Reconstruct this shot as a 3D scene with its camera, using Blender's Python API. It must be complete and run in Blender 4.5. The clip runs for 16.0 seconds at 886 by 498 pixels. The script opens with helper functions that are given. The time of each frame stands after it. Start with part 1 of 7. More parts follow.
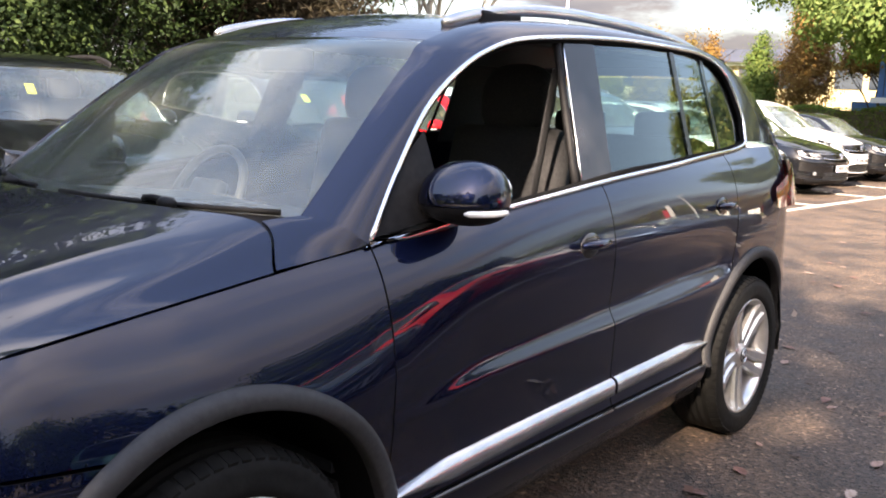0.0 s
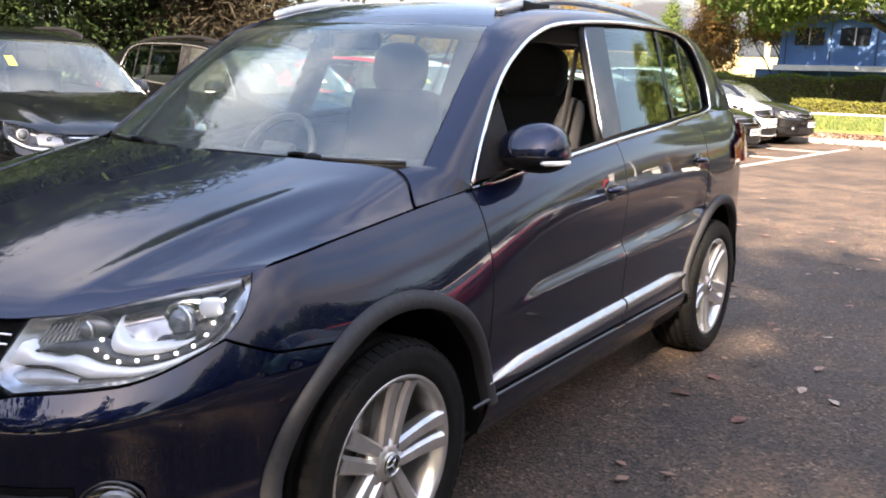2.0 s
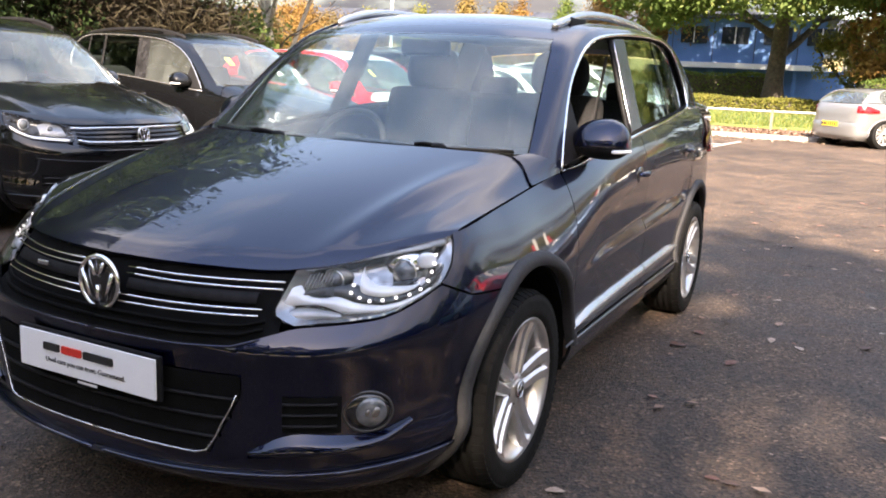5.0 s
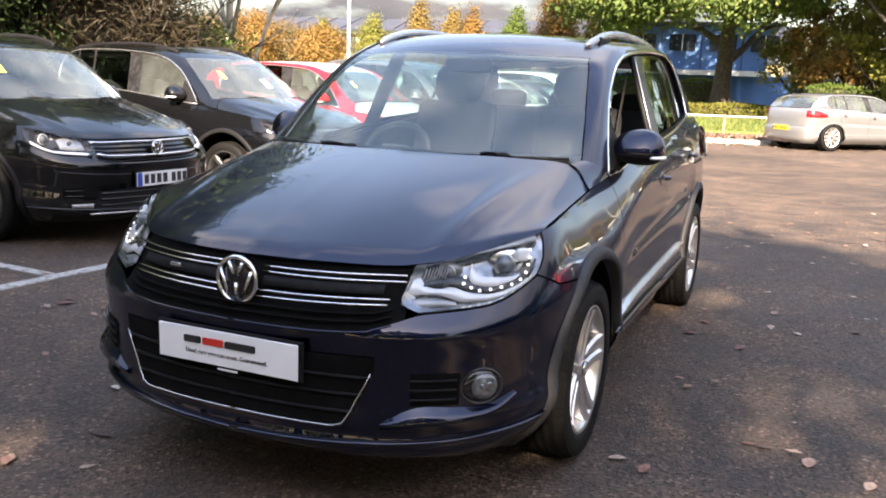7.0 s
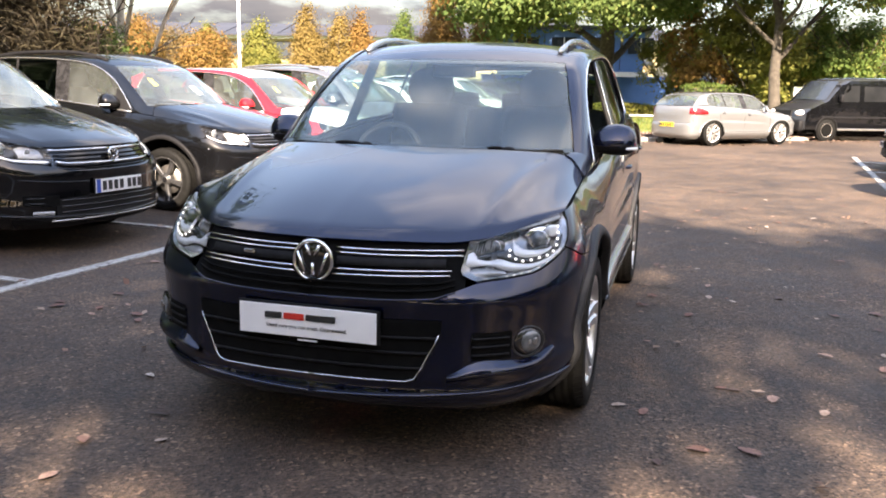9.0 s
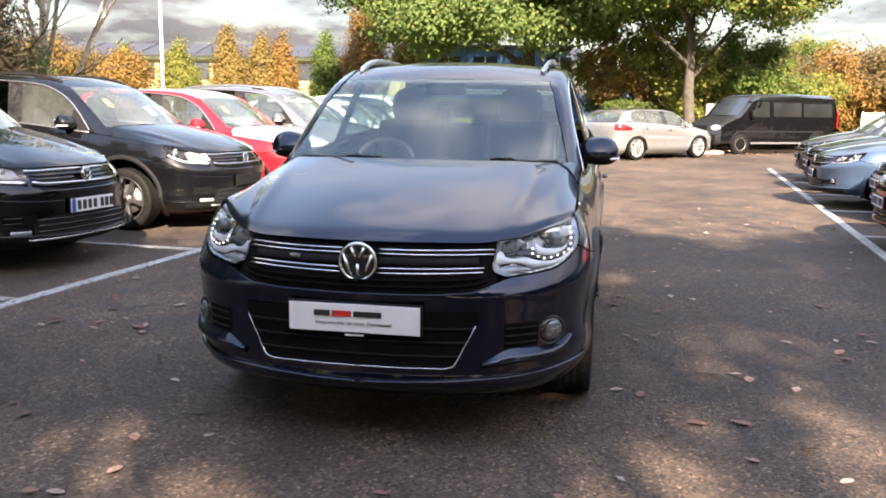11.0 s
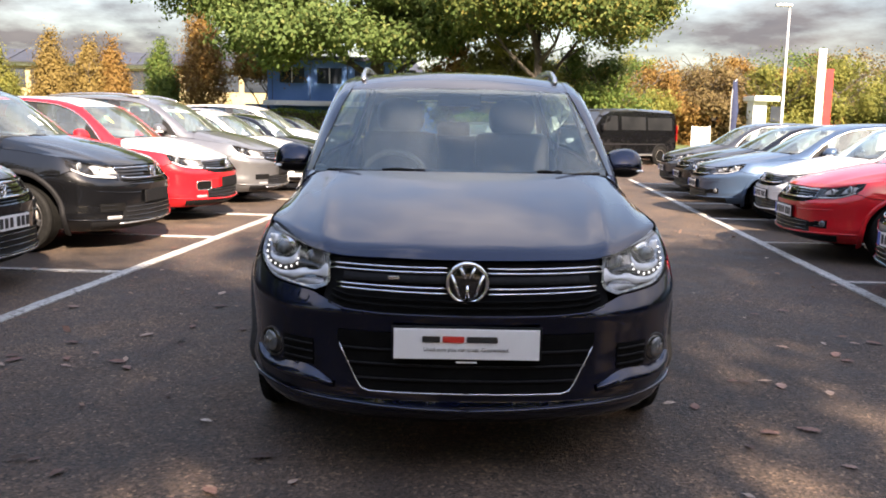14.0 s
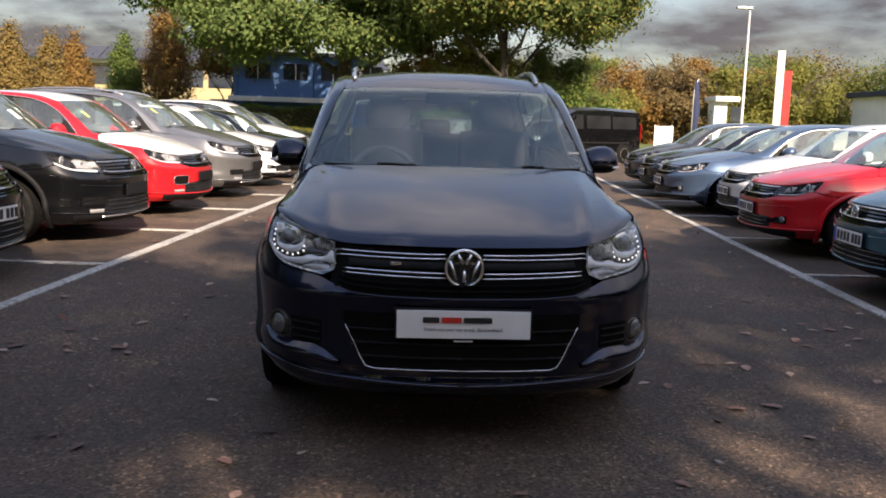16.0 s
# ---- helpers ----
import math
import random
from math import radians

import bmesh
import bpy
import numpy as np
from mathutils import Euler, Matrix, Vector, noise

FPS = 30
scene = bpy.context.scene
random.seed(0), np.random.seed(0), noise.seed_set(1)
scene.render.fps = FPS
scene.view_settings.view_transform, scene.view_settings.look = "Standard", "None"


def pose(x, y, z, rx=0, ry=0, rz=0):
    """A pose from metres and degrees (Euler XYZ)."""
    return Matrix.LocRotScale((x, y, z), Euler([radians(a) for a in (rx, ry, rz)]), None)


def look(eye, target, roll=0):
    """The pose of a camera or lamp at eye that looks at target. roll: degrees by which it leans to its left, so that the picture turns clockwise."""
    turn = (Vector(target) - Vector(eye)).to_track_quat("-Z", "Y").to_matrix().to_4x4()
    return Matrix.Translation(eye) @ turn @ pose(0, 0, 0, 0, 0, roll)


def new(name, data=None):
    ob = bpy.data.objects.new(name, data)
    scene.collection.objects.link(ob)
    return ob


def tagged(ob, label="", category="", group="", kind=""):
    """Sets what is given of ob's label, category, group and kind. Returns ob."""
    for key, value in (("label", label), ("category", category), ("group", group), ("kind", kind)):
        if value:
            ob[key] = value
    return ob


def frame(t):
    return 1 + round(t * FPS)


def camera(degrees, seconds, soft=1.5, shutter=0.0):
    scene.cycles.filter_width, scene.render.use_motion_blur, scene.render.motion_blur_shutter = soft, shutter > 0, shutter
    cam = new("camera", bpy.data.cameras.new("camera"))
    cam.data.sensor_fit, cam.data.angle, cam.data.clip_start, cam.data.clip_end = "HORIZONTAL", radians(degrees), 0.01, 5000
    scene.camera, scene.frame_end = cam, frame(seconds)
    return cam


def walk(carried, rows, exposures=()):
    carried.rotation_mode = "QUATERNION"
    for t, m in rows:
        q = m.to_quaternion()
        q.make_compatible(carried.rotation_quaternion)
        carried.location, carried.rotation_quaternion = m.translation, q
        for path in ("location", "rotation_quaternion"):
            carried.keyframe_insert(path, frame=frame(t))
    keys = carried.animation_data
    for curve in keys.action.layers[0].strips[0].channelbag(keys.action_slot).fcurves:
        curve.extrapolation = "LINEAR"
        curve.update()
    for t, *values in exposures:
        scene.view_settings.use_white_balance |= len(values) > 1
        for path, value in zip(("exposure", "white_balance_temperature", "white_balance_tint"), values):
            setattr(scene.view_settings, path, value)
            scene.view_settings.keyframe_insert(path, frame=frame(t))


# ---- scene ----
cam = camera(54.6, 16.0, soft=1.85)
EXPOSURES = [(0.0, 3.14, 7900, 19), (1.5, 3.21, 7900, 19), (4.0, 3.16, 7900, 19), (9.0, 3.06, 7850, 18), (12.5, 2.84, 7850, 18), (14.5, 2.58, 7800, 19), (15.5, 2.4, 7700, 19), (16.0, 1.78, 7700, 19)]
PATH = [
    (0, (2.175, -0.909, 1.338), (0.898, 0.595, 1.007), 1.9),
    (0.5, (2.159, -1.123, 1.325), (0.913, 0.406, 0.996), 1.1),
    (1, (2.1, -1.337, 1.327), (0.911, 0.233, 0.98), 1.0),
    (1.5, (2.138, -1.507, 1.33), (0.987, 0.087, 0.964), 1.1),
    (2, (2.168, -1.662, 1.342), (1.056, -0.048, 0.946), 1.7),
    (2.5, (2.079, -1.797, 1.331), (1.012, -0.154, 0.928), 1.5),
    (3, (1.947, -1.948, 1.332), (0.936, -0.269, 0.932), 1.6),
    (3.5, (1.945, -2.101, 1.335), (0.966, -0.401, 0.944), 1.8),
    (4, (1.972, -2.26, 1.353), (1.02, -0.549, 0.947), 2.5),
    (4.2, (1.952, -2.314, 1.355), (1.016, -0.594, 0.947), 2.6),
    (6.3, (1.786, -2.883, 1.391), (0.929, -1.121, 0.989), 2.4),
    (6.5, (1.76, -2.925, 1.393), (0.916, -1.156, 0.993), 2.4),
    (7, (1.63, -3.058, 1.387), (0.837, -1.263, 1.001), 2.0),
    (7.5, (1.516, -3.211, 1.39), (0.778, -1.393, 1.003), 1.4),
    (8, (1.497, -3.39, 1.381), (0.803, -1.555, 0.991), 1.4),
    (8.5, (1.445, -3.542, 1.384), (0.809, -1.685, 0.997), 1.2),
    (9, (1.276, -3.685, 1.373), (0.728, -1.797, 1.002), 1.2),
    (9.2, (1.212, -3.741, 1.367), (0.695, -1.844, 1.003), 1.1),
    (11.3, (0.853, -4.16, 1.355), (0.504, -2.217, 1.034), 0.7),
    (11.5, (0.774, -4.178, 1.354), (0.442, -2.232, 1.035), 0.7),
    (12, (0.606, -4.159, 1.347), (0.323, -2.205, 1.025), 1.0),
    (12.5, (0.428, -4.048, 1.344), (0.212, -2.088, 1.009), 1.2),
    (13, (0.217, -4.046, 1.335), (0.073, -2.079, 1.001), 0.9),
    (13.5, (0.004, -4.087, 1.346), (-0.059, -2.113, 1.03), 0.9),
    (14, (-0.116, -4.005, 1.334), (-0.1, -2.026, 1.042), 1.1),
    (14.5, (-0.193, -3.972, 1.339), (-0.117, -1.995, 1.053), 1.1),
    (15, (-0.298, -4.079, 1.332), (-0.177, -2.105, 1.036), 1.4),
    (15.5, (-0.322, -4.165, 1.335), (-0.196, -2.192, 1.034), 1.6),
    (16, (-0.255, -4.268, 1.333), (-0.155, -2.293, 1.037), 1.6),
]
walk(cam, [(t, look(eye, target, roll)) for t, eye, target, roll in PATH], EXPOSURES)

# ---- world, sun, exposure ----
SUN_DIR = Vector((0.55, -1.50, 1.00)).normalized()
world = bpy.data.worlds.new("world")
scene.world = world
world.use_nodes = True
wn, wl = world.node_tree.nodes, world.node_tree.links
wn.clear()
w_out = wn.new("ShaderNodeOutputWorld")
w_bg = wn.new("ShaderNodeBackground")
w_sky = wn.new("ShaderNodeTexSky")
w_sky.sky_type = "NISHITA"
w_sky.sun_disc = False
w_sky.sun_elevation = math.asin(SUN_DIR.z)
w_sky.sun_rotation = math.atan2(SUN_DIR.x, SUN_DIR.y)
w_sky.air_density, w_sky.dust_density, w_sky.ozone_density = 1.0, 0.7, 1.0
w_tc = wn.new("ShaderNodeTexCoord")
w_sep = wn.new("ShaderNodeSeparateXYZ")
wl.new(w_tc.outputs["Generated"], w_sep.inputs[0])
w_abs = wn.new("ShaderNodeMath")
w_abs.operation = "ABSOLUTE"
wl.new(w_sep.outputs["Z"], w_abs.inputs[0])
w_add = wn.new("ShaderNodeMath")
w_add.inputs[1].default_value = 0.22
wl.new(w_abs.outputs[0], w_add.inputs[0])
w_com = wn.new("ShaderNodeCombineXYZ")
for axis in ("X", "Y"):
    w_div = wn.new("ShaderNodeMath")
    w_div.operation = "DIVIDE"
    wl.new(w_sep.outputs[axis], w_div.inputs[0])
    wl.new(w_add.outputs[0], w_div.inputs[1])
    wl.new(w_div.outputs[0], w_com.inputs[axis])
w_noise = wn.new("ShaderNodeTexNoise")
w_noise.inputs["Scale"].default_value = 0.9
w_noise.inputs["Detail"].default_value = 7.0
w_noise.inputs["Roughness"].default_value = 0.58
w_ramp = wn.new("ShaderNodeValToRGB")
w_ramp.color_ramp.elements[0].position = 0.42
w_ramp.color_ramp.elements[1].position = 0.58
w_mix = wn.new("ShaderNodeMix")
w_mix.data_type = "RGBA"
w_noise2 = wn.new("ShaderNodeTexNoise")
w_noise2.inputs["Scale"].default_value = 2.2
w_noise2.inputs["Detail"].default_value = 5.0
w_ramp2 = wn.new("ShaderNodeValToRGB")
w_ramp2.color_ramp.elements[0].position = 0.35
w_ramp2.color_ramp.elements[0].color = (2.60, 2.95, 3.75, 1)
w_ramp2.color_ramp.elements[1].position = 0.80
w_ramp2.color_ramp.elements[1].color = (5.9, 6.1, 6.4, 1)
w_off = wn.new("ShaderNodeVectorMath")
w_off.operation = "ADD"
w_off.inputs[1].default_value = (5.3, 2.1, 0.4)
wl.new(w_com.outputs["Vector"], w_off.inputs[0])
wl.new(w_off.outputs[0], w_noise.inputs["Vector"])
wl.new(w_off.outputs[0], w_noise2.inputs["Vector"])
wl.new(w_noise.outputs["Fac"], w_ramp.inputs["Fac"])
wl.new(w_noise2.outputs["Fac"], w_ramp2.inputs["Fac"])
wl.new(w_ramp.outputs["Color"], w_mix.inputs[0])
w_clear = wn.new("ShaderNodeVectorMath")
w_clear.operation = "SCALE"
w_rise = wn.new("ShaderNodeMath")
w_rise.operation = "MULTIPLY_ADD"
w_rise.inputs[1].default_value, w_rise.inputs[2].default_value = 1.8, 0.38
wl.new(w_abs.outputs[0], w_rise.inputs[0])
wl.new(w_rise.outputs[0], w_clear.inputs["Scale"])
wl.new(w_sky.outputs["Color"], w_clear.inputs[0])
wl.new(w_clear.outputs[0], w_mix.inputs[6])
w_pow = wn.new("ShaderNodeMath")
w_pow.operation = "POWER"
w_pow.inputs[1].default_value = 1.4
wl.new(w_abs.outputs[0], w_pow.inputs[0])
w_lift = wn.new("ShaderNodeMath")
w_lift.operation = "MULTIPLY_ADD"
w_lift.inputs[1].default_value, w_lift.inputs[2].default_value = 1.95, 0.14
wl.new(w_pow.outputs[0], w_lift.inputs[0])
w_pow6 = wn.new("ShaderNodeMath")
w_pow6.operation = "POWER"
w_pow6.inputs[1].default_value = 6.0
wl.new(w_abs.outputs[0], w_pow6.inputs[0])
w_top = wn.new("ShaderNodeMath")
w_top.operation = "ADD"
wl.new(w_lift.outputs[0], w_top.inputs[0])
wl.new(w_pow6.outputs[0], w_top.inputs[1])
w_mul = wn.new("ShaderNodeVectorMath")
w_mul.operation = "SCALE"
wl.new(w_ramp2.outputs["Color"], w_mul.inputs[0])
wl.new(w_top.outputs[0], w_mul.inputs["Scale"])
wl.new(w_mul.outputs[0], w_mix.inputs[7])
wl.new(w_mix.outputs[2], w_bg.inputs["Color"])
w_bg.inputs["Strength"].default_value = 0.064
wl.new(w_bg.outputs["Background"], w_out.inputs["Surface"])

sun_lamp = bpy.data.lights.new("sun", "SUN")
sun_lamp.energy = 3.5
sun_lamp.angle = radians(0.6)
sun_lamp.color = (1.0, 0.93, 0.82)
sun_ob = new("sun", sun_lamp)
sun_ob.matrix_world = look(SUN_DIR * 60, (0, 0, 0))


# ---- materials ----
def mat(name):
    m = bpy.data.materials.new(name)
    m.use_nodes = True
    nt = m.node_tree
    return m, nt.nodes, nt.links, nt.nodes["Principled BSDF"]


def noise_node(n, l, scale, detail=4.0, rough=0.55, coord="Object"):
    tc = n.new("ShaderNodeTexCoord")
    no = n.new("ShaderNodeTexNoise")
    no.inputs["Scale"].default_value = scale
    no.inputs["Detail"].default_value = detail
    no.inputs["Roughness"].default_value = rough
    l.new(tc.outputs[coord], no.inputs["Vector"])
    return no


def ramp_node(n, l, src, stops):
    r = n.new("ShaderNodeValToRGB")
    el = r.color_ramp.elements
    while len(el) < len(stops):
        el.new(0.5)
    for e, (p, c) in zip(el, stops):
        e.position = p
        e.color = (*c, 1) if len(c) == 3 else c
    l.new(src, r.inputs["Fac"])
    return r


def bump_node(n, l, src, strength, dist, bsdf):
    b = n.new("ShaderNodeBump")
    b.inputs["Strength"].default_value = strength
    b.inputs["Distance"].default_value = dist
    l.new(src, b.inputs["Height"])
    l.new(b.outputs["Normal"], bsdf.inputs["Normal"])
    return b


def plain(name, c1, c2, rough=0.6, scale=8.0, metal=0.0, bump=0.0, coat=0.0, spec=0.5):
    """Two tones of one surface, mixed by noise, with a little relief."""
    m, n, l, b = mat(name)
    no = noise_node(n, l, scale, 5)
    r = ramp_node(n, l, no.outputs["Fac"], [(0.32, c1), (0.68, c2)])
    l.new(r.outputs["Color"], b.inputs["Base Color"])
    b.inputs["Roughness"].default_value = rough
    b.inputs["Metallic"].default_value = metal
    b.inputs["Coat Weight"].default_value = coat
    b.inputs["Specular IOR Level"].default_value = spec
    if bump:
        bump_node(n, l, no.outputs["Fac"], bump, 0.01, b)
    return m


def paint(name, col, metal=0.0, rough=0.32):
    """Car paint: fine flake under a clear coat, thin dusty film."""
    m, n, l, b = mat(name)
    fl = noise_node(n, l, 900, 2)
    du = noise_node(n, l, 3.0, 6)
    r = ramp_node(n, l, fl.outputs["Fac"], [(0.3, tuple(c * 0.8 for c in col)), (0.7, tuple(c * 1.22 for c in col))])
    l.new(r.outputs["Color"], b.inputs["Base Color"])
    b.inputs["Metallic"].default_value = metal
    b.inputs["Roughness"].default_value = rough
    b.inputs["Coat Weight"].default_value = 1.0
    b.inputs["Coat IOR"].default_value = 1.54
    b.inputs["Specular IOR Level"].default_value = 0.06
    rr = ramp_node(n, l, du.outputs["Fac"], [(0.35, (0.006, 0.006, 0.006)), (0.75, (0.03, 0.03, 0.03))])
    l.new(rr.outputs["Color"], b.inputs["Coat Roughness"])
    return m


def glass_mat(name, tint, gloss=1.0, ior=1.92, haze=0.0):
    """Car glass: tinted see-through with a mirror film whose strength follows the angle."""
    m, n, l, b = mat(name)
    n.remove(b)
    out = n["Material Output"]
    tr = n.new("ShaderNodeBsdfTransparent")
    tr.inputs["Color"].default_value = (*tint, 1)
    gl = n.new("ShaderNodeBsdfGlossy")
    gl.inputs["Roughness"].default_value = 0.012
    gl.inputs["Color"].default_value = (0.90 * gloss, gloss, 0.99 * gloss, 1)
    # the same gloss from within and from without: a thin pane has two faces
    f0 = ((ior - 1) / (ior + 1)) ** 2
    fr = n.new("ShaderNodeLayerWeight")
    fr.inputs["Blend"].default_value = 0.5
    p5 = n.new("ShaderNodeMath")
    p5.operation = "POWER"
    p5.inputs[1].default_value = 4.4
    l.new(fr.outputs["Facing"], p5.inputs[0])
    fs = n.new("ShaderNodeMath")
    fs.operation = "MULTIPLY_ADD"
    fs.inputs[1].default_value, fs.inputs[2].default_value = 1 - f0, f0
    l.new(p5.outputs[0], fs.inputs[0])
    mx = n.new("ShaderNodeMixShader")
    l.new(fs.outputs[0], mx.inputs["Fac"])
    l.new(tr.outputs["BSDF"], mx.inputs[1])
    l.new(gl.outputs["BSDF"], mx.inputs[2])
    if not haze:
        l.new(mx.outputs["Shader"], out.inputs["Surface"])
        return m
    # thin dusty film, a little patchy; it also stands in for sky glare on the glass
    no = noise_node(n, l, 5.0, 5)
    rr = ramp_node(n, l, no.outputs["Fac"], [(0.3, (haze * 0.7,) * 3), (0.7, (haze * 1.3,) * 3)])
    df = n.new("ShaderNodeBsdfDiffuse")
    df.inputs["Color"].default_value = (0.70, 0.77, 0.76, 1)
    m2 = n.new("ShaderNodeMixShader")
    l.new(rr.outputs["Color"], m2.inputs["Fac"])
    l.new(mx.outputs["Shader"], m2.inputs[1])
    l.new(df.outputs["BSDF"], m2.inputs[2])
    l.new(m2.outputs["Shader"], out.inputs["Surface"])
    return m


def leaf_mat(name, stops, trans=0.35):
    m, n, l, b = mat(name)
    geo = n.new("ShaderNodeNewGeometry")
    r = ramp_node(n, l, geo.outputs["Random Per Island"], stops)
    l.new(r.outputs["Color"], b.inputs["Base Color"])
    b.inputs["Roughness"].default_value = 0.65
    b.inputs["Specular IOR Level"].default_value = 0.15
    out = n["Material Output"]
    tl = n.new("ShaderNodeBsdfTranslucent")
    l.new(r.outputs["Color"], tl.inputs["Color"])
    mx = n.new("ShaderNodeMixShader")
    mx.inputs["Fac"].default_value = trans
    l.new(b.outputs["BSDF"], mx.inputs[1])
    l.new(tl.outputs["BSDF"], mx.inputs[2])
    l.new(mx.outputs["Shader"], out.inputs["Surface"])
    return m


def asphalt_mat():
    m, n, l, b = mat("asphalt")
    big = noise_node(n, l, 0.35, 6, 0.6)
    mid = noise_node(n, l, 2.2, 6, 0.65)
    fine = noise_node(n, l, 160, 3, 0.7)
    tc = n.new("ShaderNodeTexCoord")
    vor = n.new("ShaderNodeTexVoronoi")
    vor.inputs["Scale"].default_value = 80
    l.new(tc.outputs["Object"], vor.inputs["Vector"])
    r1 = ramp_node(n, l, big.outputs["Fac"], [(0.35, (0.053, 0.038, 0.030)), (0.62, (0.114, 0.082, 0.062))])
    r2 = ramp_node(n, l, mid.outputs["Fac"], [(0.34, (0.48, 0.48, 0.50)), (0.64, (1.26, 1.20, 1.12))])
    r3 = ramp_node(n, l, vor.outputs["Color"], [(0.08, (0.25, 0.25, 0.27)), (0.5, (0.85, 0.83, 0.8)), (0.8, (1.35, 1.28, 1.2)), (0.97, (3.2, 3.0, 2.7))])
    mu = n.new("ShaderNodeMix")
    mu.data_type, mu.blend_type = "RGBA", "MULTIPLY"
    mu.inputs[0].default_value = 1.0
    l.new(r1.outputs["Color"], mu.inputs[6])
    l.new(r2.outputs["Color"], mu.inputs[7])
    mu2 = n.new("ShaderNodeMix")
    mu2.data_type, mu2.blend_type = "RGBA", "MULTIPLY"
    mu2.inputs[0].default_value = 1.0
    l.new(mu.outputs[2], mu2.inputs[6])
    l.new(r3.outputs["Color"], mu2.inputs[7])
    l.new(mu2.outputs[2], b.inputs["Base Color"])
    rr = ramp_node(n, l, mid.outputs["Fac"], [(0.3, (0.62, 0.62, 0.62)), (0.7, (0.9, 0.9, 0.9))])
    l.new(rr.outputs["Color"], b.inputs["Roughness"])
    ad = n.new("ShaderNodeMath")
    ad.operation = "ADD"
    l.new(vor.outputs["Distance"], ad.inputs[0])
    l.new(fine.outputs["Fac"], ad.inputs[1])
    bump_node(n, l, ad.outputs["Value"], 0.9, 0.008, b)
    return m


def line_mat():
    """Worn road paint: holes and dirt show the dark surface below."""
    m, n, l, b = mat("line_paint")
    no = noise_node(n, l, 26, 8, 0.72)
    n2 = noise_node(n, l, 2.5, 4)
    r = ramp_node(n, l, no.outputs["Fac"], [(0.36, (0.07, 0.065, 0.06)), (0.48, (0.40, 0.385, 0.36)), (0.7, (0.58, 0.57, 0.545))])
    r2 = ramp_node(n, l, n2.outputs["Fac"], [(0.3, (0.72, 0.71, 0.69)), (0.6, (1, 1, 1))])
    mu = n.new("ShaderNodeMix")
    mu.data_type, mu.blend_type = "RGBA", "MULTIPLY"
    mu.inputs[0].default_value = 1.0
    l.new(r.outputs["Color"], mu.inputs[6])
    l.new(r2.outputs["Color"], mu.inputs[7])
    l.new(mu.outputs[2], b.inputs["Base Color"])
    b.inputs["Roughness"].default_value = 0.7
    bump_node(n, l, no.outputs["Fac"], 0.3, 0.003, b)
    return m


M = {}
M["navy"] = paint("navy_paint", (0.0030, 0.0060, 0.0250), 0.85, 0.42)
M["black_paint"] = paint("black_paint", (0.0045, 0.0048, 0.0058), 0.3)
M["grey_paint"] = paint("grey_paint", (0.17, 0.173, 0.18), 0.65)
M["dark_grey_paint"] = paint("dark_grey_paint", (0.05, 0.053, 0.06), 0.5)
M["red_paint"] = paint("red_paint", (0.52, 0.012, 0.018), 0.0)
M["white_paint"] = paint("white_paint", (0.66, 0.665, 0.67), 0.0)
M["silver_paint"] = paint("silver_paint", (0.21, 0.215, 0.22), 0.5)
M["blue_paint"] = paint("blue_paint", (0.054, 0.090, 0.151), 0.45)
M["teal_paint"] = paint("teal_paint", (0.05, 0.15, 0.19), 0.3)
M["plastic"] = plain("black_plastic", (0.006, 0.006, 0.007), (0.012, 0.012, 0.013), 0.6, 40, bump=0.05, spec=0.16)
M["cladding"] = plain("grey_cladding", (0.020, 0.020, 0.022), (0.032, 0.032, 0.033), 0.6, 60, bump=0.08, spec=0.35)
M["gloss_black"] = plain("gloss_black", (0.008, 0.008, 0.009), (0.014, 0.014, 0.015), 0.12, 5, coat=0.6)
M["rubber"] = plain("tyre_rubber", (0.004, 0.004, 0.004), (0.009, 0.009, 0.0085), 0.7, 30, bump=0.2, spec=0.16)
# black liner plastic, darkened further to carry the shade of cavities
M["liner"] = plain("liner_and_recess_black", (0.003, 0.003, 0.003), (0.006, 0.006, 0.006), 0.95, 20, spec=0.1)
M["alloy"] = plain("alloy", (0.56, 0.55, 0.54), (0.70, 0.69, 0.68), 0.28, 14, metal=0.85)
M["dark_alloy"] = plain("dark_alloy", (0.05, 0.05, 0.052), (0.09, 0.09, 0.092), 0.4, 14, metal=0.6)
M["steel"] = plain("brake_steel", (0.22, 0.21, 0.20), (0.34, 0.32, 0.30), 0.45, 30, metal=0.9)
M["chrome"] = plain("chrome", (0.78, 0.78, 0.79), (0.88, 0.88, 0.88), 0.08, 6, metal=1.0)
M["satin"] = plain("satin_aluminium", (0.50, 0.50, 0.51), (0.62, 0.62, 0.62), 0.27, 10, metal=0.9)
# pale film lifts the panes as sky glare would
M["glass"] = glass_mat("car_glass", (0.82, 0.92, 0.89), ior=1.94, haze=0.048)
M["privacy"] = glass_mat("privacy_glass", (0.40, 0.52, 0.50), ior=1.85)
M["lens"] = glass_mat("lamp_lens", (0.95, 0.96, 0.97), 1.0, 1.28)
M["lamp_silver"] = plain("lamp_reflector", (0.60, 0.60, 0.61), (0.74, 0.74, 0.74), 0.22, 12, metal=0.15)
M["lamp_grey"] = plain("lamp_inner_grey", (0.26, 0.26, 0.265), (0.44, 0.44, 0.445), 0.25, 20, metal=0.3)
M["lamp_mid"] = plain("lamp_inner_chrome", (0.10, 0.10, 0.105), (0.46, 0.46, 0.465), 0.14, 34, metal=0.8)
M["lamp_dark"] = plain("lamp_bezel", (0.008, 0.008, 0.009), (0.03, 0.03, 0.032), 0.25, 12)
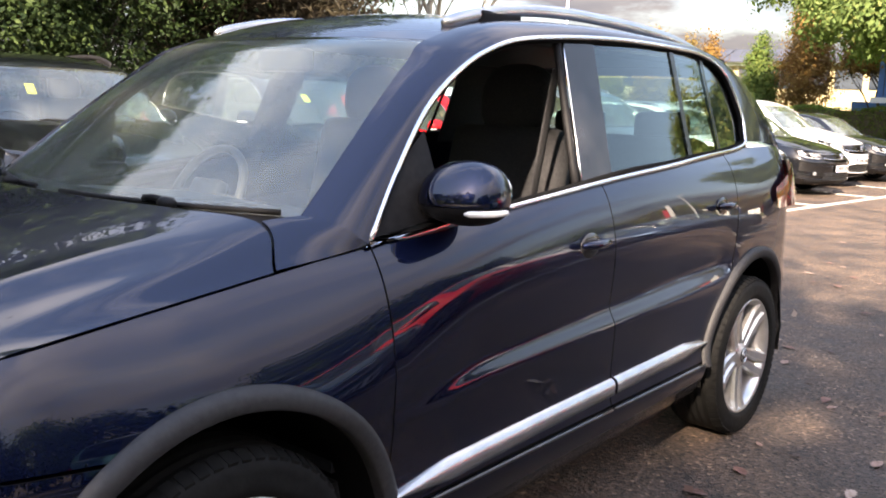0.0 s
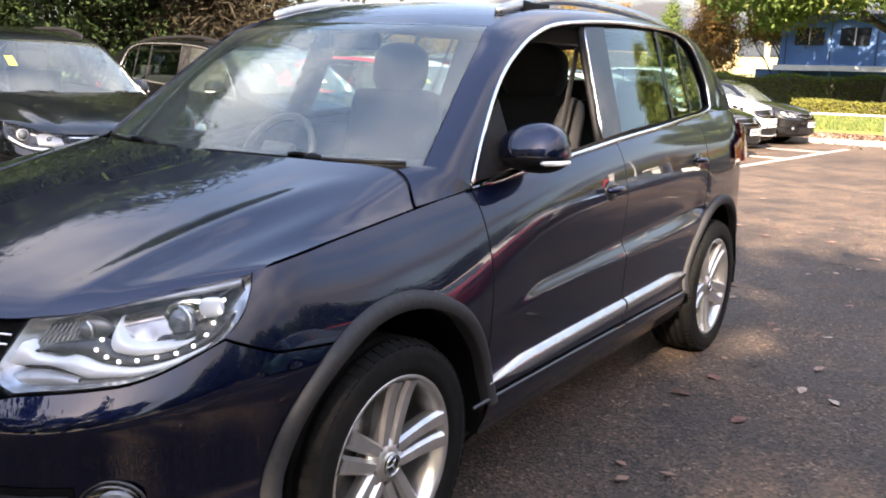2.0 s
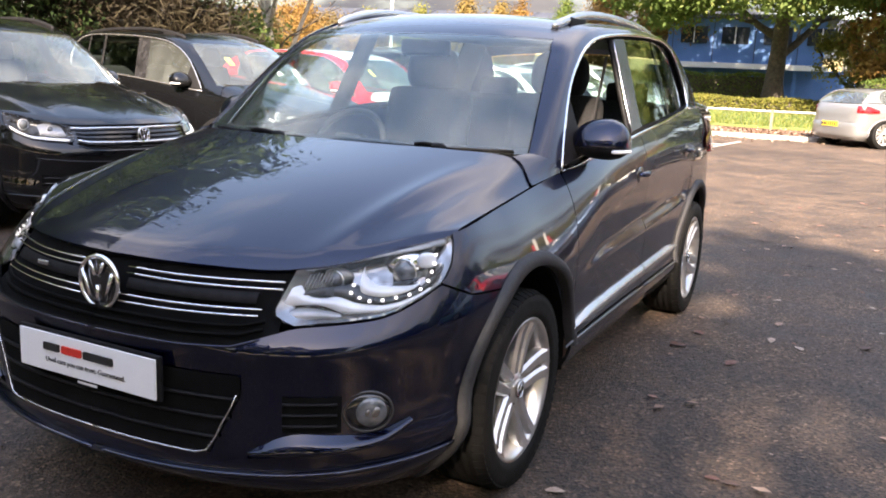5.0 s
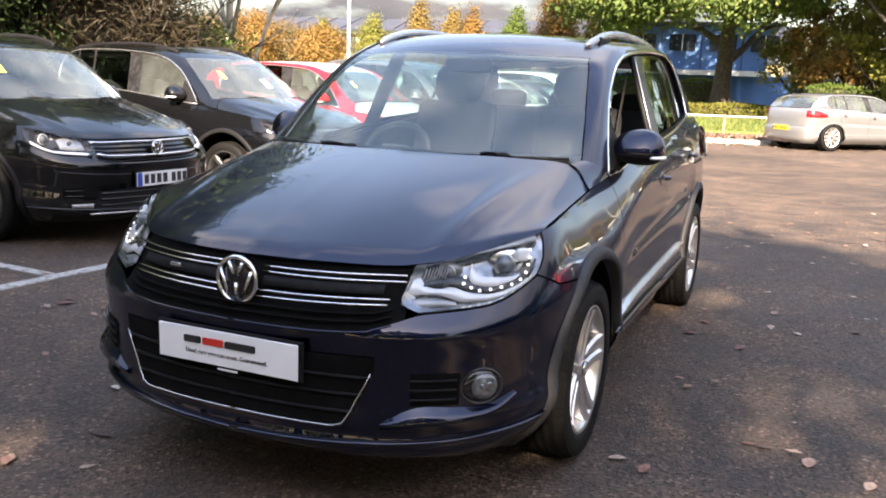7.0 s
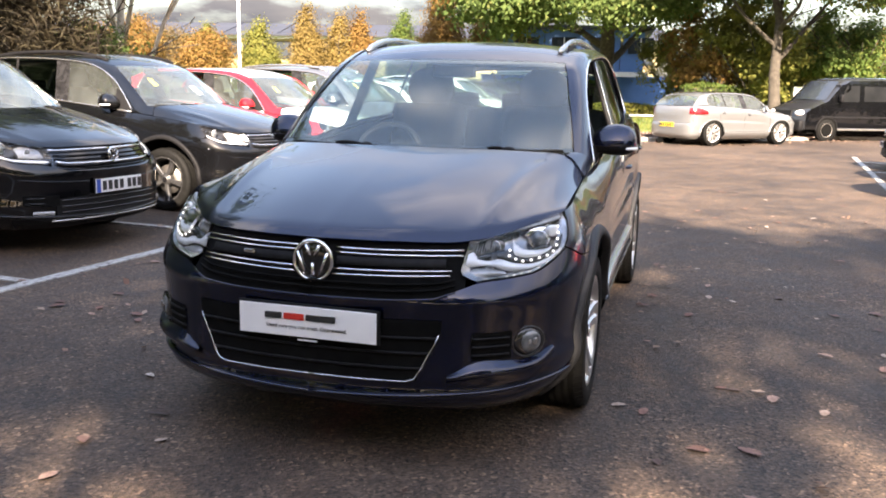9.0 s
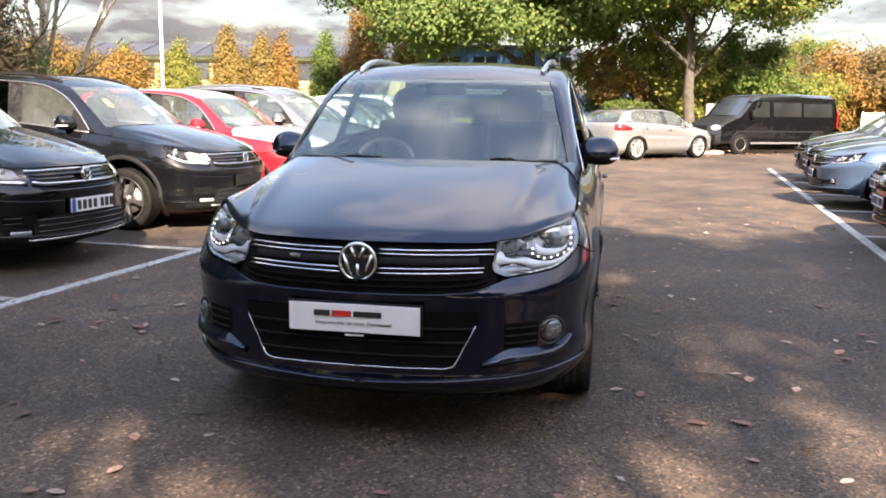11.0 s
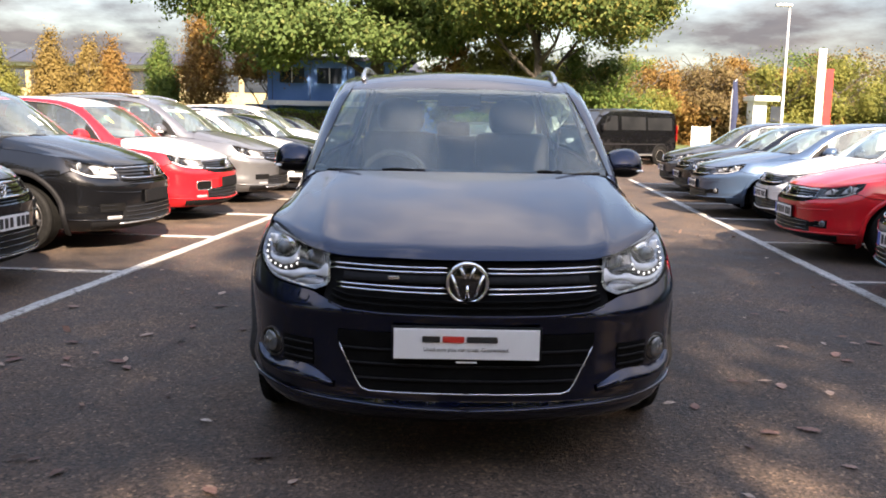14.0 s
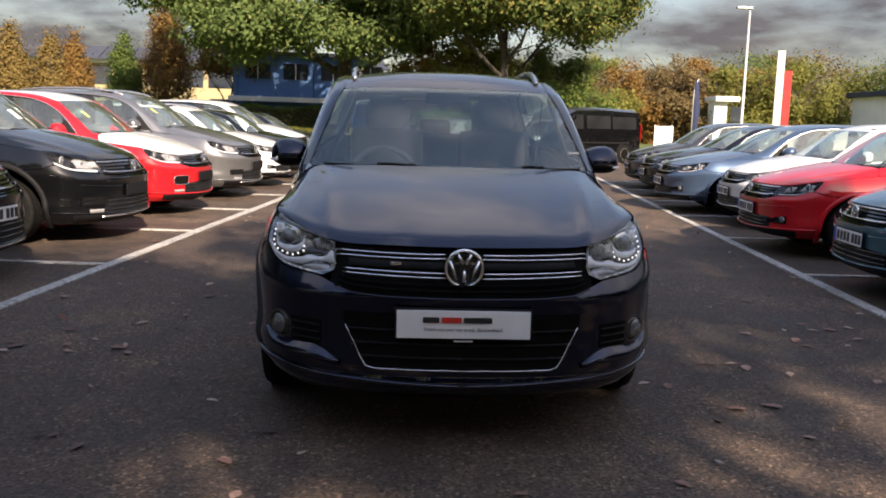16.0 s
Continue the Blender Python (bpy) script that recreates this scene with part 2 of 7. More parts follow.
M["bulb"] = plain("bulb_glass", (0.70, 0.72, 0.75), (0.92, 0.92, 0.92), 0.06, 12, coat=1.0)
M["projector"] = plain("projector_glass", (0.05, 0.055, 0.06), (0.16, 0.17, 0.18), 0.04, 30, coat=1.0)
m_, n_, l_, b_ = mat("led")
b_.inputs["Base Color"].default_value = (0.9, 0.92, 0.95, 1)
b_.inputs["Emission Color"].default_value = (0.93, 0.97, 1.0, 1)
b_.inputs["Emission Strength"].default_value = 0.35
M["led"] = m_
M["red_lamp"] = plain("red_lamp", (0.16, 0.003, 0.004), (0.24, 0.005, 0.007), 0.12, 10, coat=1.0)
M["fabric"] = plain("dark_fabric", (0.012, 0.012, 0.014), (0.026, 0.026, 0.028), 0.9, 120, bump=0.2)
M["trim"] = plain("cabin_trim", (0.018, 0.018, 0.020), (0.034, 0.034, 0.036), 0.7, 60, bump=0.1)
M["mirror"] = plain("mirror_glass", (0.86, 0.87, 0.88), (0.9, 0.9, 0.9), 0.02, 3, metal=1.0)
M["plate_white"] = plain("plate_white", (0.76, 0.76, 0.76), (0.83, 0.83, 0.82), 0.35, 7)
M["plate_yellow"] = plain("plate_yellow", (0.72, 0.52, 0.04), (0.80, 0.60, 0.06), 0.35, 7)
M["ink"] = plain("ink_black", (0.014, 0.014, 0.015), (0.025, 0.025, 0.026), 0.5, 20)
M["ink_red"] = plain("ink_red", (0.60, 0.03, 0.02), (0.70, 0.045, 0.03), 0.5, 20)
M["ink_blue"] = plain("ink_blue", (0.012, 0.06, 0.34), (0.02, 0.08, 0.40), 0.4, 20)
M["paper"] = plain("paper", (0.74, 0.74, 0.72), (0.82, 0.82, 0.80), 0.8, 20)
M["paper_yellow"] = plain("yellow_ticket", (0.78, 0.70, 0.05), (0.85, 0.78, 0.08), 0.8, 20)
M["asphalt"] = asphalt_mat()
M["line"] = line_mat()
M["grass"] = plain("lawn", (0.060, 0.095, 0.022), (0.12, 0.145, 0.040), 0.9, 3.0, bump=0.4)
M["blade"] = leaf_mat("grass_blades", [(0.0, (0.060, 0.100, 0.024)), (0.6, (0.120, 0.155, 0.040)), (1.0, (0.20, 0.195, 0.060))], 0.3)
M["soil"] = plain("leaf_litter_soil", (0.075, 0.045, 0.028), (0.17, 0.10, 0.05), 0.95, 2.5, bump=0.5)
M["kerb"] = plain("kerb_concrete", (0.24, 0.23, 0.21), (0.36, 0.34, 0.31), 0.85, 9, bump=0.3)
M["bark"] = plain("bark", (0.036, 0.030, 0.024), (0.085, 0.072, 0.058), 0.92, 7, bump=0.9)
M["bark_pale"] = plain("pale_bark", (0.30, 0.26, 0.20), (0.50, 0.45, 0.36), 0.85, 6, bump=0.5)
M["twig"] = plain("dry_twigs", (0.06, 0.04, 0.03), (0.15, 0.10, 0.075), 0.95, 5)
M["oak_leaf"] = leaf_mat("oak_leaves", [(0.0, (0.062, 0.105, 0.032)), (0.5, (0.112, 0.165, 0.050)), (0.85, (0.135, 0.185, 0.060)), (1.0, (0.19, 0.20, 0.068))], 0.40)
M["green_leaf"] = leaf_mat("green_leaves", [(0.0, (0.065, 0.115, 0.030)), (0.6, (0.110, 0.165, 0.042)), (1.0, (0.17, 0.20, 0.055))], 0.45)
M["dark_leaf"] = leaf_mat("dark_evergreen_leaves", [(0.0, (0.014, 0.028, 0.010)), (0.6, (0.030, 0.054, 0.017)), (1.0, (0.055, 0.085, 0.026))], 0.3)
M["brown_leaf"] = leaf_mat("russet_leaves", [(0.0, (0.024, 0.019, 0.013)), (0.6, (0.042, 0.034, 0.021)), (1.0, (0.062, 0.054, 0.032))], 0.3)
M["russet_leaf"] = leaf_mat("russet_far_leaves", [(0.0, (0.13, 0.095, 0.050)), (0.5, (0.18, 0.130, 0.060)), (1.0, (0.23, 0.175, 0.075))], 0.45)
M["orange_leaf"] = leaf_mat("orange_leaves", [(0.0, (0.175, 0.095, 0.032)), (0.5, (0.235, 0.135, 0.042)), (1.0, (0.28, 0.185, 0.060))], 0.42)
M["yellow_leaf"] = leaf_mat("yellow_leaves", [(0.0, (0.165, 0.115, 0.042)), (0.5, (0.22, 0.155, 0.052)), (1.0, (0.27, 0.20, 0.065))], 0.42)
M["lime_leaf"] = leaf_mat("yellow_green_leaves", [(0.0, (0.135, 0.155, 0.042)), (0.5, (0.20, 0.205, 0.052)), (1.0, (0.27, 0.25, 0.066))], 0.5)
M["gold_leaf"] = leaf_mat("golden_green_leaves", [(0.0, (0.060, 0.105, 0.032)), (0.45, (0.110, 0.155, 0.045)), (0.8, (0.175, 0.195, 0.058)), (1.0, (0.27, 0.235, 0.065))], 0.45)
M["fallen"] = leaf_mat("fallen_leaves", [(0.0, (0.060, 0.040, 0.030)), (0.4, (0.20, 0.11, 0.08)), (0.75, (0.30, 0.20, 0.145)), (1.0, (0.42, 0.34, 0.28))], 0.1)
M["blue_wall"] = plain("blue_cladding_panel", (0.055, 0.15, 0.36), (0.08, 0.19, 0.43), 0.7, 0.8)
M["roof"] = plain("grey_roof_sheet", (0.028, 0.033, 0.048), (0.042, 0.048, 0.066), 0.8, 0.5)
M["window_dark"] = plain("window_glass_far", (0.015, 0.02, 0.028), (0.05, 0.06, 0.075), 0.08, 0.6, coat=0.5)
M["cream"] = plain("cream_wall", (0.30, 0.25, 0.14), (0.38, 0.31, 0.17), 0.8, 0.8)
M["white_wall"] = plain("white_render", (0.66, 0.66, 0.64), (0.76, 0.76, 0.74), 0.7, 1.0)
M["brick"] = plain("red_brick_far", (0.24, 0.10, 0.065), (0.34, 0.16, 0.10), 0.9, 3)
M["post_grey"] = plain("galvanised_post", (0.46, 0.47, 0.47), (0.58, 0.58, 0.57), 0.5, 8, metal=0.3)
M["post_green"] = plain("green_grey_post", (0.22, 0.27, 0.25), (0.30, 0.34, 0.31), 0.6, 8)
M["wood"] = plain("weathered_wood", (0.13, 0.10, 0.07), (0.24, 0.19, 0.14), 0.9, 9, bump=0.4)
M["van_glass"] = plain("van_glass", (0.008, 0.009, 0.010), (0.016, 0.017, 0.018), 0.4, 2, spec=0.10)
M["banner_red"] = plain("red_banner", (0.46, 0.03, 0.03), (0.54, 0.045, 0.04), 0.6, 4)
M["flag_blue"] = plain("flag_cloth", (0.012, 0.018, 0.05), (0.02, 0.03, 0.075), 0.85, 8)


# ---- mesh helpers ----
def mesh_ob(name, verts, faces, material, parent=None, label="", smooth=True):
    me = bpy.data.meshes.new(name)
    me.from_pydata([tuple(map(float, v)) for v in verts], [], faces)
    me.update()
    if smooth:
        me.shade_smooth()
    me.materials.append(material)
    ob = new(name, me)
    if parent is not None:
        ob.parent = parent
    if label:
        ob["label"] = label
    return ob


def part(name, bm, material, parent, label="", smooth=False):
    me = bpy.data.meshes.new(name)
    bm.to_mesh(me)
    bm.free()
    if smooth:
        me.shade_smooth()
    me.materials.append(material)
    ob = new(name, me)
    ob.parent = parent
    if label:
        ob["label"] = label
    return ob


def thing(name, label, category, m=None, group="", kind=""):
    e = new(name)
    e.empty_display_size = 0.2
    if m is not None:
        e.matrix_basis = m
    return tagged(e, label, category, group, kind)


def crom(pts, t):
    """Point on a Catmull-Rom curve through pts; t from 0 to 1."""
    p = np.asarray(pts, float)
    k = len(p) - 1
    x = min(max(t, 0.0), 1.0) * k
    i = min(int(x), k - 1)
    f = x - i
    a = p[i - 1] if i > 0 else 2 * p[0] - p[1]
    b, c = p[i], p[i + 1]
    d = p[i + 2] if i + 2 <= k else 2 * p[k] - p[k - 1]
    return 0.5 * (2 * b + (c - a) * f + (2 * a - 5 * b + 4 * c - d) * f * f + (3 * b - a - 3 * c + d) * f ** 3)


def curve(pts, n):
    return [crom(pts, i / n) for i in range(n + 1)]


def grid_faces(nu, nv, flip=False, off=0):
    out = []
    for i in range(nu):
        for j in range(nv):
            a = off + i * (nv + 1) + j
            q = (a, a + nv + 1, a + nv + 2, a + 1)
            out.append(q[::-1] if flip else q)
    return out


def tube_geo(pts, radii, segs=8, closed=False, squash=1.0, off=0):
    """Verts and faces of a tube along pts."""
    pts = [np.asarray(p, float) for p in pts]
    n = len(pts)
    if not hasattr(radii, "__len__"):
        radii = [radii] * n
    verts, faces = [], []
    up0 = None
    for i, p in enumerate(pts):
        a = pts[(i - 1) % n] if (closed or i > 0) else p
        b = pts[(i + 1) % n] if (closed or i < n - 1) else p
        d = b - a
        d = d / (np.linalg.norm(d) + 1e-9)
        if up0 is None:
            up0 = np.array((0, 0, 1.0)) if abs(d[2]) < 0.9 else np.array((1.0, 0, 0))
        u = np.cross(d, up0)
        u /= np.linalg.norm(u) + 1e-9
        w = np.cross(u, d)
        up0 = w
        for k in range(segs):
            g = 2 * math.pi * k / segs
            verts.append(p + radii[i] * (math.cos(g) * u + math.sin(g) * w * squash))
    m = n if closed else n - 1
    for i in range(m):
        for k in range(segs):
            i2, k2 = (i + 1) % n, (k + 1) % segs
            faces.append((off + i * segs + k, off + i * segs + k2, off + i2 * segs + k2, off + i2 * segs + k))
    if not closed:
        faces.append(tuple(off + k for k in range(segs))[::-1])
        faces.append(tuple(off + (n - 1) * segs + k for k in range(segs)))
    return verts, faces


def tube(name, pts, radii, material, parent, segs=8, closed=False, squash=1.0, label=""):
    v, f = tube_geo(pts, radii, segs, closed, squash)
    return mesh_ob(name, v, f, material, parent, label)


def lathe(name, prof, material, parent, segs=40, label="", axis="x"):
    """Turn (radius, along) pairs about an axis."""
    v, f = [], []
    n = len(prof)
    for i in range(segs):
        g = 2 * math.pi * i / segs
        for r, a in prof:
            v.append((a, r * math.cos(g), r * math.sin(g)) if axis == "x" else (r * math.cos(g), r * math.sin(g), a))
    for i in range(segs):
        i2 = (i + 1) % segs
        for j in range(n - 1):
            f.append((i * n + j, i * n + j + 1, i2 * n + j + 1, i2 * n + j))
    return mesh_ob(name, v, f, material, parent, label)


def box_bm(sx, sy, sz, bevel=0.0, m=None, segs=2):
    bm = bmesh.new()
    bmesh.ops.create_cube(bm, size=1.0)
    bmesh.ops.scale(bm, vec=(sx, sy, sz), verts=bm.verts)
    if bevel:
        bmesh.ops.bevel(bm, geom=list(bm.edges), offset=bevel, segments=segs, affect="EDGES", profile=0.6)
    if m is not None:
        bm.transform(m)
    return bm


def ball_bm(rx, ry, rz, m=None, u=20, v=12, power=1.0):
    bm = bmesh.new()
    bmesh.ops.create_uvsphere(bm, u_segments=u, v_segments=v, radius=1.0)
    for q in bm.verts:
        q.co = Vector([math.copysign(abs(c) ** power, c) for c in q.co])
        q.co = Vector((q.co.x * rx, q.co.y * ry, q.co.z * rz))
    if m is not None:
        bm.transform(m)
    return bm


def solid(ob, t):
    """Give a sheet thickness, with crisp borders."""
    me = ob.data
    uses = {}
    for p in me.polygons:
        for k in p.edge_keys:
            uses[k] = uses.get(k, 0) + 1
    for e in me.edges:
        if uses.get(tuple(sorted(e.vertices)), 0) == 1:
            e.use_edge_sharp = True
    s = ob.modifiers.new("solid", "SOLIDIFY")
    s.thickness = t
    s.offset = -1
    return ob


# ---- cars: one body scheme, stretched and dressed for each model ----
SKIN_POINTS, SKIN_S = {}, {}


class Body:
    """Half-body surfaces in the car's own space: x out, y to the rear from the front axle, z up."""
    CONTOUR = [(0, -0.985), (0.2, -0.977), (0.4, -0.945), (0.58, -0.878), (0.726, -0.770), (0.832, -0.62), (0.888, -0.44), (0.910, -0.2),
               (0.918, 0.1), (0.910, 0.5), (0.904, 1.0), (0.903, 1.5), (0.902, 2.0), (0.898, 2.5), (0.884, 2.85), (0.845, 3.12),
               (0.76, 3.30), (0.6, 3.39), (0.35, 3.43), (0, 3.445)]
    TOP = [((0, -0.985), (0, -0.895, 0.845)), ((0.26, -0.97), (0.26, -0.868, 0.846)), ((0.56, -0.88), (0.53, -0.75, 0.841)),
           ((0.76, -0.68), (0.70, -0.565, 0.885)), ((0.845, -0.44), (0.812, -0.394, 0.92)), ((0.885, -0.1), (0.812, -0.1, 0.955)),
           ((0.894, 0.178), (0.805, 0.178, 0.987)), ((0.897, 0.438), (0.81, 0.438, 1.02)), ((0.901, 0.9), (0.827, 0.9, 1.075)),
           ((0.903, 1.357), (0.833, 1.357, 1.117)), ((0.902, 1.9), (0.823, 1.9, 1.152)), ((0.892, 2.683), (0.765, 2.683, 1.20)),
           ((0.86, 3.04), (0.768, 3.02, 1.205)), ((0.76, 3.30), (0.68, 3.22, 1.19)), ((0.35, 3.43), (0.32, 3.30, 1.18)), ((0, 3.445), (0, 3.32, 1.18))]
    F_FRONT = [(0.16, 0.22), (0.20, 0.13), (0.235, 0.06), (0.27, 0.016), (0.295, 0.006), (0.32, 0.018), (0.36, 0.012), (0.42, 0.014), (0.50, 0.013), (0.57, 0.008), (0.61, 0.003), (0.64, 0.0), (0.8, 0.0)]
    F_SIDE = [(0.16, 0.16), (0.22, 0.09), (0.28, 0.04), (0.34, 0.010), (0.39, 0.0), (0.405, 0.006), (0.43, 0.011), (0.47, 0.015), (0.55, 0.011), (0.66, 0.002), (0.78, 0.0), (0.9, 0.0)]
    F_REAR = [(0.16, 0.14), (0.22, 0.05), (0.30, 0.01), (0.45, 0.0), (0.60, 0.005), (0.66, 0.03), (0.75, 0.04), (0.9, 0.05)]

    def __init__(self, kx=1.0, ky=1.0, kz=1.0, nose=0.0):
        self.kx, self.ky, self.kz, self.nose = kx, ky, kz, nose
        d = np.array(curve(self.CONTOUR, 600))
        seg = np.r_[0, np.cumsum(np.linalg.norm(np.diff(d, axis=0), axis=1))]
        self.s, self.c = seg, d
        tan = np.gradient(d, axis=0)
        tan /= np.linalg.norm(tan, axis=1)[:, None]
        self.n = np.stack([-tan[:, 1], tan[:, 0]], 1) * -1  # outward
        if self.n[300, 0] < 0:
            self.n *= -1
        self.ts = np.array([self.s_near(*a) for a, _ in self.TOP])
        self.tp = np.array([b for _, b in self.TOP])
        self.L = seg[-1]

    def s_near(self, x, y):
        return self.s[np.argmin((self.c[:, 0] - x) ** 2 + (self.c[:, 1] - y) ** 2)]

    def top(self, s):
        i = int(np.clip(np.searchsorted(self.ts, s) - 1, 0, len(self.ts) - 2))
        f = (s - self.ts[i]) / (self.ts[i + 1] - self.ts[i])
        return crom(self.tp, (i + min(max(f, 0), 1)) / (len(self.ts) - 1))

    def base(self, s, z):
        x = np.interp(s, self.s, self.c[:, 0])
        y = np.interp(s, self.s, self.c[:, 1])
        nx = np.interp(s, self.s, self.n[:, 0])
        ny = np.interp(s, self.s, self.n[:, 1])
        a, b = self.s_near(0.60, -0.86), self.s_near(0.85, -0.42)
        w = np.clip((s - a) / (b - a), 0, 1)
        w = w * w * (3 - 2 * w)
        a2, b2 = self.s_near(0.87, 2.98), self.s_near(0.7, 3.34)
        w2 = np.clip((s - a2) / (b2 - a2), 0, 1)
        ff = np.interp(z, *np.array(self.F_FRONT).T)
        fs = np.interp(z, *np.array(self.F_SIDE).T)
        fr = np.interp(z, *np.array(self.F_REAR).T)
        o = (ff * (1 - w) + fs * w) * (1 - w2) + fr * w2
        return np.array((x - nx * o, y - ny * o, z)), w

    def zm(self, s):
        return 0.645 + 0.135 * self.base(s, 0.5)[1]

    def scallop(self, y, z):
        """Depth of the hollow pressed into the doors below the handle crease."""
        zc = float(np.interp(y, [0.3, 0.44, 0.756, 2.085, 2.4], [0.63, 0.644, 0.705, 0.772, 0.785]))
        width = float(np.interp(y, [0.44, 0.6, 2.1], [0.025, 0.055, 0.085]))
        deep = float(np.interp(y, [0.38, 0.75, 1.9, 2.25, 2.42], [0.0, 0.019, 0.030, 0.022, 0.0]))
        if z >= zc:
            return deep * max(0.0, 1 - (z - zc) / (0.935 - zc)) ** 1.15
        q = max(0.0, 1 - (zc - z) / width)
        return deep * q * q * (3 - 2 * q)

    def P(self, s, z):
        """A point of the outer skin at arc length s and height z."""
        key = (round(float(s), 5), round(float(z), 5))
        if key not in SKIN_POINTS:
            p = self.skin_point(*key)
            if 0.38 < p[1] < 2.42:
                p[0] -= self.scallop(p[1], p[2])
            SKIN_POINTS[key] = p
        return SKIN_POINTS[key].copy()

    def skin_point(self, s, z):
        b0, w = self.base(s, z)
        k = min(max((0.9 - b0[1]) / 0.8, 0), 1)
        w = w * (1 - 0.6 * k * k * (3 - 2 * k))
        zm = 0.645 + 0.135 * w
        if z <= zm:
            return b0
        t3 = self.top(s)
        b3 = self.base(s, zm)[0]
        h = t3[2] - zm
        q = min(max((z - zm) / h, 0), 1)
        m = 0.5 + 0.25 * w
        t = q if m < 0.502 else (-m + math.sqrt(m * m + (1 - 2 * m) * q)) / (1 - 2 * m)
        mid = b3 * (0.5 + 0.5 * w) + t3 * (0.5 - 0.5 * w)
        mid[2] = zm + m * h
        return (1 - t) ** 2 * b3 + 2 * t * (1 - t) * mid + t * t * t3

    def sy(self, y, z=0.6):
        """Arc length at which the skin has this y."""
        key = (round(float(y), 5), round(float(z), 5))
        if key in SKIN_S:
            return SKIN_S[key]
        g = y
        for _ in range(3):
            s = np.interp(g, self.c[:, 1], self.s)
            g += y - self.skin_point(s, z)[1]
        SKIN_S[key] = float(np.interp(g, self.c[:, 1], self.s))
        return SKIN_S[key]

    def Y(self, y, z):
        return self.P(self.sy(y, z), z)

    def belt(self, y):
        return self.top(np.interp(y, self.c[:, 1], self.s))

    def G(self, y, z):
        """Side of the cabin."""
        b = self.belt(y)
        return np.array((b[0] + 0.004 - 0.36 * (z - b[2]), y, z))

    def out(self, p, side=1):
        z = p[2]
        z = 0.2 + (z - 0.2) * self.kz if z > 0.2 else z
        y = p[1]
        if y < 0.3:
            y = 0.3 + (y - 0.3) * (1 + self.nose)
        return (p[0] * self.kx * side, y * self.ky, z)


HUBS = (0.0, 2.604)
HUB_Z, ARCH_R = 0.335, 0.432


def skin(B, name, material, parent, s0, s1, z0, z1, nu, nv, side, arches=(), lift=0.0, thick=0.012, label=""):
    """A panel of the skin; s0, s1 are functions of v, and z0, z1 of s."""
    pts = []
    both = side == 0
    for i in range(-nu if both else 0, nu + 1):
        for j in range(nv + 1):
            u, v = abs(i) / nu, j / nv
            s = s0(v) * (1 - u) + s1(v) * u
            za, zb = z0(s), z1(s)
            z = za + (zb - za) * v
            p = B.P(s, z)
            if i < 0:
                p[0] = -p[0]
            pts.append(p)
    pts = np.array(pts)
    faces = grid_faces(nu * 2 if both else nu, nv, flip=(side < 0 or (both and s0(0) > s1(0))))
    side = side or 1
    for yh in arches:
        cen = np.array([pts[list(f)].mean(axis=0) for f in faces])
        gone = (cen[:, 1] - yh) ** 2 + (cen[:, 2] - HUB_Z) ** 2 < ARCH_R ** 2
        inside = {i for f, g in zip(faces, gone) if g for i in f}
        keep = [f for f, g in zip(faces, gone) if not g]
        rim = inside & {i for f in keep for i in f}
        for i in rim:
            d = pts[i, 1:] - (yh, HUB_Z)
            r = np.linalg.norm(d)
            if r > 1e-6:
                pts[i, 1:] = np.array((yh, HUB_Z)) + d / r * ARCH_R
        faces = keep
    if lift:
        pts = pts.copy()
        for k in range(len(pts)):
            nn = np.array((pts[k, 0], (pts[k, 1] - 1.2) * 0.45, 0))
            pts[k] += nn / (np.linalg.norm(nn) + 1e-9) * lift
    used = sorted({i for f in faces for i in f})
    idx = {v: i for i, v in enumerate(used)}
    ob = mesh_ob(name, [B.out(pts[i], side) for i in used], [tuple(idx[i] for i in f) for f in faces], material, parent, label)
    if thick:
        ob.data.materials.append(M["liner"])
        solid(ob, thick).modifiers["solid"].material_offset_rim = 1
    return ob


def loft(B, name, rows, material, parent, side=1, thick=0.0, label="", flip=False):
    """Mesh through rows of points of equal length."""
    nu, nv = len(rows) - 1, len(rows[0]) - 1
    v = [B.out(p, side) for r in rows for p in r]
    ob = mesh_ob(name, v, grid_faces(nu, nv, flip=((side < 0) != flip)), material, parent, label)
    if thick:
        solid(ob, thick)
    return ob


def const(c):
    return lambda *_: c


K1_YZ = [(0.430, 1.022), (0.555, 1.170), (0.70, 1.319), (0.83, 1.411), (0.99, 1.487), (1.20, 1.537), (1.65, 1.571), (2.15, 1.579), (2.47, 1.569), (2.665, 1.505), (2.736, 1.344), (2.706, 1.228)]
K1_TOP = K1_YZ[:11]
K2 = [(0.738, 0.30, 1.085), (0.703, 0.445, 1.205), (0.660, 0.61, 1.338), (0.626, 0.745, 1.440), (0.600, 0.85, 1.505), (0.602, 1.15, 1.58), (0.612, 1.65, 1.607), (0.606, 2.2, 1.600),
      (0.612, 2.62, 1.571), (0.634, 2.93, 1.480), (0.684, 3.12, 1.33), (0.712, 3.235, 1.195)]


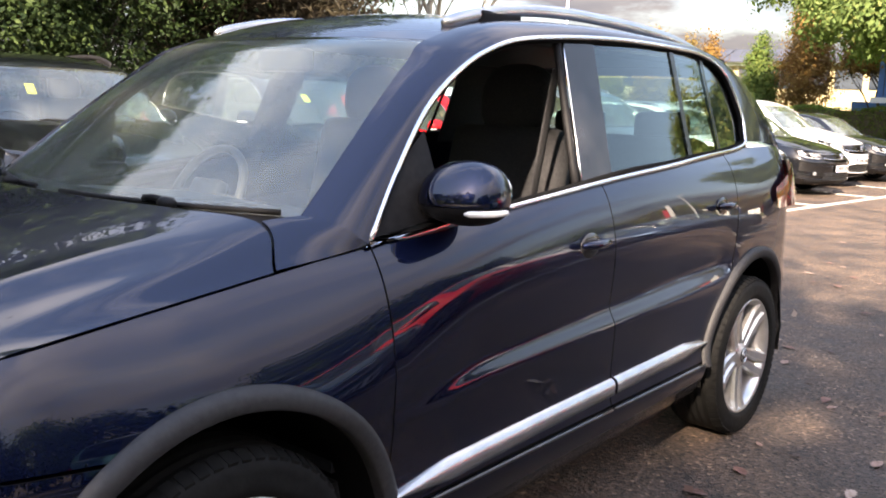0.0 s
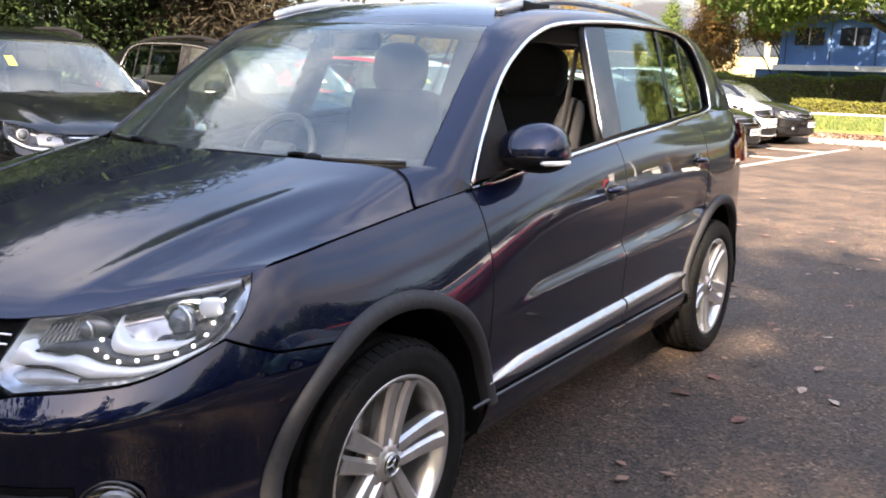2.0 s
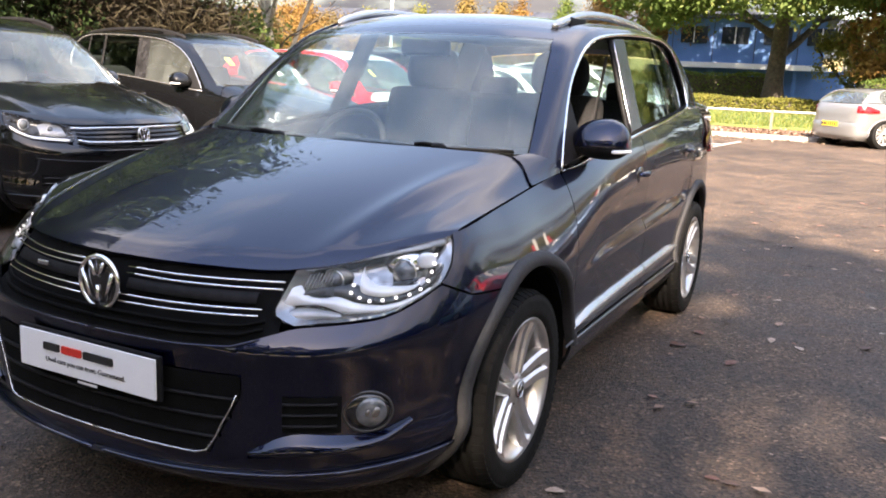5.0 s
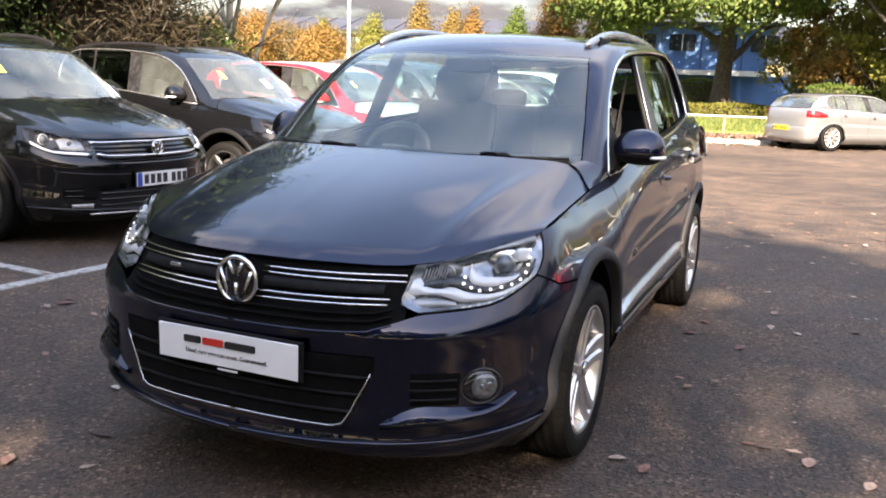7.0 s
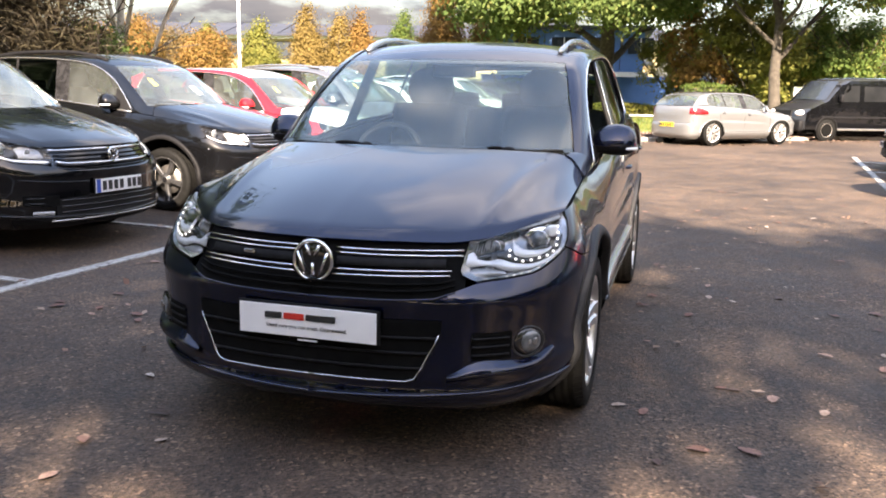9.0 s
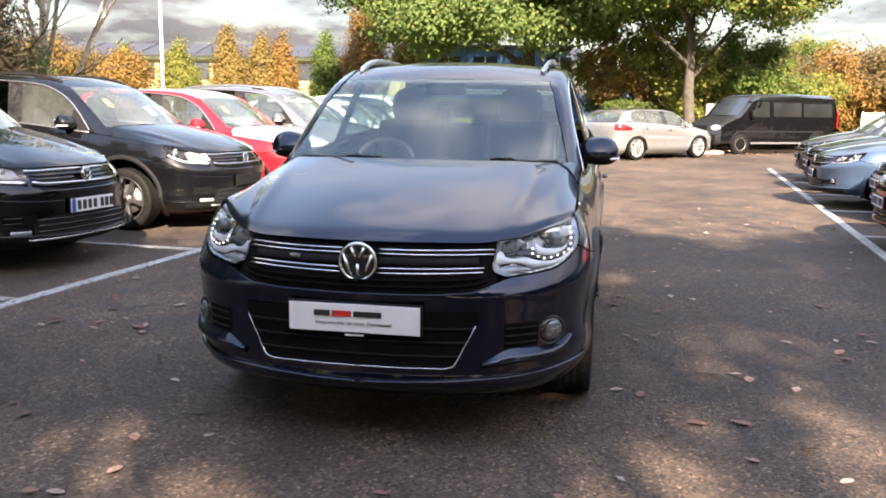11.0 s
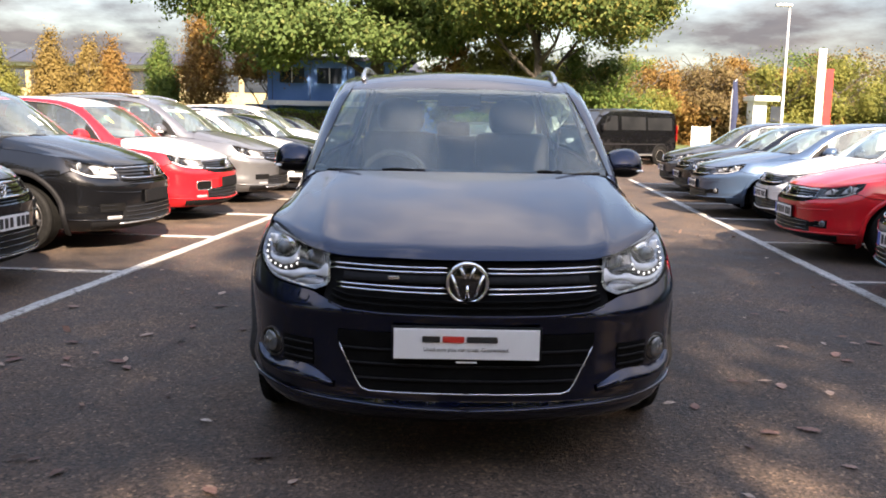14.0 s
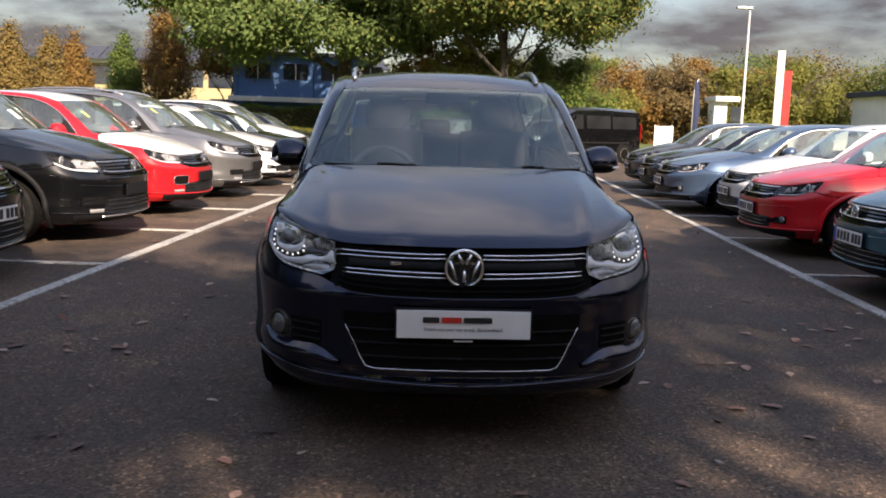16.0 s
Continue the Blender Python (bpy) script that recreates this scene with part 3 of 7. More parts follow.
def wheel(parent, name, m, alloy, radius=0.337, width=0.225, spokes=5, twin=True, tread=True, rim_r=0.238):
    """Tyre with tread blocks, rim with a dished barrel, spokes, cap, brake disc. x points out."""
    w = thing_part(name, parent, m)
    h = width / 2
    prof = [(rim_r - 0.004, -h * 0.8), (rim_r + 0.03, -h * 0.98), (radius - 0.04, -h), (radius - 0.012, -h * 0.93), (radius - 0.004, -h * 0.72)]
    for g in (-0.45, -0.15, 0.15, 0.45):
        prof += [(radius, h * (g - 0.09)), (radius - 0.007, h * (g - 0.03)), (radius - 0.007, h * (g + 0.03)), (radius, h * (g + 0.09))]
    prof += [(radius - 0.004, h * 0.72), (radius - 0.012, h * 0.93), (radius - 0.04, h), (rim_r + 0.035, h * 0.985), (rim_r + 0.028, h * 1.0), (rim_r + 0.012, h * 0.95), (rim_r - 0.004, h * 0.82)]
    lathe("tyre", prof, M["rubber"], w, 56)
    if tread:
        v, f = [], []
        for i in range(64):
            for sgn in (-1, 1):
                g = 2 * math.pi * (i + (0.25 if sgn > 0 else 0)) / 64
                dg = 0.033
                o = len(v)
                for da, ra, xa in ((-dg, radius + 0.001, 0.66), (dg, radius + 0.001, 0.66), (dg, radius - 0.012, 0.955), (-dg, radius - 0.012, 0.955),
                                   (-dg, radius - 0.012, 0.62), (dg, radius - 0.012, 0.62), (dg, radius - 0.03, 0.93), (-dg, radius - 0.03, 0.93)):
                    v.append((sgn * h * xa, ra * math.cos(g + da), ra * math.sin(g + da)))
                q = [(0, 1, 2, 3), (7, 6, 5, 4), (0, 4, 5, 1), (1, 5, 6, 2), (2, 6, 7, 3), (3, 7, 4, 0)]
                f += [tuple(o + k for k in (e if sgn > 0 else e[::-1])) for e in q]
        mesh_ob("tread", v, f, M["rubber"], w, smooth=False)["kind"] = "stuff"
    lathe("rim", [(rim_r + 0.004, h * 0.80), (rim_r + 0.008, h * 0.90), (rim_r + 0.002, h * 0.93), (rim_r - 0.012, h * 0.84), (rim_r - 0.022, h * 0.45), (rim_r - 0.028, -h * 0.8), (rim_r - 0.01, -h * 0.85)], alloy, w, 56)
    v, f = [], []
    for k in range(spokes):
        for sg in ((-1, 1) if twin else (0,)):
            g0 = 2 * math.pi * k / spokes + 0.35
            rr = [0.05, 0.09, 0.14, 0.19, rim_r - 0.012]
            o = len(v)
            for i, r in enumerate(rr):
                off = sg * (0.0225 + 0.0125 * i / 4)
                ww = (0.0190 + 0.0070 * i / 4) if twin else (0.022 + 0.012 * i / 4)
                xo = h * (0.60 + 0.08 * i / 4 + 0.14 * (i / 4) ** 3)
                for a, b in ((-1, 0), (-0.62, 0.011), (0.62, 0.011), (1, 0), (0.9, -0.032), (-0.9, -0.032)):
                    t = off + a * ww
                    v.append((xo + b, r * math.cos(g0) - t * math.sin(g0), r * math.sin(g0) + t * math.cos(g0)))
            for i in range(len(rr) - 1):
                for a in range(6):
                    f.append((o + i * 6 + a, o + (i + 1) * 6 + a, o + (i + 1) * 6 + (a + 1) % 6, o + i * 6 + (a + 1) % 6))
    sp = mesh_ob("spokes", v, f, alloy, w)
    sp.data.shade_flat()
    lathe("hub", [(0.0, h * 0.80), (0.026, h * 0.79), (0.03, h * 0.74), (0.036, h * 0.72), (0.062, h * 0.66), (0.072, h * 0.5), (0.072, h * 0.2)], alloy, w, 30)
    cap_ = lathe("centre_cap", [(0.0, h * 0.83), (0.026, h * 0.82), (0.030, h * 0.79)], M["gloss_black"], w, 24)
    if tread:
        for r_, w_ in ((0.0285, 0.0022), (0.0235, 0.0016)):
            v, f = tube_geo([(h * 0.835, r_ * math.cos(a), r_ * math.sin(a)) for a in np.linspace(0, 2 * math.pi, 28, endpoint=False)], w_, 6, closed=True)
            mesh_ob("cap_ring", v, f, M["chrome"], cap_)
        for k in range(3):
            g = k * 2.1
            v, f = tube_geo([(h * 0.835, 0.021 * math.cos(g), 0.021 * math.sin(g)), (h * 0.835, -0.006 * math.cos(g), -0.006 * math.sin(g))], 0.002, 5)
            mesh_ob("cap_bar", v, f, M["chrome"], cap_)
        for k in range(5):
            g = 2 * math.pi * (k + 0.5) / 5 + 0.35
            lathe("bolt", [(0.0, h * 0.69), (0.007, h * 0.69), (0.008, h * 0.62), (0.013, h * 0.615), (0.0135, h * 0.64)], M["steel"], w, 12).location = (0, 0.050 * math.cos(g), 0.050 * math.sin(g))
    lathe("brake_disc", [(0.05, h * 0.1), (0.155, h * 0.1), (0.155, -h * 0.1), (0.05, -h * 0.1)], M["steel"], w, 36)
    lathe("wheel_back", [(0.0, -h * 0.5), (rim_r - 0.03, -h * 0.5)], M["liner"], w, 30)
    return w


def thing_part(name, parent, m=None):
    e = new(name)
    e.parent = parent
    if m is not None:
        e.matrix_basis = m
    return e


def arch_trim(B, parent, side, yh, a0, a1, material, width=0.037):
    rows = []
    n = 44
    for i in range(n + 1):
        g = radians(a0 + (a1 - a0) * i / n)
        row = []
        for r, dx in ((ARCH_R - 0.010, -0.02), (ARCH_R - 0.010, 0.010), (ARCH_R - 0.006, 0.016), (ARCH_R + width * 0.55, 0.019), (ARCH_R + width * 0.94, 0.012), (ARCH_R + width, 0.0)):
            y, z = yh - r * math.cos(g), HUB_Z + r * math.sin(g)
            p = B.Y(y, z)
            row.append((p[0] + dx, y, z))
        rows.append(row)
    return loft(B, "arch_moulding", rows, material, parent, side, 0.004)


def strip_on(B, yz, lift, n, cabin=False):
    """Path along the skin or the cabin side from (y, z) pairs."""
    out = []
    for y, z in curve(yz, n):
        p = B.G(y, z) if cabin else B.Y(y, z)
        out.append(p + np.array((lift, 0, 0)))
    return out


def glass_ob(ob):
    ob.visible_shadow = False
    return ob


def car(name, label, m, body, B=None, roof=None, bonnet=None, arch=None, alloy=None, hero=False, open_window=False, privacy=True, rails=None,
        plate="white", chrome_window=True, group="parked cars", bars="chrome", lamp="plain", spokes=5, twin=True, papers=(), lower=None, rear_plate=False, front="suv"):
    B = B or Body()
    roof, bonnet, arch = roof or body, bonnet or body, arch or M["cladding"]
    alloy = alloy or M["alloy"]
    root = thing(name, label, "car", m, group)
    N = 2 if hero else 1
    lower = lower or body
    Rc = [(0, 0.035, 1.104), (0.25, 0.05, 1.103), (0.52, 0.12, 1.098), (0.712, 0.212, 1.077), (0.8025, 0.1765, 0.9895)]
    sx = lambda x: B.s_near(x, float(np.interp(x, [q[0] for q in Body.CONTOUR[:7]], [q[1] for q in Body.CONTOUR[:7]])))
    s_end = B.L

    def by(y0, y1):
        zt = float(B.belt(y1)[2])
        return lambda v: float(B.sy(y0 + (y1 - y0) * v, 0.408 + (zt - 0.408) * v))

    # heights of the bumper's top edge, along the arc
    bt_s = [0, 0.30, 0.453, 0.586, 0.607, 0.743, 0.838, 0.894, 0.969, 1.045, 1.178, B.s_near(0.882, -0.12)]
    bt_z = [0.647, 0.650, 0.658, 0.697, 0.703, 0.713, 0.722, 0.736, 0.763, 0.794, 0.748, 0.722]
    bump_top = lambda s: float(np.interp(s, bt_s, bt_z))
    s_lin, s_seam = sx(0.515), B.sy(-0.12, 0.7)
    lamp_end = lambda v: float(np.interp(v, [0, 0.2, 0.45, 0.82, 1], [1.045, 1.070, 1.095, 1.118, 1.121]))
    ztop = lambda s: float(B.top(s)[2]) - 0.002
    sides = ((1, "left"), (-1, "right"))
    front_bumper = thing_part("front_bumper", root)
    s_w1 = B.sy(0.06, 0.6)
    wing_low = lambda s: bump_top(s) + 0.004 if s <= s_seam else float(np.interp(s, [s_seam, s_w1], [0.726, 0.405]))
    skin(B, "bumper_skin", body, front_bumper, const(0.0), const(s_seam), const(0.205), lambda s: bump_top(s) - 0.003, 26 * N, 16 * N, 0, (HUBS[0],), thick=0.01)
    skin(B, "rear_bumper", body, root, const(s_end), const(B.sy(2.95, 0.5)), const(0.18), const(0.66), 14, 8, 0, (HUBS[1],))
    skin(B, "tailgate", body, root, const(s_end), const(B.s_near(0.80, 3.24) + 0.006), const(0.665), ztop, 12, 10, 0)
    for sd, _ in sides:
        skin(B, "front_wing", body, root, lambda v: lamp_end(v) + 0.002, by(0.428, 0.4385), wing_low, ztop, 26 * N, 18 * N, sd, (HUBS[0],))
        skin(B, "front_door", body, root, by(0.433, 0.4435), by(1.452, 1.402), const(0.408), ztop, 14 * N, 24 * N, sd, (), thick=0.02)
        skin(B, "rear_door", body, root, by(1.457, 1.407), by(2.30, 2.42), const(0.408), ztop, 14 * N, 24 * N, sd, (HUBS[1],), thick=0.02)
        skin(B, "rear_wing", body, root, by(2.305, 2.425), const(B.s_near(0.80, 3.24)), const(0.40), ztop, 22 * N, 18 * N, sd, (HUBS[1],))
        skin(B, "sill", lower, root, by(0.30, 0.30), by(2.30, 2.30), const(0.17), const(0.402), 16, 10, sd, HUBS)
        # arch mouldings and liners
        for yh, a0, a1 in ((0.0, -22, 174), (2.604, 7, 190)):
            arch_trim(B, root, sd, yh, a0, a1, arch)
            rows = []
            for i in range(25):
                g = radians(-6 + 194 * i / 24)
                y, z = yh - (ARCH_R - 0.008) * math.cos(g), HUB_Z + (ARCH_R - 0.008) * math.sin(g)
                rows.append([(x, y, z) for x in (0.88, 0.70, 0.45)])
            loft(B, "wheel_liner", rows, M["liner"], root, sd)
            v = [(0.45, yh, HUB_Z)] + [r[2] for r in rows]
            mesh_ob("wheel_well", [B.out(q, sd) for q in v], [(0, i, i + 1) for i in range(1, 25)], M["liner"], root)
        # pillar and cant rail
        k1 = [B.G(y, z) + np.array((0.004, 0, 0)) for y, z in K1_YZ]
        ns = 40 * N
        c1, c2 = curve(k1, ns), curve(K2, ns)
        rows = []
        for a, b in zip(c1, c2):
            row = []
            for q in np.linspace(0, 1, 7):
                p = a * (1 - q) + b * q
                bl = 4 * q * (1 - q)
                nn = np.array((0.8, -0.15, 0.55))
                row.append(p + nn * 0.014 * bl)
            rows.append(row)
        loft(B, "roof_side", rows, body, root, sd, 0.006, flip=True)
        # cowl corner between wing and pillar
        ca = curve([(0.804, 0.1795, 0.989), (0.808, 0.31, 1.004), (0.814, 0.430, 1.022)], 8)
        cb = curve([(0.7145, 0.2165, 1.079), (0.726, 0.255, 1.083), (0.738, 0.30, 1.085)], 8)
        qs = np.linspace(0, 1, 9)
        swell_ = [np.array((0.012, 0, 0.014)) * 4 * q * (1 - q) for q in qs]
        meet = [np.array(crom(Rc, 1 - 0.25 * q)) + np.array((0.001, 0.004, 0.001)) - (ca[0] * (1 - q) + cb[0] * q + w_) for q, w_ in zip(qs, swell_)]
        loft(B, "cowl_corner", [[a * (1 - q) + b * q + w_ + d_ * (1 - i / (len(ca) - 1)) for q, w_, d_ in zip(qs, swell_, meet)] for i, (a, b) in enumerate(zip(ca, cb))], body, root, sd, 0.006, flip=True)
        # side glass
        for k, (nm, ya, yb) in enumerate((("front_window", 0.47, 1.42), ("rear_window", 1.42, 2.12), ("quarter_window", 2.12, 2.715))):
            if open_window and k == 0 and sd == 1:
                continue
            rows = []
            for i in range(17):
                y = ya + (yb - ya) * i / 16
                zt = float(np.interp(y, [q[0] for q in K1_TOP], [q[1] for q in K1_TOP]))
                zb = float(B.belt(y)[2])
                rows.append([B.G(y, zb + (zt - zb) * j / 8) - np.array((0.012, 0, 0)) for j in range(9)])
            glass_ob(loft(B, nm, rows, M["privacy"] if (privacy and k) else M["glass"], root, sd))
        # black pillars between the panes
        for ya, yb, lean in ((1.345, 1.530, 0.09), (2.115, 2.153, 0.07), (2.43, 2.452, 0.05)):
            rows = []
            for j in range(9):
                row = []
                for q in (0, 0.5, 1):
                    y = ya + (yb - ya) * q + lean * (j / 8 - 0.5)
                    zt = float(np.interp(y, [k[0] for k in K1_TOP], [k[1] for k in K1_TOP]))
                    zb = float(B.belt(y)[2])
                    row.append(B.G(y, zb + (zt - zb) * j / 8) - np.array((0.006, 0, 0)))
                rows.append(row)
            loft(B, "window_pillar", rows, M["lamp_dark"], root, sd, 0.0, flip=True)
        if open_window and sd == 1:
            zt = float(np.interp(1.30, [k[0] for k in K1_TOP], [k[1] for k in K1_TOP])) - 0.004
            tube("window_channel", [B.out(B.G(1.283 + 0.2 * (z - 1.1), z) - np.array((0.016, 0, 0)), sd) for z in np.linspace(1.10, zt, 8)], 0.013, M["plastic"], root, 6)
            tube("channel_trim", [B.out(B.G(1.298 + 0.2 * (z - 1.1), z) - np.array((0.003, 0, 0)), sd) for z in np.linspace(1.11, zt, 8)], 0.003, M["chrome"], root, 6)
            tube("seat_belt", [B.out((0.655 - 0.06 * q, 1.40 - 0.06 * q, 1.46 - 0.62 * q), sd) for q in np.linspace(0, 1, 8)], [0.022] * 8, M["fabric"], root, 6, squash=0.15)
        if hero:
            loft(B, "pillar_lining", [[B.G(y, z) - np.array((0.045, 0, 0)) for z in np.linspace(1.15, 1.57, 6)] for y in (2.47, 2.60, 2.74, 2.80)], M["trim"], root, sd, 0.01, flip=True)
        # quarter light triangle at the mirror
        tri = [B.G(0.455, 1.035), B.G(0.70, 1.07), B.G(0.69, 1.275), B.G(0.60, 1.205)]
        mesh_ob("mirror_sail", [B.out(q, sd) for q in tri], [(0, 1, 2, 3) if sd > 0 else (3, 2, 1, 0)], M["plastic"], root)
        # bright window surround
        if chrome_window:
            up = strip_on(B, K1_YZ, 0.006, 46 * N, cabin=True)
            lo = strip_on(B, [(2.69, 1.219), (2.66, 1.211), (2.58, 1.200), (2.46, 1.191), (2.17, 1.176), (1.9, 1.157), (1.469, 1.127), (1.006, 1.083), (0.438, 1.022)], 0.006, 40, cabin=True)
            pts = up + lo[:-1]
            tube("window_surround", [B.out(p, sd) for p in pts], 0.0085, M["chrome"] if hero else M["satin"], root, 6, closed=True)
            if hero:
                tube("window_seal", [B.out(p - np.array((0.010, 0, 0)) + (lambda q: q / np.linalg.norm(q) * 0.010)(np.array((0, 1.6, 1.33)) - np.array((0, p[1], p[2]))), sd) for p in pts], 0.0120, M["liner"], root, 6, closed=True)
        # mirror
        mir = thing_part("door_mirror", root)
        mm = Matrix.Diagonal((sd * B.kx, B.ky, 1, 1))
        zz = B.out((0, 0, 1.14))[2]
        cap = ball_bm(0.112, 0.112, 0.092, None, 32, 20, 0.88)
        for v_ in cap.verts:
            # fuller towards the car's outside and the glass, drawn in at the front
            v_.co.y *= 1.0 if v_.co.y > 0 else 0.88 - 0.25 * max(0.0, v_.co.z / 0.092)
            v_.co.z *= 1.0 + 0.10 * v_.co.x / 0.112
        cap.transform(pose(0.884, 0.684, -0.022, 0, 0, 8))
        bmesh.ops.bisect_plane(cap, geom=list(cap.verts) + list(cap.edges) + list(cap.faces), plane_co=(0.885, 0.745, 0), plane_no=(0.1, 1, 0), clear_outer=True)
        low = cap.copy()
        bmesh.ops.bisect_plane(cap, geom=list(cap.verts) + list(cap.edges) + list(cap.faces), plane_co=(0, 0, -0.034), plane_no=(0, 0, -1), clear_outer=True)
        bmesh.ops.bisect_plane(low, geom=list(low.verts) + list(low.edges) + list(low.faces), plane_co=(0, 0, -0.036), plane_no=(0, 0, 1), clear_outer=True)
        for v_ in low.verts:
            v_.co.z = -0.036 + (v_.co.z + 0.036) * 0.62
            v_.co.x = 0.884 + (v_.co.x - 0.884) * 0.985
        for bm_, mt, nm in ((cap, body, "mirror_cap"), (low, M["plastic"], "mirror_base")):
            bm_.transform(Matrix.Translation((0, 0, zz)) @ mm)
            if sd < 0:
                bmesh.ops.reverse_faces(bm_, faces=bm_.faces)
            part(nm, bm_, mt, mir, smooth=True)
        part("mirror_arm", box_bm(0.20, 0.105, 0.030, 0.013, mm @ pose(0.825, 0.672, 0, 0, -4, 0)), M["plastic"], mir, smooth=True).location = (0, 0, zz - 0.056)
        gl = ball_bm(0.085, 0.004, 0.060, pose(0.890, 0.748, -0.012, 0, 0, 4), 16, 10, 0.8)
        gl.transform(Matrix.Translation((0, 0, zz)) @ mm)
        part("mirror_glass", gl, M["mirror"], mir, smooth=True)
        arc = [mm @ Vector((0.884 + 0.112 * math.cos(a), 0.684 + 0.098 * math.sin(a), -0.047)) + Vector((0, 0, zz)) for a in np.linspace(-0.95, 0.35, 12)]
        tube("indicator", arc, [0.003] + [0.008] * 10 + [0.004], M["bulb"], mir, 8)
        # door handles
        for yh_, zh_ in ((1.27, 0.945), (2.235, 0.992)):
            p = B.Y(yh_, zh_)
            hd = thing_part("door_handle", root)
            cup = ball_bm(0.008, 0.055, 0.038, Matrix.Translation(B.out(p, sd)), 18, 10)
            part("handle_cup", cup, M["gloss_black"], hd, smooth=True)
            tb = [B.out(B.Y(yh_ - 0.075 + 0.15 * q, zh_ + 0.008) + np.array((0.022 + 0.016 * math.sin(math.pi * q), 0, 0)), sd) for q in np.linspace(0, 1, 9)]
            tube("handle_bar", tb, [0.006, 0.011, 0.013, 0.014, 0.014, 0.014, 0.013, 0.011, 0.006], body, hd, 8)
        if hero:
            # bright blade along the doors, in two lengths
            for ya, yb in ((0.42, 1.452), (1.468, 2.15)):
                rows = []
                for i in range(25):
                    q = i / 24
                    y = ya + (yb - ya) * q
                    full = (y - 0.42) / 1.73
                    hgt = 0.030 * min(1.0, full * 7 + 0.12) * min(1.0, (1 - full) * 9 + 0.1)
                    zc = 0.445 + 0.04 * full
                    rows.append([B.Y(y, zc + e * hgt) + np.array((dx, 0, 0)) for e, dx in ((-0.9, 0.0), (-0.75, 0.016), (0.1, 0.021), (0.75, 0.014), (0.95, 0.0))])
                loft(B, "door_blade", rows, M["satin"], root, sd, 0.0, flip=True)
            # lighter grey tubes draw the thin highlight on the sill's edge
            tube("sill_edge", [B.out(B.Y(y, 0.398) + np.array((0.008, 0, 0)), sd) for y in np.linspace(0.33, 1.44, 14)], 0.006, M["dark_grey_paint"], root, 6)
            tube("sill_edge", [B.out(B.Y(y, 0.398) + np.array((0.008, 0, 0)), sd) for y in np.linspace(1.465, 2.16, 10)], 0.006, M["dark_grey_paint"], root, 6)
        if rails is not None:
            rp = [(0.545, 0.98, 1.563), (0.553, 1.08, 1.592), (0.560, 1.30, 1.632), (0.564, 1.65, 1.650), (0.564, 2.2, 1.638), (0.562, 2.55, 1.60), (0.560, 2.72, 1.552)]
            tube("roof_rail", [B.out(p, sd) for p in curve(rp, 30)], [0.010] + [0.015] * 29 + [0.010], rails, root, 10, squash=1.35)
            part("rail_foot", box_bm(0.024, 0.20, 0.055, 0.01, Matrix.Translation(B.out((0.561, 1.22, 1.590), sd))), M["plastic"], root)
            part("rail_foot", box_bm(0.024, 0.20, 0.055, 0.01, Matrix.Translation(B.out((0.563, 2.45, 1.585), sd))), M["plastic"], root)
        # headlamp
        hl = thing_part("headlamp", root)
        lz0, lz1 = lambda s: bump_top(min(s, 1.045)) + 0.002, lambda s: ztop(s) - 0.004
        la, lb = (lambda v: float(np.interp(v, [0, 0.3, 1], [0.603, 0.538, 0.574]))), (lambda v: lamp_end(v) - 0.002)
        lens = skin(B, "lamp_lens", M["lens"], hl, la, lb, lz0, lz1, 18, 10, sd, thick=0)
        glass_ob(lens)
        # bowl behind the lens
        def deep(s, z, d):
            p = B.P(s, z)
            return p + np.array((-0.35 * d, 0.93 * d, -0.02 * d))
        rows = []
        for i in range(17):
            row = []
            for j in range(9):
                u, v = i / 16, j / 8
                s = la(v) * (1 - u) + lb(v) * u
                z = lz0(s) + (lz1(s) - lz0(s)) * v
                e = min(u, 1 - u, v, 1 - v)
                row.append(deep(s, z, 0.012 + 0.075 * min(1, e * 4)))
            rows.append(row)
        loft(B, "lamp_bowl", rows, M["lamp_mid"] if lamp == "led" else M["lamp_dark"], hl, sd)

        def lamp_strip(nm, uv, d, mt, n=20):
            rows = []
            for i in range(n + 1):
                u, v, w_ = crom([(a, b, c) for a, b, c in uv], i / n)
                row = []
                for e in (-1, -0.6, 0.6, 1):
                    vv = min(max(v + e * w_, 0.0), 1.0)
                    s = la(vv) * (1 - u) + lb(vv) * u
                    z = lz0(s) + (lz1(s) - lz0(s)) * vv
                    row.append(deep(s, z, d + (0.012 if abs(e) == 1 else 0)))
                rows.append(row)
            return loft(B, nm, rows, mt, hl, sd)
        at_uv = lambda u, v, d: B.out((lambda s: deep(s, lz0(s) + (lz1(s) - lz0(s)) * v, d))(la(v) * (1 - u) + lb(v) * u), sd)
        if lamp == "led":
            # clear corner, pale lower blade, black band with its row of diodes, frame round the main projector
            lamp_strip("lamp_corner", [(0.015, 0.16, 0.15), (0.10, 0.14, 0.13), (0.20, 0.11, 0.10), (0.29, 0.05, 0.05)], 0.026, M["lamp_grey"])
            lamp_strip("lamp_blade", [(0.008, 0.56, 0.20), (0.06, 0.52, 0.17), (0.126, 0.40, 0.085), (0.22, 0.335, 0.06), (0.31, 0.255, 0.15), (0.42, 0.15, 0.085), (0.58, 0.085, 0.055), (0.78, 0.04, 0.04), (0.94, 0.03, 0.03)], 0.020, M["lamp_silver"], 36)
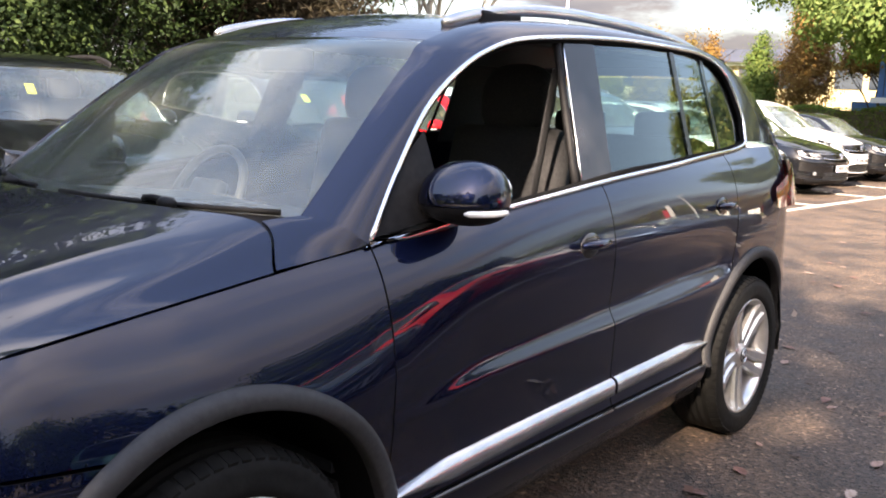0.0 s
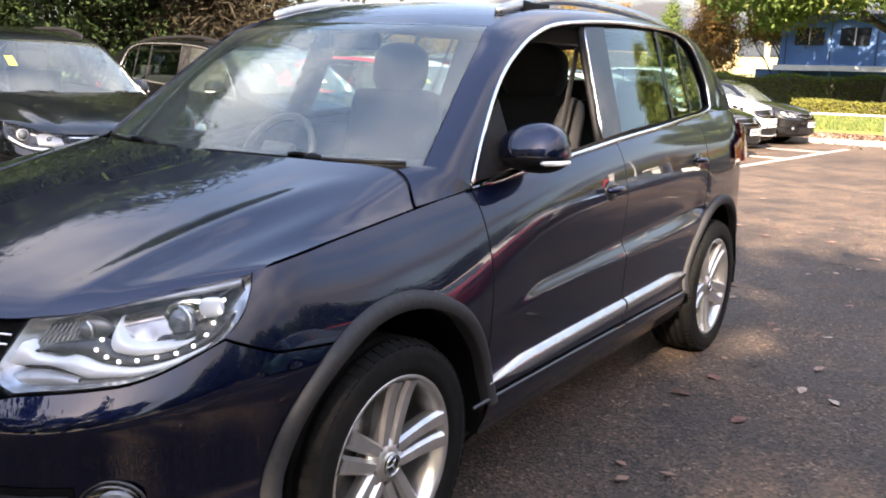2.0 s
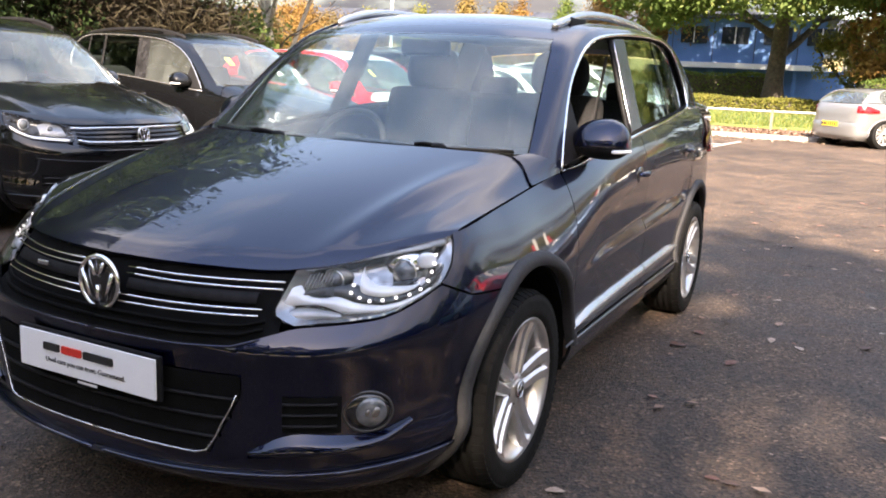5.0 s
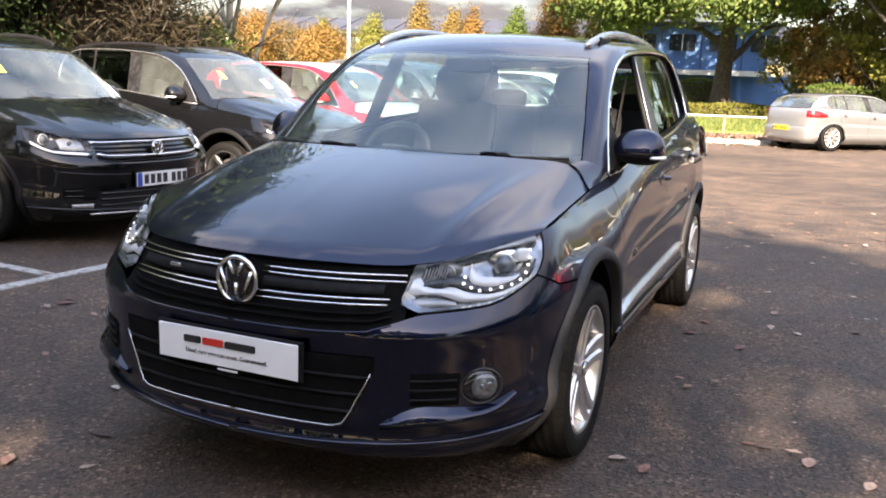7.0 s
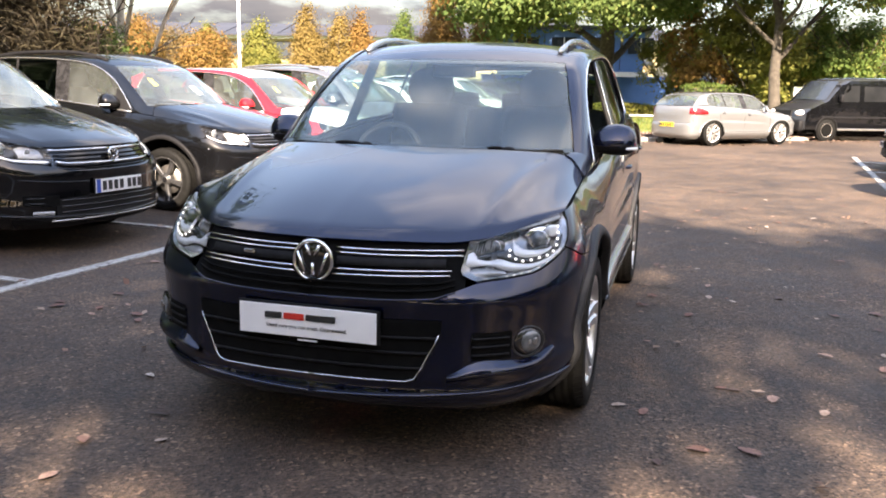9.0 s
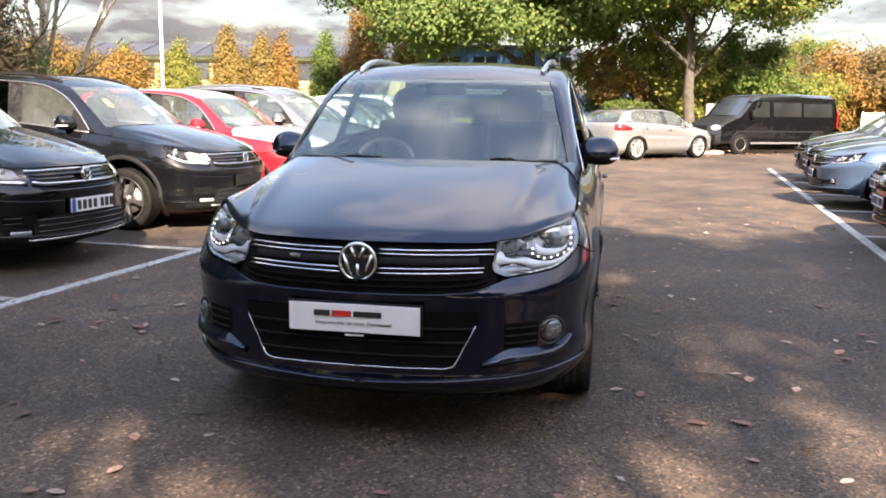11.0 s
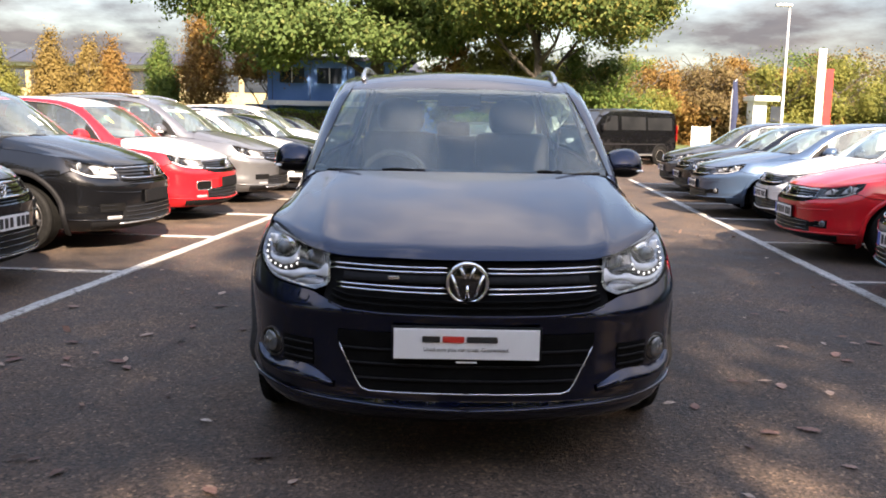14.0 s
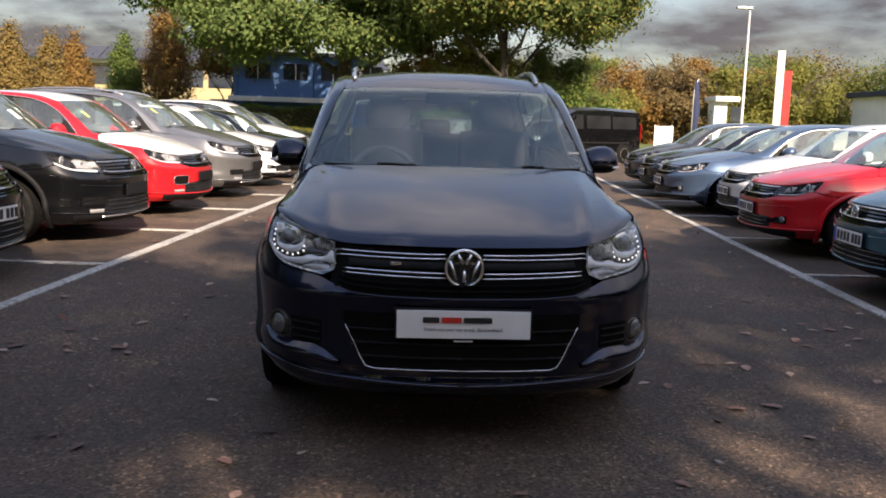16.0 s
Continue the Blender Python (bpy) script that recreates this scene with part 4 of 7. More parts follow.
            lamp_strip("lamp_band", [(0.10, 0.51, 0.03), (0.17, 0.535, 0.06), (0.25, 0.50, 0.085), (0.36, 0.43, 0.13), (0.44, 0.31, 0.10), (0.55, 0.215, 0.075), (0.65, 0.175, 0.07), (0.78, 0.13, 0.07), (0.89, 0.18, 0.09), (0.945, 0.32, 0.10)], 0.024, M["lamp_dark"], 36)
            lamp_strip("lamp_frame", [(0.388, 0.76, 0.06), (0.392, 0.66, 0.09), (0.42, 0.52, 0.12), (0.49, 0.40, 0.085), (0.62, 0.31, 0.075), (0.74, 0.245, 0.04), (0.79, 0.26, 0.02)], 0.021, M["lamp_silver"], 30)
            lamp_strip("lamp_shelf", [(0.60, 0.42, 0.03), (0.68, 0.385, 0.035), (0.77, 0.33, 0.03)], 0.030, M["lamp_dark"])
            # grey strip colours in the sky reflected along the lens top
            lamp_strip("lamp_brow", [(0.03, 0.955, 0.030), (0.31, 0.955, 0.030), (0.60, 0.93, 0.045), (0.93, 0.90, 0.085)], 0.018, M["lamp_grey"])
            part("reflector_bowl", ball_bm(0.060, 0.02, 0.038, Matrix.Translation(at_uv(0.66, 0.62, 0.072)) @ pose(0, 0, 0, 0, 0, sd * 38), 20, 12), M["chrome"], hl, smooth=True)
            part("reflector_bowl", ball_bm(0.050, 0.02, 0.026, Matrix.Translation(at_uv(0.22, 0.70, 0.070)) @ pose(0, 0, 0, 0, 0, sd * 30), 20, 12), M["steel"], hl, smooth=True)
            part("side_bulb", ball_bm(0.026, 0.012, 0.022, Matrix.Translation(at_uv(0.80, 0.62, 0.030)) @ pose(0, 0, 0, 0, 0, sd * 50), 14, 8, 0.7), M["bulb"], hl, smooth=True)
            for i in range(8):
                u = 0.085 + 0.020 * i
                tube("lamp_rib", [at_uv(u, v, 0.032) for v in (0.60, 0.72, 0.84)], 0.0020, M["steel"], hl, 5)
        else:
            if lamp == "plain":
                lamp_strip("lamp_reflector", [(0.04, 0.58, 0.30), (0.3, 0.55, 0.30), (0.45, 0.45, 0.22)], 0.04, M["lamp_grey"])
                lamp_strip("lamp_blade", [(0.03, 0.16, 0.08), (0.30, 0.13, 0.07), (0.62, 0.10, 0.06), (0.93, 0.16, 0.08)], 0.018, M["lamp_silver"])
            else:
                lamp_strip("lamp_reflector", [(0.10, 0.55, 0.22), (0.24, 0.55, 0.24), (0.36, 0.5, 0.16)], 0.05, M["lamp_grey"])
                lamp_strip("lamp_reflector", [(0.52, 0.55, 0.22), (0.66, 0.55, 0.24), (0.80, 0.5, 0.16)], 0.05, M["lamp_grey"])
            lamp_strip("lamp_signature", [(0.05, 0.10, 0.035), (0.5, 0.08, 0.03), (0.93, 0.12, 0.04)], 0.014, M["bulb"])
        for u, v, rad in (((0.235, 0.68, 0.022), (0.655, 0.545, 0.034)) if lamp == "led" else ((0.27, 0.60, 0.027), (0.65, 0.59, 0.040))):
            c = at_uv(u, v, 0.050)
            part("projector", ball_bm(rad * 0.88, rad * 0.82, rad * 0.88, Matrix.Translation(c), 16, 10), M["projector"], hl, smooth=True)
            ring = [np.array(c) + rad * np.array((math.cos(a), -0.1, math.sin(a))) for a in np.linspace(0, 2 * math.pi, 24, endpoint=False)]
            tube("projector_ring", ring, 0.003, M["chrome"] if lamp == "led" else M["lamp_silver"], hl, 6, closed=True)
        if lamp == "led":
            for u, v in ((0.362, 0.564), (0.364, 0.446), (0.428, 0.342), (0.486, 0.262), (0.56, 0.24), (0.64, 0.21), (0.726, 0.160), (0.803, 0.156), (0.851, 0.227), (0.863, 0.36), (0.87, 0.494), (0.866, 0.67)):
                c = at_uv(u, v, 0.016)
                part("led_lens", box_bm(0.0086, 0.006, 0.0082, 0.0020, Matrix.Translation(c) @ pose(0, 0, 0, 0, 0, sd * 35), 1), M["led"], hl)
        # grille half
        gz0, gz1 = lambda s: bump_top(s) + 0.0, lambda s: ztop(s) - 0.008
        rows = []
        for i in range(15):
            s = s_lin * 1.05 * i / 14
            g_low = gz0(s) - 0.03
            rows.append([B.P(s, g_low + (gz1(s) - g_low) * j / 6) + np.array((0, 0.030 - 0.019 * (j == 0), 0)) for j in range(7)])
        loft(B, "grille_back", rows, M["liner"] if hero else M["gloss_black"], root, sd)
        if hero:
            for z, z_end, s_stop in ((0.805, 0.803, 0.548), (0.789, 0.786, 0.548), (0.735, 0.738, 0.505), (0.717, 0.723, 0.500)):
                pts = [B.out(B.P(0.075 + (s_stop - 0.075) * q, z + (z_end - z) * q) + np.array((0, 0.004, 0)), sd) for q in np.linspace(0, 1, 14)]
                tube("grille_bar", pts, 0.0026, M["chrome"], root, 6, squash=1.3)
            rows = [[B.P(0.08 + 0.40 * q, z) + np.array((0, 0.010 + dy, 0)) for z, dy in ((0.776, 0.004), (0.772, 0), (0.752, 0), (0.748, 0.004))] for q in np.linspace(0, 1, 12)]
            loft(B, "grille_blade", rows, M["plastic"], root, sd)
        else:
            for fv in (0.30, 0.86):
                pts = [B.out(B.P(s, gz0(s) + (gz1(s) - gz0(s)) * fv) + np.array((0, 0.004, 0)), sd) for s in np.linspace(0.0, s_lin + 0.05 * (fv - 0.3), 14)]
                tube("grille_bar", pts, 0.006, M["chrome"] if bars == "chrome" else M["gloss_black"], root, 6, squash=1.5)
        for fv in (0.10, 0.22) if hero else (0.10, 0.20, 0.45, 0.62):
            pts = [B.out(B.P(s, gz0(s) + (gz1(s) - gz0(s)) * fv) + np.array((0, 0.016, 0)), sd) for s in np.linspace(0.0, s_lin - 0.01, 10)]
            tube("grille_slat", pts, 0.005, M["liner"], root, 5)
        # lower intake, fog lamp, blades
        if hero:
            tube("bumper_edge", [B.out(B.P(s, bump_top(s) - 0.006) + np.array((0, -0.001, 0)), sd) for s in np.linspace(0.0, s_lin, 16)], 0.0035, body, front_bumper, 8)
            rows = []
            for i in range(19):
                u = i / 18
                row = []
                for j in range(11):
                    v = j / 10
                    xe = 0.39 + (0.475 - 0.39) * min(1.0, v * 1.35)
                    s = sx(xe * u + 0.0)
                    row.append(B.P(s, 0.352 + (0.575 - 0.352) * v) + np.array((0.0, -0.004, 0)))
                rows.append(row)
            # flush sheet: the cavity's shade is only its near-black colour
            loft(B, "lower_intake", rows, M["liner"], front_bumper, sd, flip=True)
            for z in (0.40, 0.455, 0.51):
                xe = 0.39 + 0.085 * (z - 0.352) / 0.165
                tube("intake_slat", [B.out(B.P(sx(x), z) + np.array((0, -0.008, 0)), sd) for x in np.linspace(0, xe, 12)], 0.005, M["plastic"], front_bumper, 6)
            u_path = [(x, 0.352) for x in np.linspace(0, 0.355, 12)] + [(0.385, 0.362), (0.41, 0.40), (0.43, 0.44), (0.45, 0.485), (0.468, 0.525)]
            tube("intake_chrome", [B.out(B.P(sx(x), z) + np.array((0, -0.012, 0)), sd) for x, z in u_path], [0.0036] * 14 + [0.0034, 0.003, 0.002], M["satin"], front_bumper, 6)
        else:
            loft(B, "lower_intake", [[B.P(sx(x), 0.295 + (0.47 - 0.05 * x - 0.295) * j / 5) + np.array((0, -0.004, 0)) for j in range(6)] for x in np.linspace(0, 0.56, 10)], M["plastic"], front_bumper, sd, flip=True)
            for z in (0.34, 0.385, 0.43):
                tube("intake_slat", [B.out(B.P(sx(x), z) + np.array((0, -0.008, 0)), sd) for x in np.linspace(0, 0.52, 8)], 0.006, M["gloss_black"], front_bumper, 6)
            if rails is not None:
                tube("bumper_strip", [B.out(B.P(sx(x), 0.275) + np.array((0, -0.008, 0)), sd) for x in np.linspace(0, 0.60, 10)], 0.010, M["satin"], front_bumper, 6)
        if hero:
            fx, fz = 0.752, 0.478
            fp = B.P(sx(fx), fz)
            fog = thing_part("fog_lamp", front_bumper)
            fm = Matrix.Translation(B.out(fp + np.array((0.0, -0.004, 0)), sd)) @ pose(0, 0, 0, 0, 0, sd * 42)
            v, f = tube_geo([(0.066 * math.cos(a), 0, 0.055 * math.sin(a)) for a in np.linspace(0, 2 * math.pi, 30, endpoint=False)], 0.0042, 6, closed=True)
            fo = mesh_ob("fog_ring", v, f, M["dark_alloy"], fog)
            fo.matrix_basis = fm
            b_ = ball_bm(0.060, 0.012, 0.050, fm, 20, 10)
            part("fog_surround", b_, M["gloss_black"], fog, smooth=True)
            b_ = ball_bm(0.044, 0.015, 0.041, fm @ Matrix.Translation((sd * 0.008, -0.005, 0.0)), 20, 10)
            part("fog_lens", b_, M["projector"], fog, smooth=True)
            # steel spots set on the lens face draw its bright highlights
            for dx_, dz_, ra_ in ((0.018, 0.004, 0.010), (-0.004, 0.004, 0.006)):
                part("fog_glint", ball_bm(ra_, 0.006, ra_ * 1.5, fm @ Matrix.Translation((sd * dx_, -0.017, dz_)) @ pose(0, 0, 0, 0, 28, 0), 12, 8, 0.8), M["steel"], fog, smooth=True)
            for z in (0.445, 0.475, 0.505):
                x0 = 0.575
                tube("vent_slat", [B.out(B.P(sx(x), z) + np.array((0.003, -0.005, 0)), sd) for x in np.linspace(x0, 0.69, 8)], 0.0042, M["plastic"], front_bumper, 6)
            rows = [[B.P(sx(x), 0.425 + 0.10 * j / 4) + np.array((0.001, -0.002, 0)) for j in range(5)] for x in np.linspace(0.575, 0.70, 7)]
            # flush as well, near black for the shade behind the slats
            loft(B, "fog_vent", rows, M["liner"], front_bumper, sd, flip=True)
        else:
            on = lambda x, z, lift=0.005: B.P(sx(x), z) + np.array((0.4 * lift, -lift, 0))
            fog = thing_part("fog_lamp", front_bumper)
            x0, x1, z0_, z1_ = {"suv": (0.53, 0.745, 0.395, 0.475), "frame": (0.50, 0.70, 0.435, 0.545), "hatch": (0.52, 0.735, 0.375, 0.47)}[front]
            taper = 0.55 if front == "hatch" else 0.0
            grid = [[on(x, z0_ + (z1_ - z0_) * (j / 4) * (1 - taper * (1 - i / 8))) for j in range(5)] for i, x in enumerate(np.linspace(x0, x1, 9))]
            # flush patch whose near black replaces a hollow's shade
            loft(B, "fog_recess", grid, M["liner"], fog, sd, flip=True)
            if front == "frame":
                ring = [(x0 + (x1 - x0) * (0.5 + 0.52 * math.copysign(abs(math.cos(a)) ** 0.45, math.cos(a))), z0_ + (z1_ - z0_) * (0.5 + 0.55 * math.copysign(abs(math.sin(a)) ** 0.45, math.sin(a)))) for a in np.linspace(0, 2 * math.pi, 36, endpoint=False)]
                tube("fog_frame", [B.out(on(x, z, 0.010), sd) for x, z in ring], 0.005, M["satin"], fog, 6, closed=True)
            else:
                for z in np.linspace(z0_ + 0.02, z1_ - 0.02, 2):
                    tube("fog_slat", [B.out(on(x, z, 0.009), sd) for x in np.linspace(x0 + 0.10, x1 - 0.01, 8)], 0.004, M["gloss_black"], fog, 6)
            if front == "hatch":
                part("fog_lens", ball_bm(0.036, 0.018, 0.034, Matrix.Translation(B.out(on(0.69, 0.425, 0.004), sd)) @ pose(0, 0, 0, 0, 0, sd * 34), 16, 10), M["projector"], fog, smooth=True)
            else:
                low_z = 0.335 if front == "suv" else 0.345
                lamp_rows = [[on(x, low_z + 0.018 * e, 0.012 if abs(e) < 1 else 0.004) for e in (-1, -0.8, 0, 0.8, 1)] for x in np.linspace(0.575, 0.70, 7)]
                loft(B, "fog_lens", lamp_rows, M["lamp_grey"], fog, sd, flip=True)
            # skirt below the bumper
            loft(B, "bumper_skirt", [[on(x, 0.215 + 0.085 * j / 3, 0.004) for j in range(4)] for x in np.linspace(0, 0.80, 16)], M["plastic"], front_bumper, sd, flip=True)
            # crease along the upper bumper
            tube("bumper_crease", [B.out(on(x, 0.565 + 0.03 * (x / 0.75) ** 3, 0.002), sd) for x in np.linspace(0.28, 0.77, 14)], [0.001] + [0.005] * 12 + [0.001], body, front_bumper, 6)
        # splitter edge
        lip_s = B.s_near(0.845, -0.44)
        pts = [B.out(B.P(s, 0.287 + 0.042 * s / lip_s) + np.array((0.006 * s / lip_s, -0.006, 0)), sd) for s in np.linspace(0, lip_s, 24)]
        tube("bumper_lip", pts, [0.012] * 20 + [0.011, 0.009, 0.007, 0.003], body, front_bumper, 8, squash=0.7)
        if hero:
            # upturned ledge that runs from the intake to below the fog lamp
            low_e = curve([(0.49, 0.369), (0.594, 0.380), (0.69, 0.389), (0.765, 0.402), (0.825, 0.440)], 20)
            top_e = curve([(0.495, 0.372), (0.594, 0.420), (0.69, 0.418), (0.765, 0.418), (0.822, 0.445)], 20)
            rows = []
            for i, (a_, b_) in enumerate(zip(low_e, top_e)):
                fall = math.sin(math.pi * (0.06 + 0.88 * i / 20)) ** 0.6
                n_ = np.array((0.35 + 0.4 * i / 20, -0.9 + 0.3 * i / 20, 0))
                p0, p1 = B.P(sx(a_[0]), a_[1]), B.P(sx(b_[0]), b_[1])
                rows.append([p0 + n_ * 0.001 - np.array((0, 0, 0.022)), p0 + n_ * 0.036 * fall - np.array((0, 0, 0.008)), p0 + n_ * 0.042 * fall, (p0 + p1) / 2 + n_ * 0.020 * fall, p1 + n_ * 0.002])
            loft(B, "bumper_blade", rows, body, front_bumper, sd, flip=True)
        # tail lamp
        tl = []
        for i in range(9):
            s = B.sy(2.80, 1.0) + (B.s_near(0.70, 3.34) - B.sy(2.80, 1.0)) * i / 8
            tl.append([B.P(s, 0.95 + 0.185 * j / 5 * (0.45 + 0.55 * min(1.0, i / 4))) + np.array((0.030, 0.030, 0)) * math.sin(math.pi * (0.15 + 0.7 * i / 8)) for j in range(6)])
        loft(B, "tail_lamp", tl, M["red_lamp"], root, sd, flip=True)
    # bonnet
    na, nb = 22 * N, 22 * N
    Fc = [(0, -0.895, 0.848), (0.26, -0.866, 0.848), (0.53, -0.748, 0.846), (0.70, -0.562, 0.887), (0.8085, -0.392, 0.921)]
    v = []
    nA = na * 2
    for ia in range(nA + 1):
        a = ia / na - 1
        A_ = abs(a)
        fpt, rpt = crom(Fc, A_), crom(Rc, A_)
        for ib in range(nb + 1):
            q = ib / nb
            p = fpt * (1 - q) + rpt * q
            lift = math.sin(math.pi * q ** 0.8) * 0.026 * (1 - A_ ** 2.5)
            ridge = 0.010 * math.exp(-((A_ - (0.52 + 0.14 * q)) / 0.05) ** 2) * math.sin(math.pi * min(1, q + 0.12))
            dip = -0.006 * math.exp(-((A_ - (0.68 + 0.1 * q)) / 0.07) ** 2) * math.sin(math.pi * q)
            edge = -0.014 * max(0.0, 1 - q * 14) ** 2
            v.append(B.out((math.copysign(p[0], a) if A_ > 0 else 0, p[1], p[2] + lift + ridge + dip + edge)))
    solid(mesh_ob("bonnet", v, grid_faces(nA, nb), bonnet, root), 0.014)
    # glass and roof across the car
    def across(nm, i0, i1, dyz, n, material, flip=False, lift=0.0, trim=0.0, swell=0.0):
        k = len(K2) - 1
        rows = []
        for i in range(n + 1):
            t = (i0 + (i1 - i0) * i / n) / k
            e = crom(K2, t)
            f = i / n
            g = f if not swell else min(1.0, f / swell) ** 0.7
            dy, dz = dyz[0][0] * (1 - f) + dyz[1][0] * f, dyz[0][1] * (1 - g) + dyz[1][1] * g
            rows.append([(a * (e[0] - trim), e[1] - dy * (1 - abs(a) ** 2.2), e[2] + dz * (1 - abs(a) ** 2.4) + lift) for a in np.linspace(-1, 1, 25)])
        return loft(B, nm, rows, material, root, flip=flip)
    glass_ob(across("windscreen", 0.0, 4, ((0.20, 0.004), (0.115, 0.010)), 16, M["glass"], flip=True, trim=0.004))
    across("windscreen_band", 3.97, 4.04, ((0.115, 0.010), (0.115, 0.010)), 3, M["gloss_black"], flip=True, lift=0.001, trim=0.01)
    solid(across("roof", 4.05, 9.0, ((0.115, 0.011), (-0.05, 0.038)), 30, roof, flip=True, swell=0.22), 0.008)
    glass_ob(across("rear_screen", 9.1, 11.0, ((-0.05, 0.034), (-0.09, 0.0)), 8, M["privacy"] if privacy else M["glass"], flip=True, trim=0.01))
    # cowl tray and wipers
    rows = [[(a * 0.73, 0.08 + 0.20 * abs(a) ** 2.2 + d, 1.064 - 0.004 * abs(a) ** 2 + h) for a in np.linspace(-1, 1, 19)] for d, h in ((-0.05, -0.01), (0.0, 0.0), (0.05, 0.045))]
    loft(B, "cowl_tray", rows, M["plastic"], root, flip=True)
    for x0, x1, xp in ((-0.66, -0.10, -0.20), (0.04, 0.69, 0.46)):
        wp = thing_part("wiper", root)
        lie = lambda x, dy, dz: B.out((x, 0.095 + 0.205 * (abs(x) / 0.74) ** 2.2 + dy, 1.094 + dz))
        tube("wiper_blade", [lie(x, 0.012, 0.0) for x in np.linspace(x0, x1, 12)], 0.007, M["plastic"], wp, 6)
        tube("wiper_arm", [lie(x, -0.012 + 0.02 * q, 0.004 + 0.010 * math.sin(2.6 * q)) for x, q in zip(np.linspace(xp, (x0 + x1) / 2, 8), np.linspace(0, 1, 8))], 0.008, M["plastic"], wp, 6)
        part("wiper_pivot", ball_bm(0.03, 0.020, 0.016, Matrix.Translation(lie(xp, -0.02, 0.006)), 12, 8), M["plastic"], wp, smooth=True)
    # wheels
    for yh in HUBS:
        for sd, _ in sides:
            hz = HUB_Z
            wm = Matrix.Translation((sd * 0.79 * B.kx, yh * B.ky, hz))
            if sd < 0:
                wm = wm @ pose(0, 0, 0, 0, 0, 180)
            wheel(root, "wheel", wm @ pose(0, 0, 0, random.uniform(0, 70), 0, 0), alloy, spokes=spokes, twin=twin, tread=hero)
    # emblem: ring and plain bars
    ez = 0.757
    eb = thing_part("emblem", root, Matrix.Translation(B.out((0, -0.934 if hero else -0.938, ez))))
    R = 0.072 if hero else 0.055
    part("emblem_disc", ball_bm(R * 0.96, 0.012, R * 0.96, None, 28, 10), M["gloss_black"], eb, smooth=True)
    v, f = tube_geo([(R * math.cos(a), -0.008, R * math.sin(a)) for a in np.linspace(0, 2 * math.pi, 40, endpoint=False)], 0.0075, 8, closed=True)
    mesh_ob("emblem_ring", v, f, M["chrome"], eb)
    for zig in ([(-0.36, 0.80), (-0.10, 0.26)], [(0.36, 0.80), (0.10, 0.26)], [(-0.80, 0.44), (-0.38, -0.66)], [(0.80, 0.44), (0.38, -0.66)], [(0.0, -0.10), (0.0, -0.74)]):
        v, f = tube_geo([(R * x, -0.014, R * z) for x, z in zig], 0.0062 if hero else 0.005, 6)
        mesh_ob("emblem_bar", v, f, M["chrome"], eb)
    # plate
    pl = thing_part("number_plate", root, Matrix.Translation(B.out((0, -1.0 if hero else -0.995, 0.545 if hero else 0.52))))
    pm = {"white": M["plate_white"], "none": M["plastic"]}[plate]
    part("plate_backing", box_bm(0.545, 0.012, 0.125, 0.004, pose(0, 0.012, 0.001)), M["plastic"], pl)
    part("plate_sheet", box_bm(0.526, 0.006, 0.112, 0.0025), pm, pl)
    if plate == "white" and not hero:
        for x in (-0.17, -0.105, -0.04, 0.025, 0.115, 0.175, 0.235):
            part("plate_bar", box_bm(0.042, 0.003, 0.075, 0.0, pose(x, -0.005, 0)), M["ink"], pl)
        part("plate_band", box_bm(0.045, 0.003, 0.108, 0.0, pose(-0.236, -0.004, 0)), M["ink_blue"], pl)
    if rear_plate:
        rp = thing_part("number_plate", root, Matrix.Translation(B.out((0, 3.45, 0.60))))
        part("plate_sheet", box_bm(0.526, 0.006, 0.112, 0.0025), M["plate_yellow"], rp)
        for x in (-0.17, -0.105, -0.04, 0.025, 0.115, 0.175, 0.235):
            part("plate_bar", box_bm(0.042, 0.003, 0.075, 0.0, pose(x, 0.005, 0)), M["ink"], rp)
    # underside and cabin
    part("underbody", box_bm(1.40 * B.kx, 3.7 * B.ky, 0.12, 0.03, Matrix.Translation(B.out((0, 1.30, 0.28)))), M["liner"], root)
    cab = thing_part("cabin", root)
    part("cabin_floor", box_bm(1.5 * B.kx, 2.9 * B.ky, 0.05, 0, Matrix.Translation(B.out((0, 1.75, 0.42)))), M["trim"], cab)
    part("bulkhead", box_bm(1.5 * B.kx, 0.06, 0.5 * B.kz, 0, Matrix.Translation(B.out((0, 0.42, 0.72)))), M["trim"], cab)
    rows = [[B.out((x, y, z + 0.02 * math.cos(x * 3))) for x in np.linspace(-0.72, 0.72, 13)] for y, z in ((0.19, 1.03), (0.42, 1.04), (0.60, 1.03), (0.70, 0.985), (0.72, 0.88), (0.66, 0.70))]
    mesh_ob("dashboard", [p for r in rows for p in r], grid_faces(5, 12, flip=True), M["trim"], cab)
    for x in (-0.36, 0.36):
        st = thing_part("seat", cab)
        part("seat_cushion", box_bm(0.50, 0.52, 0.16, 0.06, Matrix.Translation(B.out((x, 1.22, 0.66)))), M["fabric"], st, smooth=True)
        part("seat_back", box_bm(0.48, 0.15, 0.62, 0.065, Matrix.Translation(B.out((x, 1.53, 0.97))) @ pose(0, 0, 0, -14)), M["fabric"], st, smooth=True)
        part("headrest", ball_bm(0.150, 0.062, 0.125, Matrix.Translation(B.out((x, 1.61, 1.365))) @ pose(0, 0, 0, -8), 20, 14, 0.75), M["fabric"], st, smooth=True)
        for dx in (-0.055, 0.055):
            tube("headrest_post", [B.out((x + dx, 1.585, 1.2)), B.out((x + dx, 1.605, 1.30))], 0.007, M["chrome"], st, 6)
    rs = thing_part("rear_bench", cab)
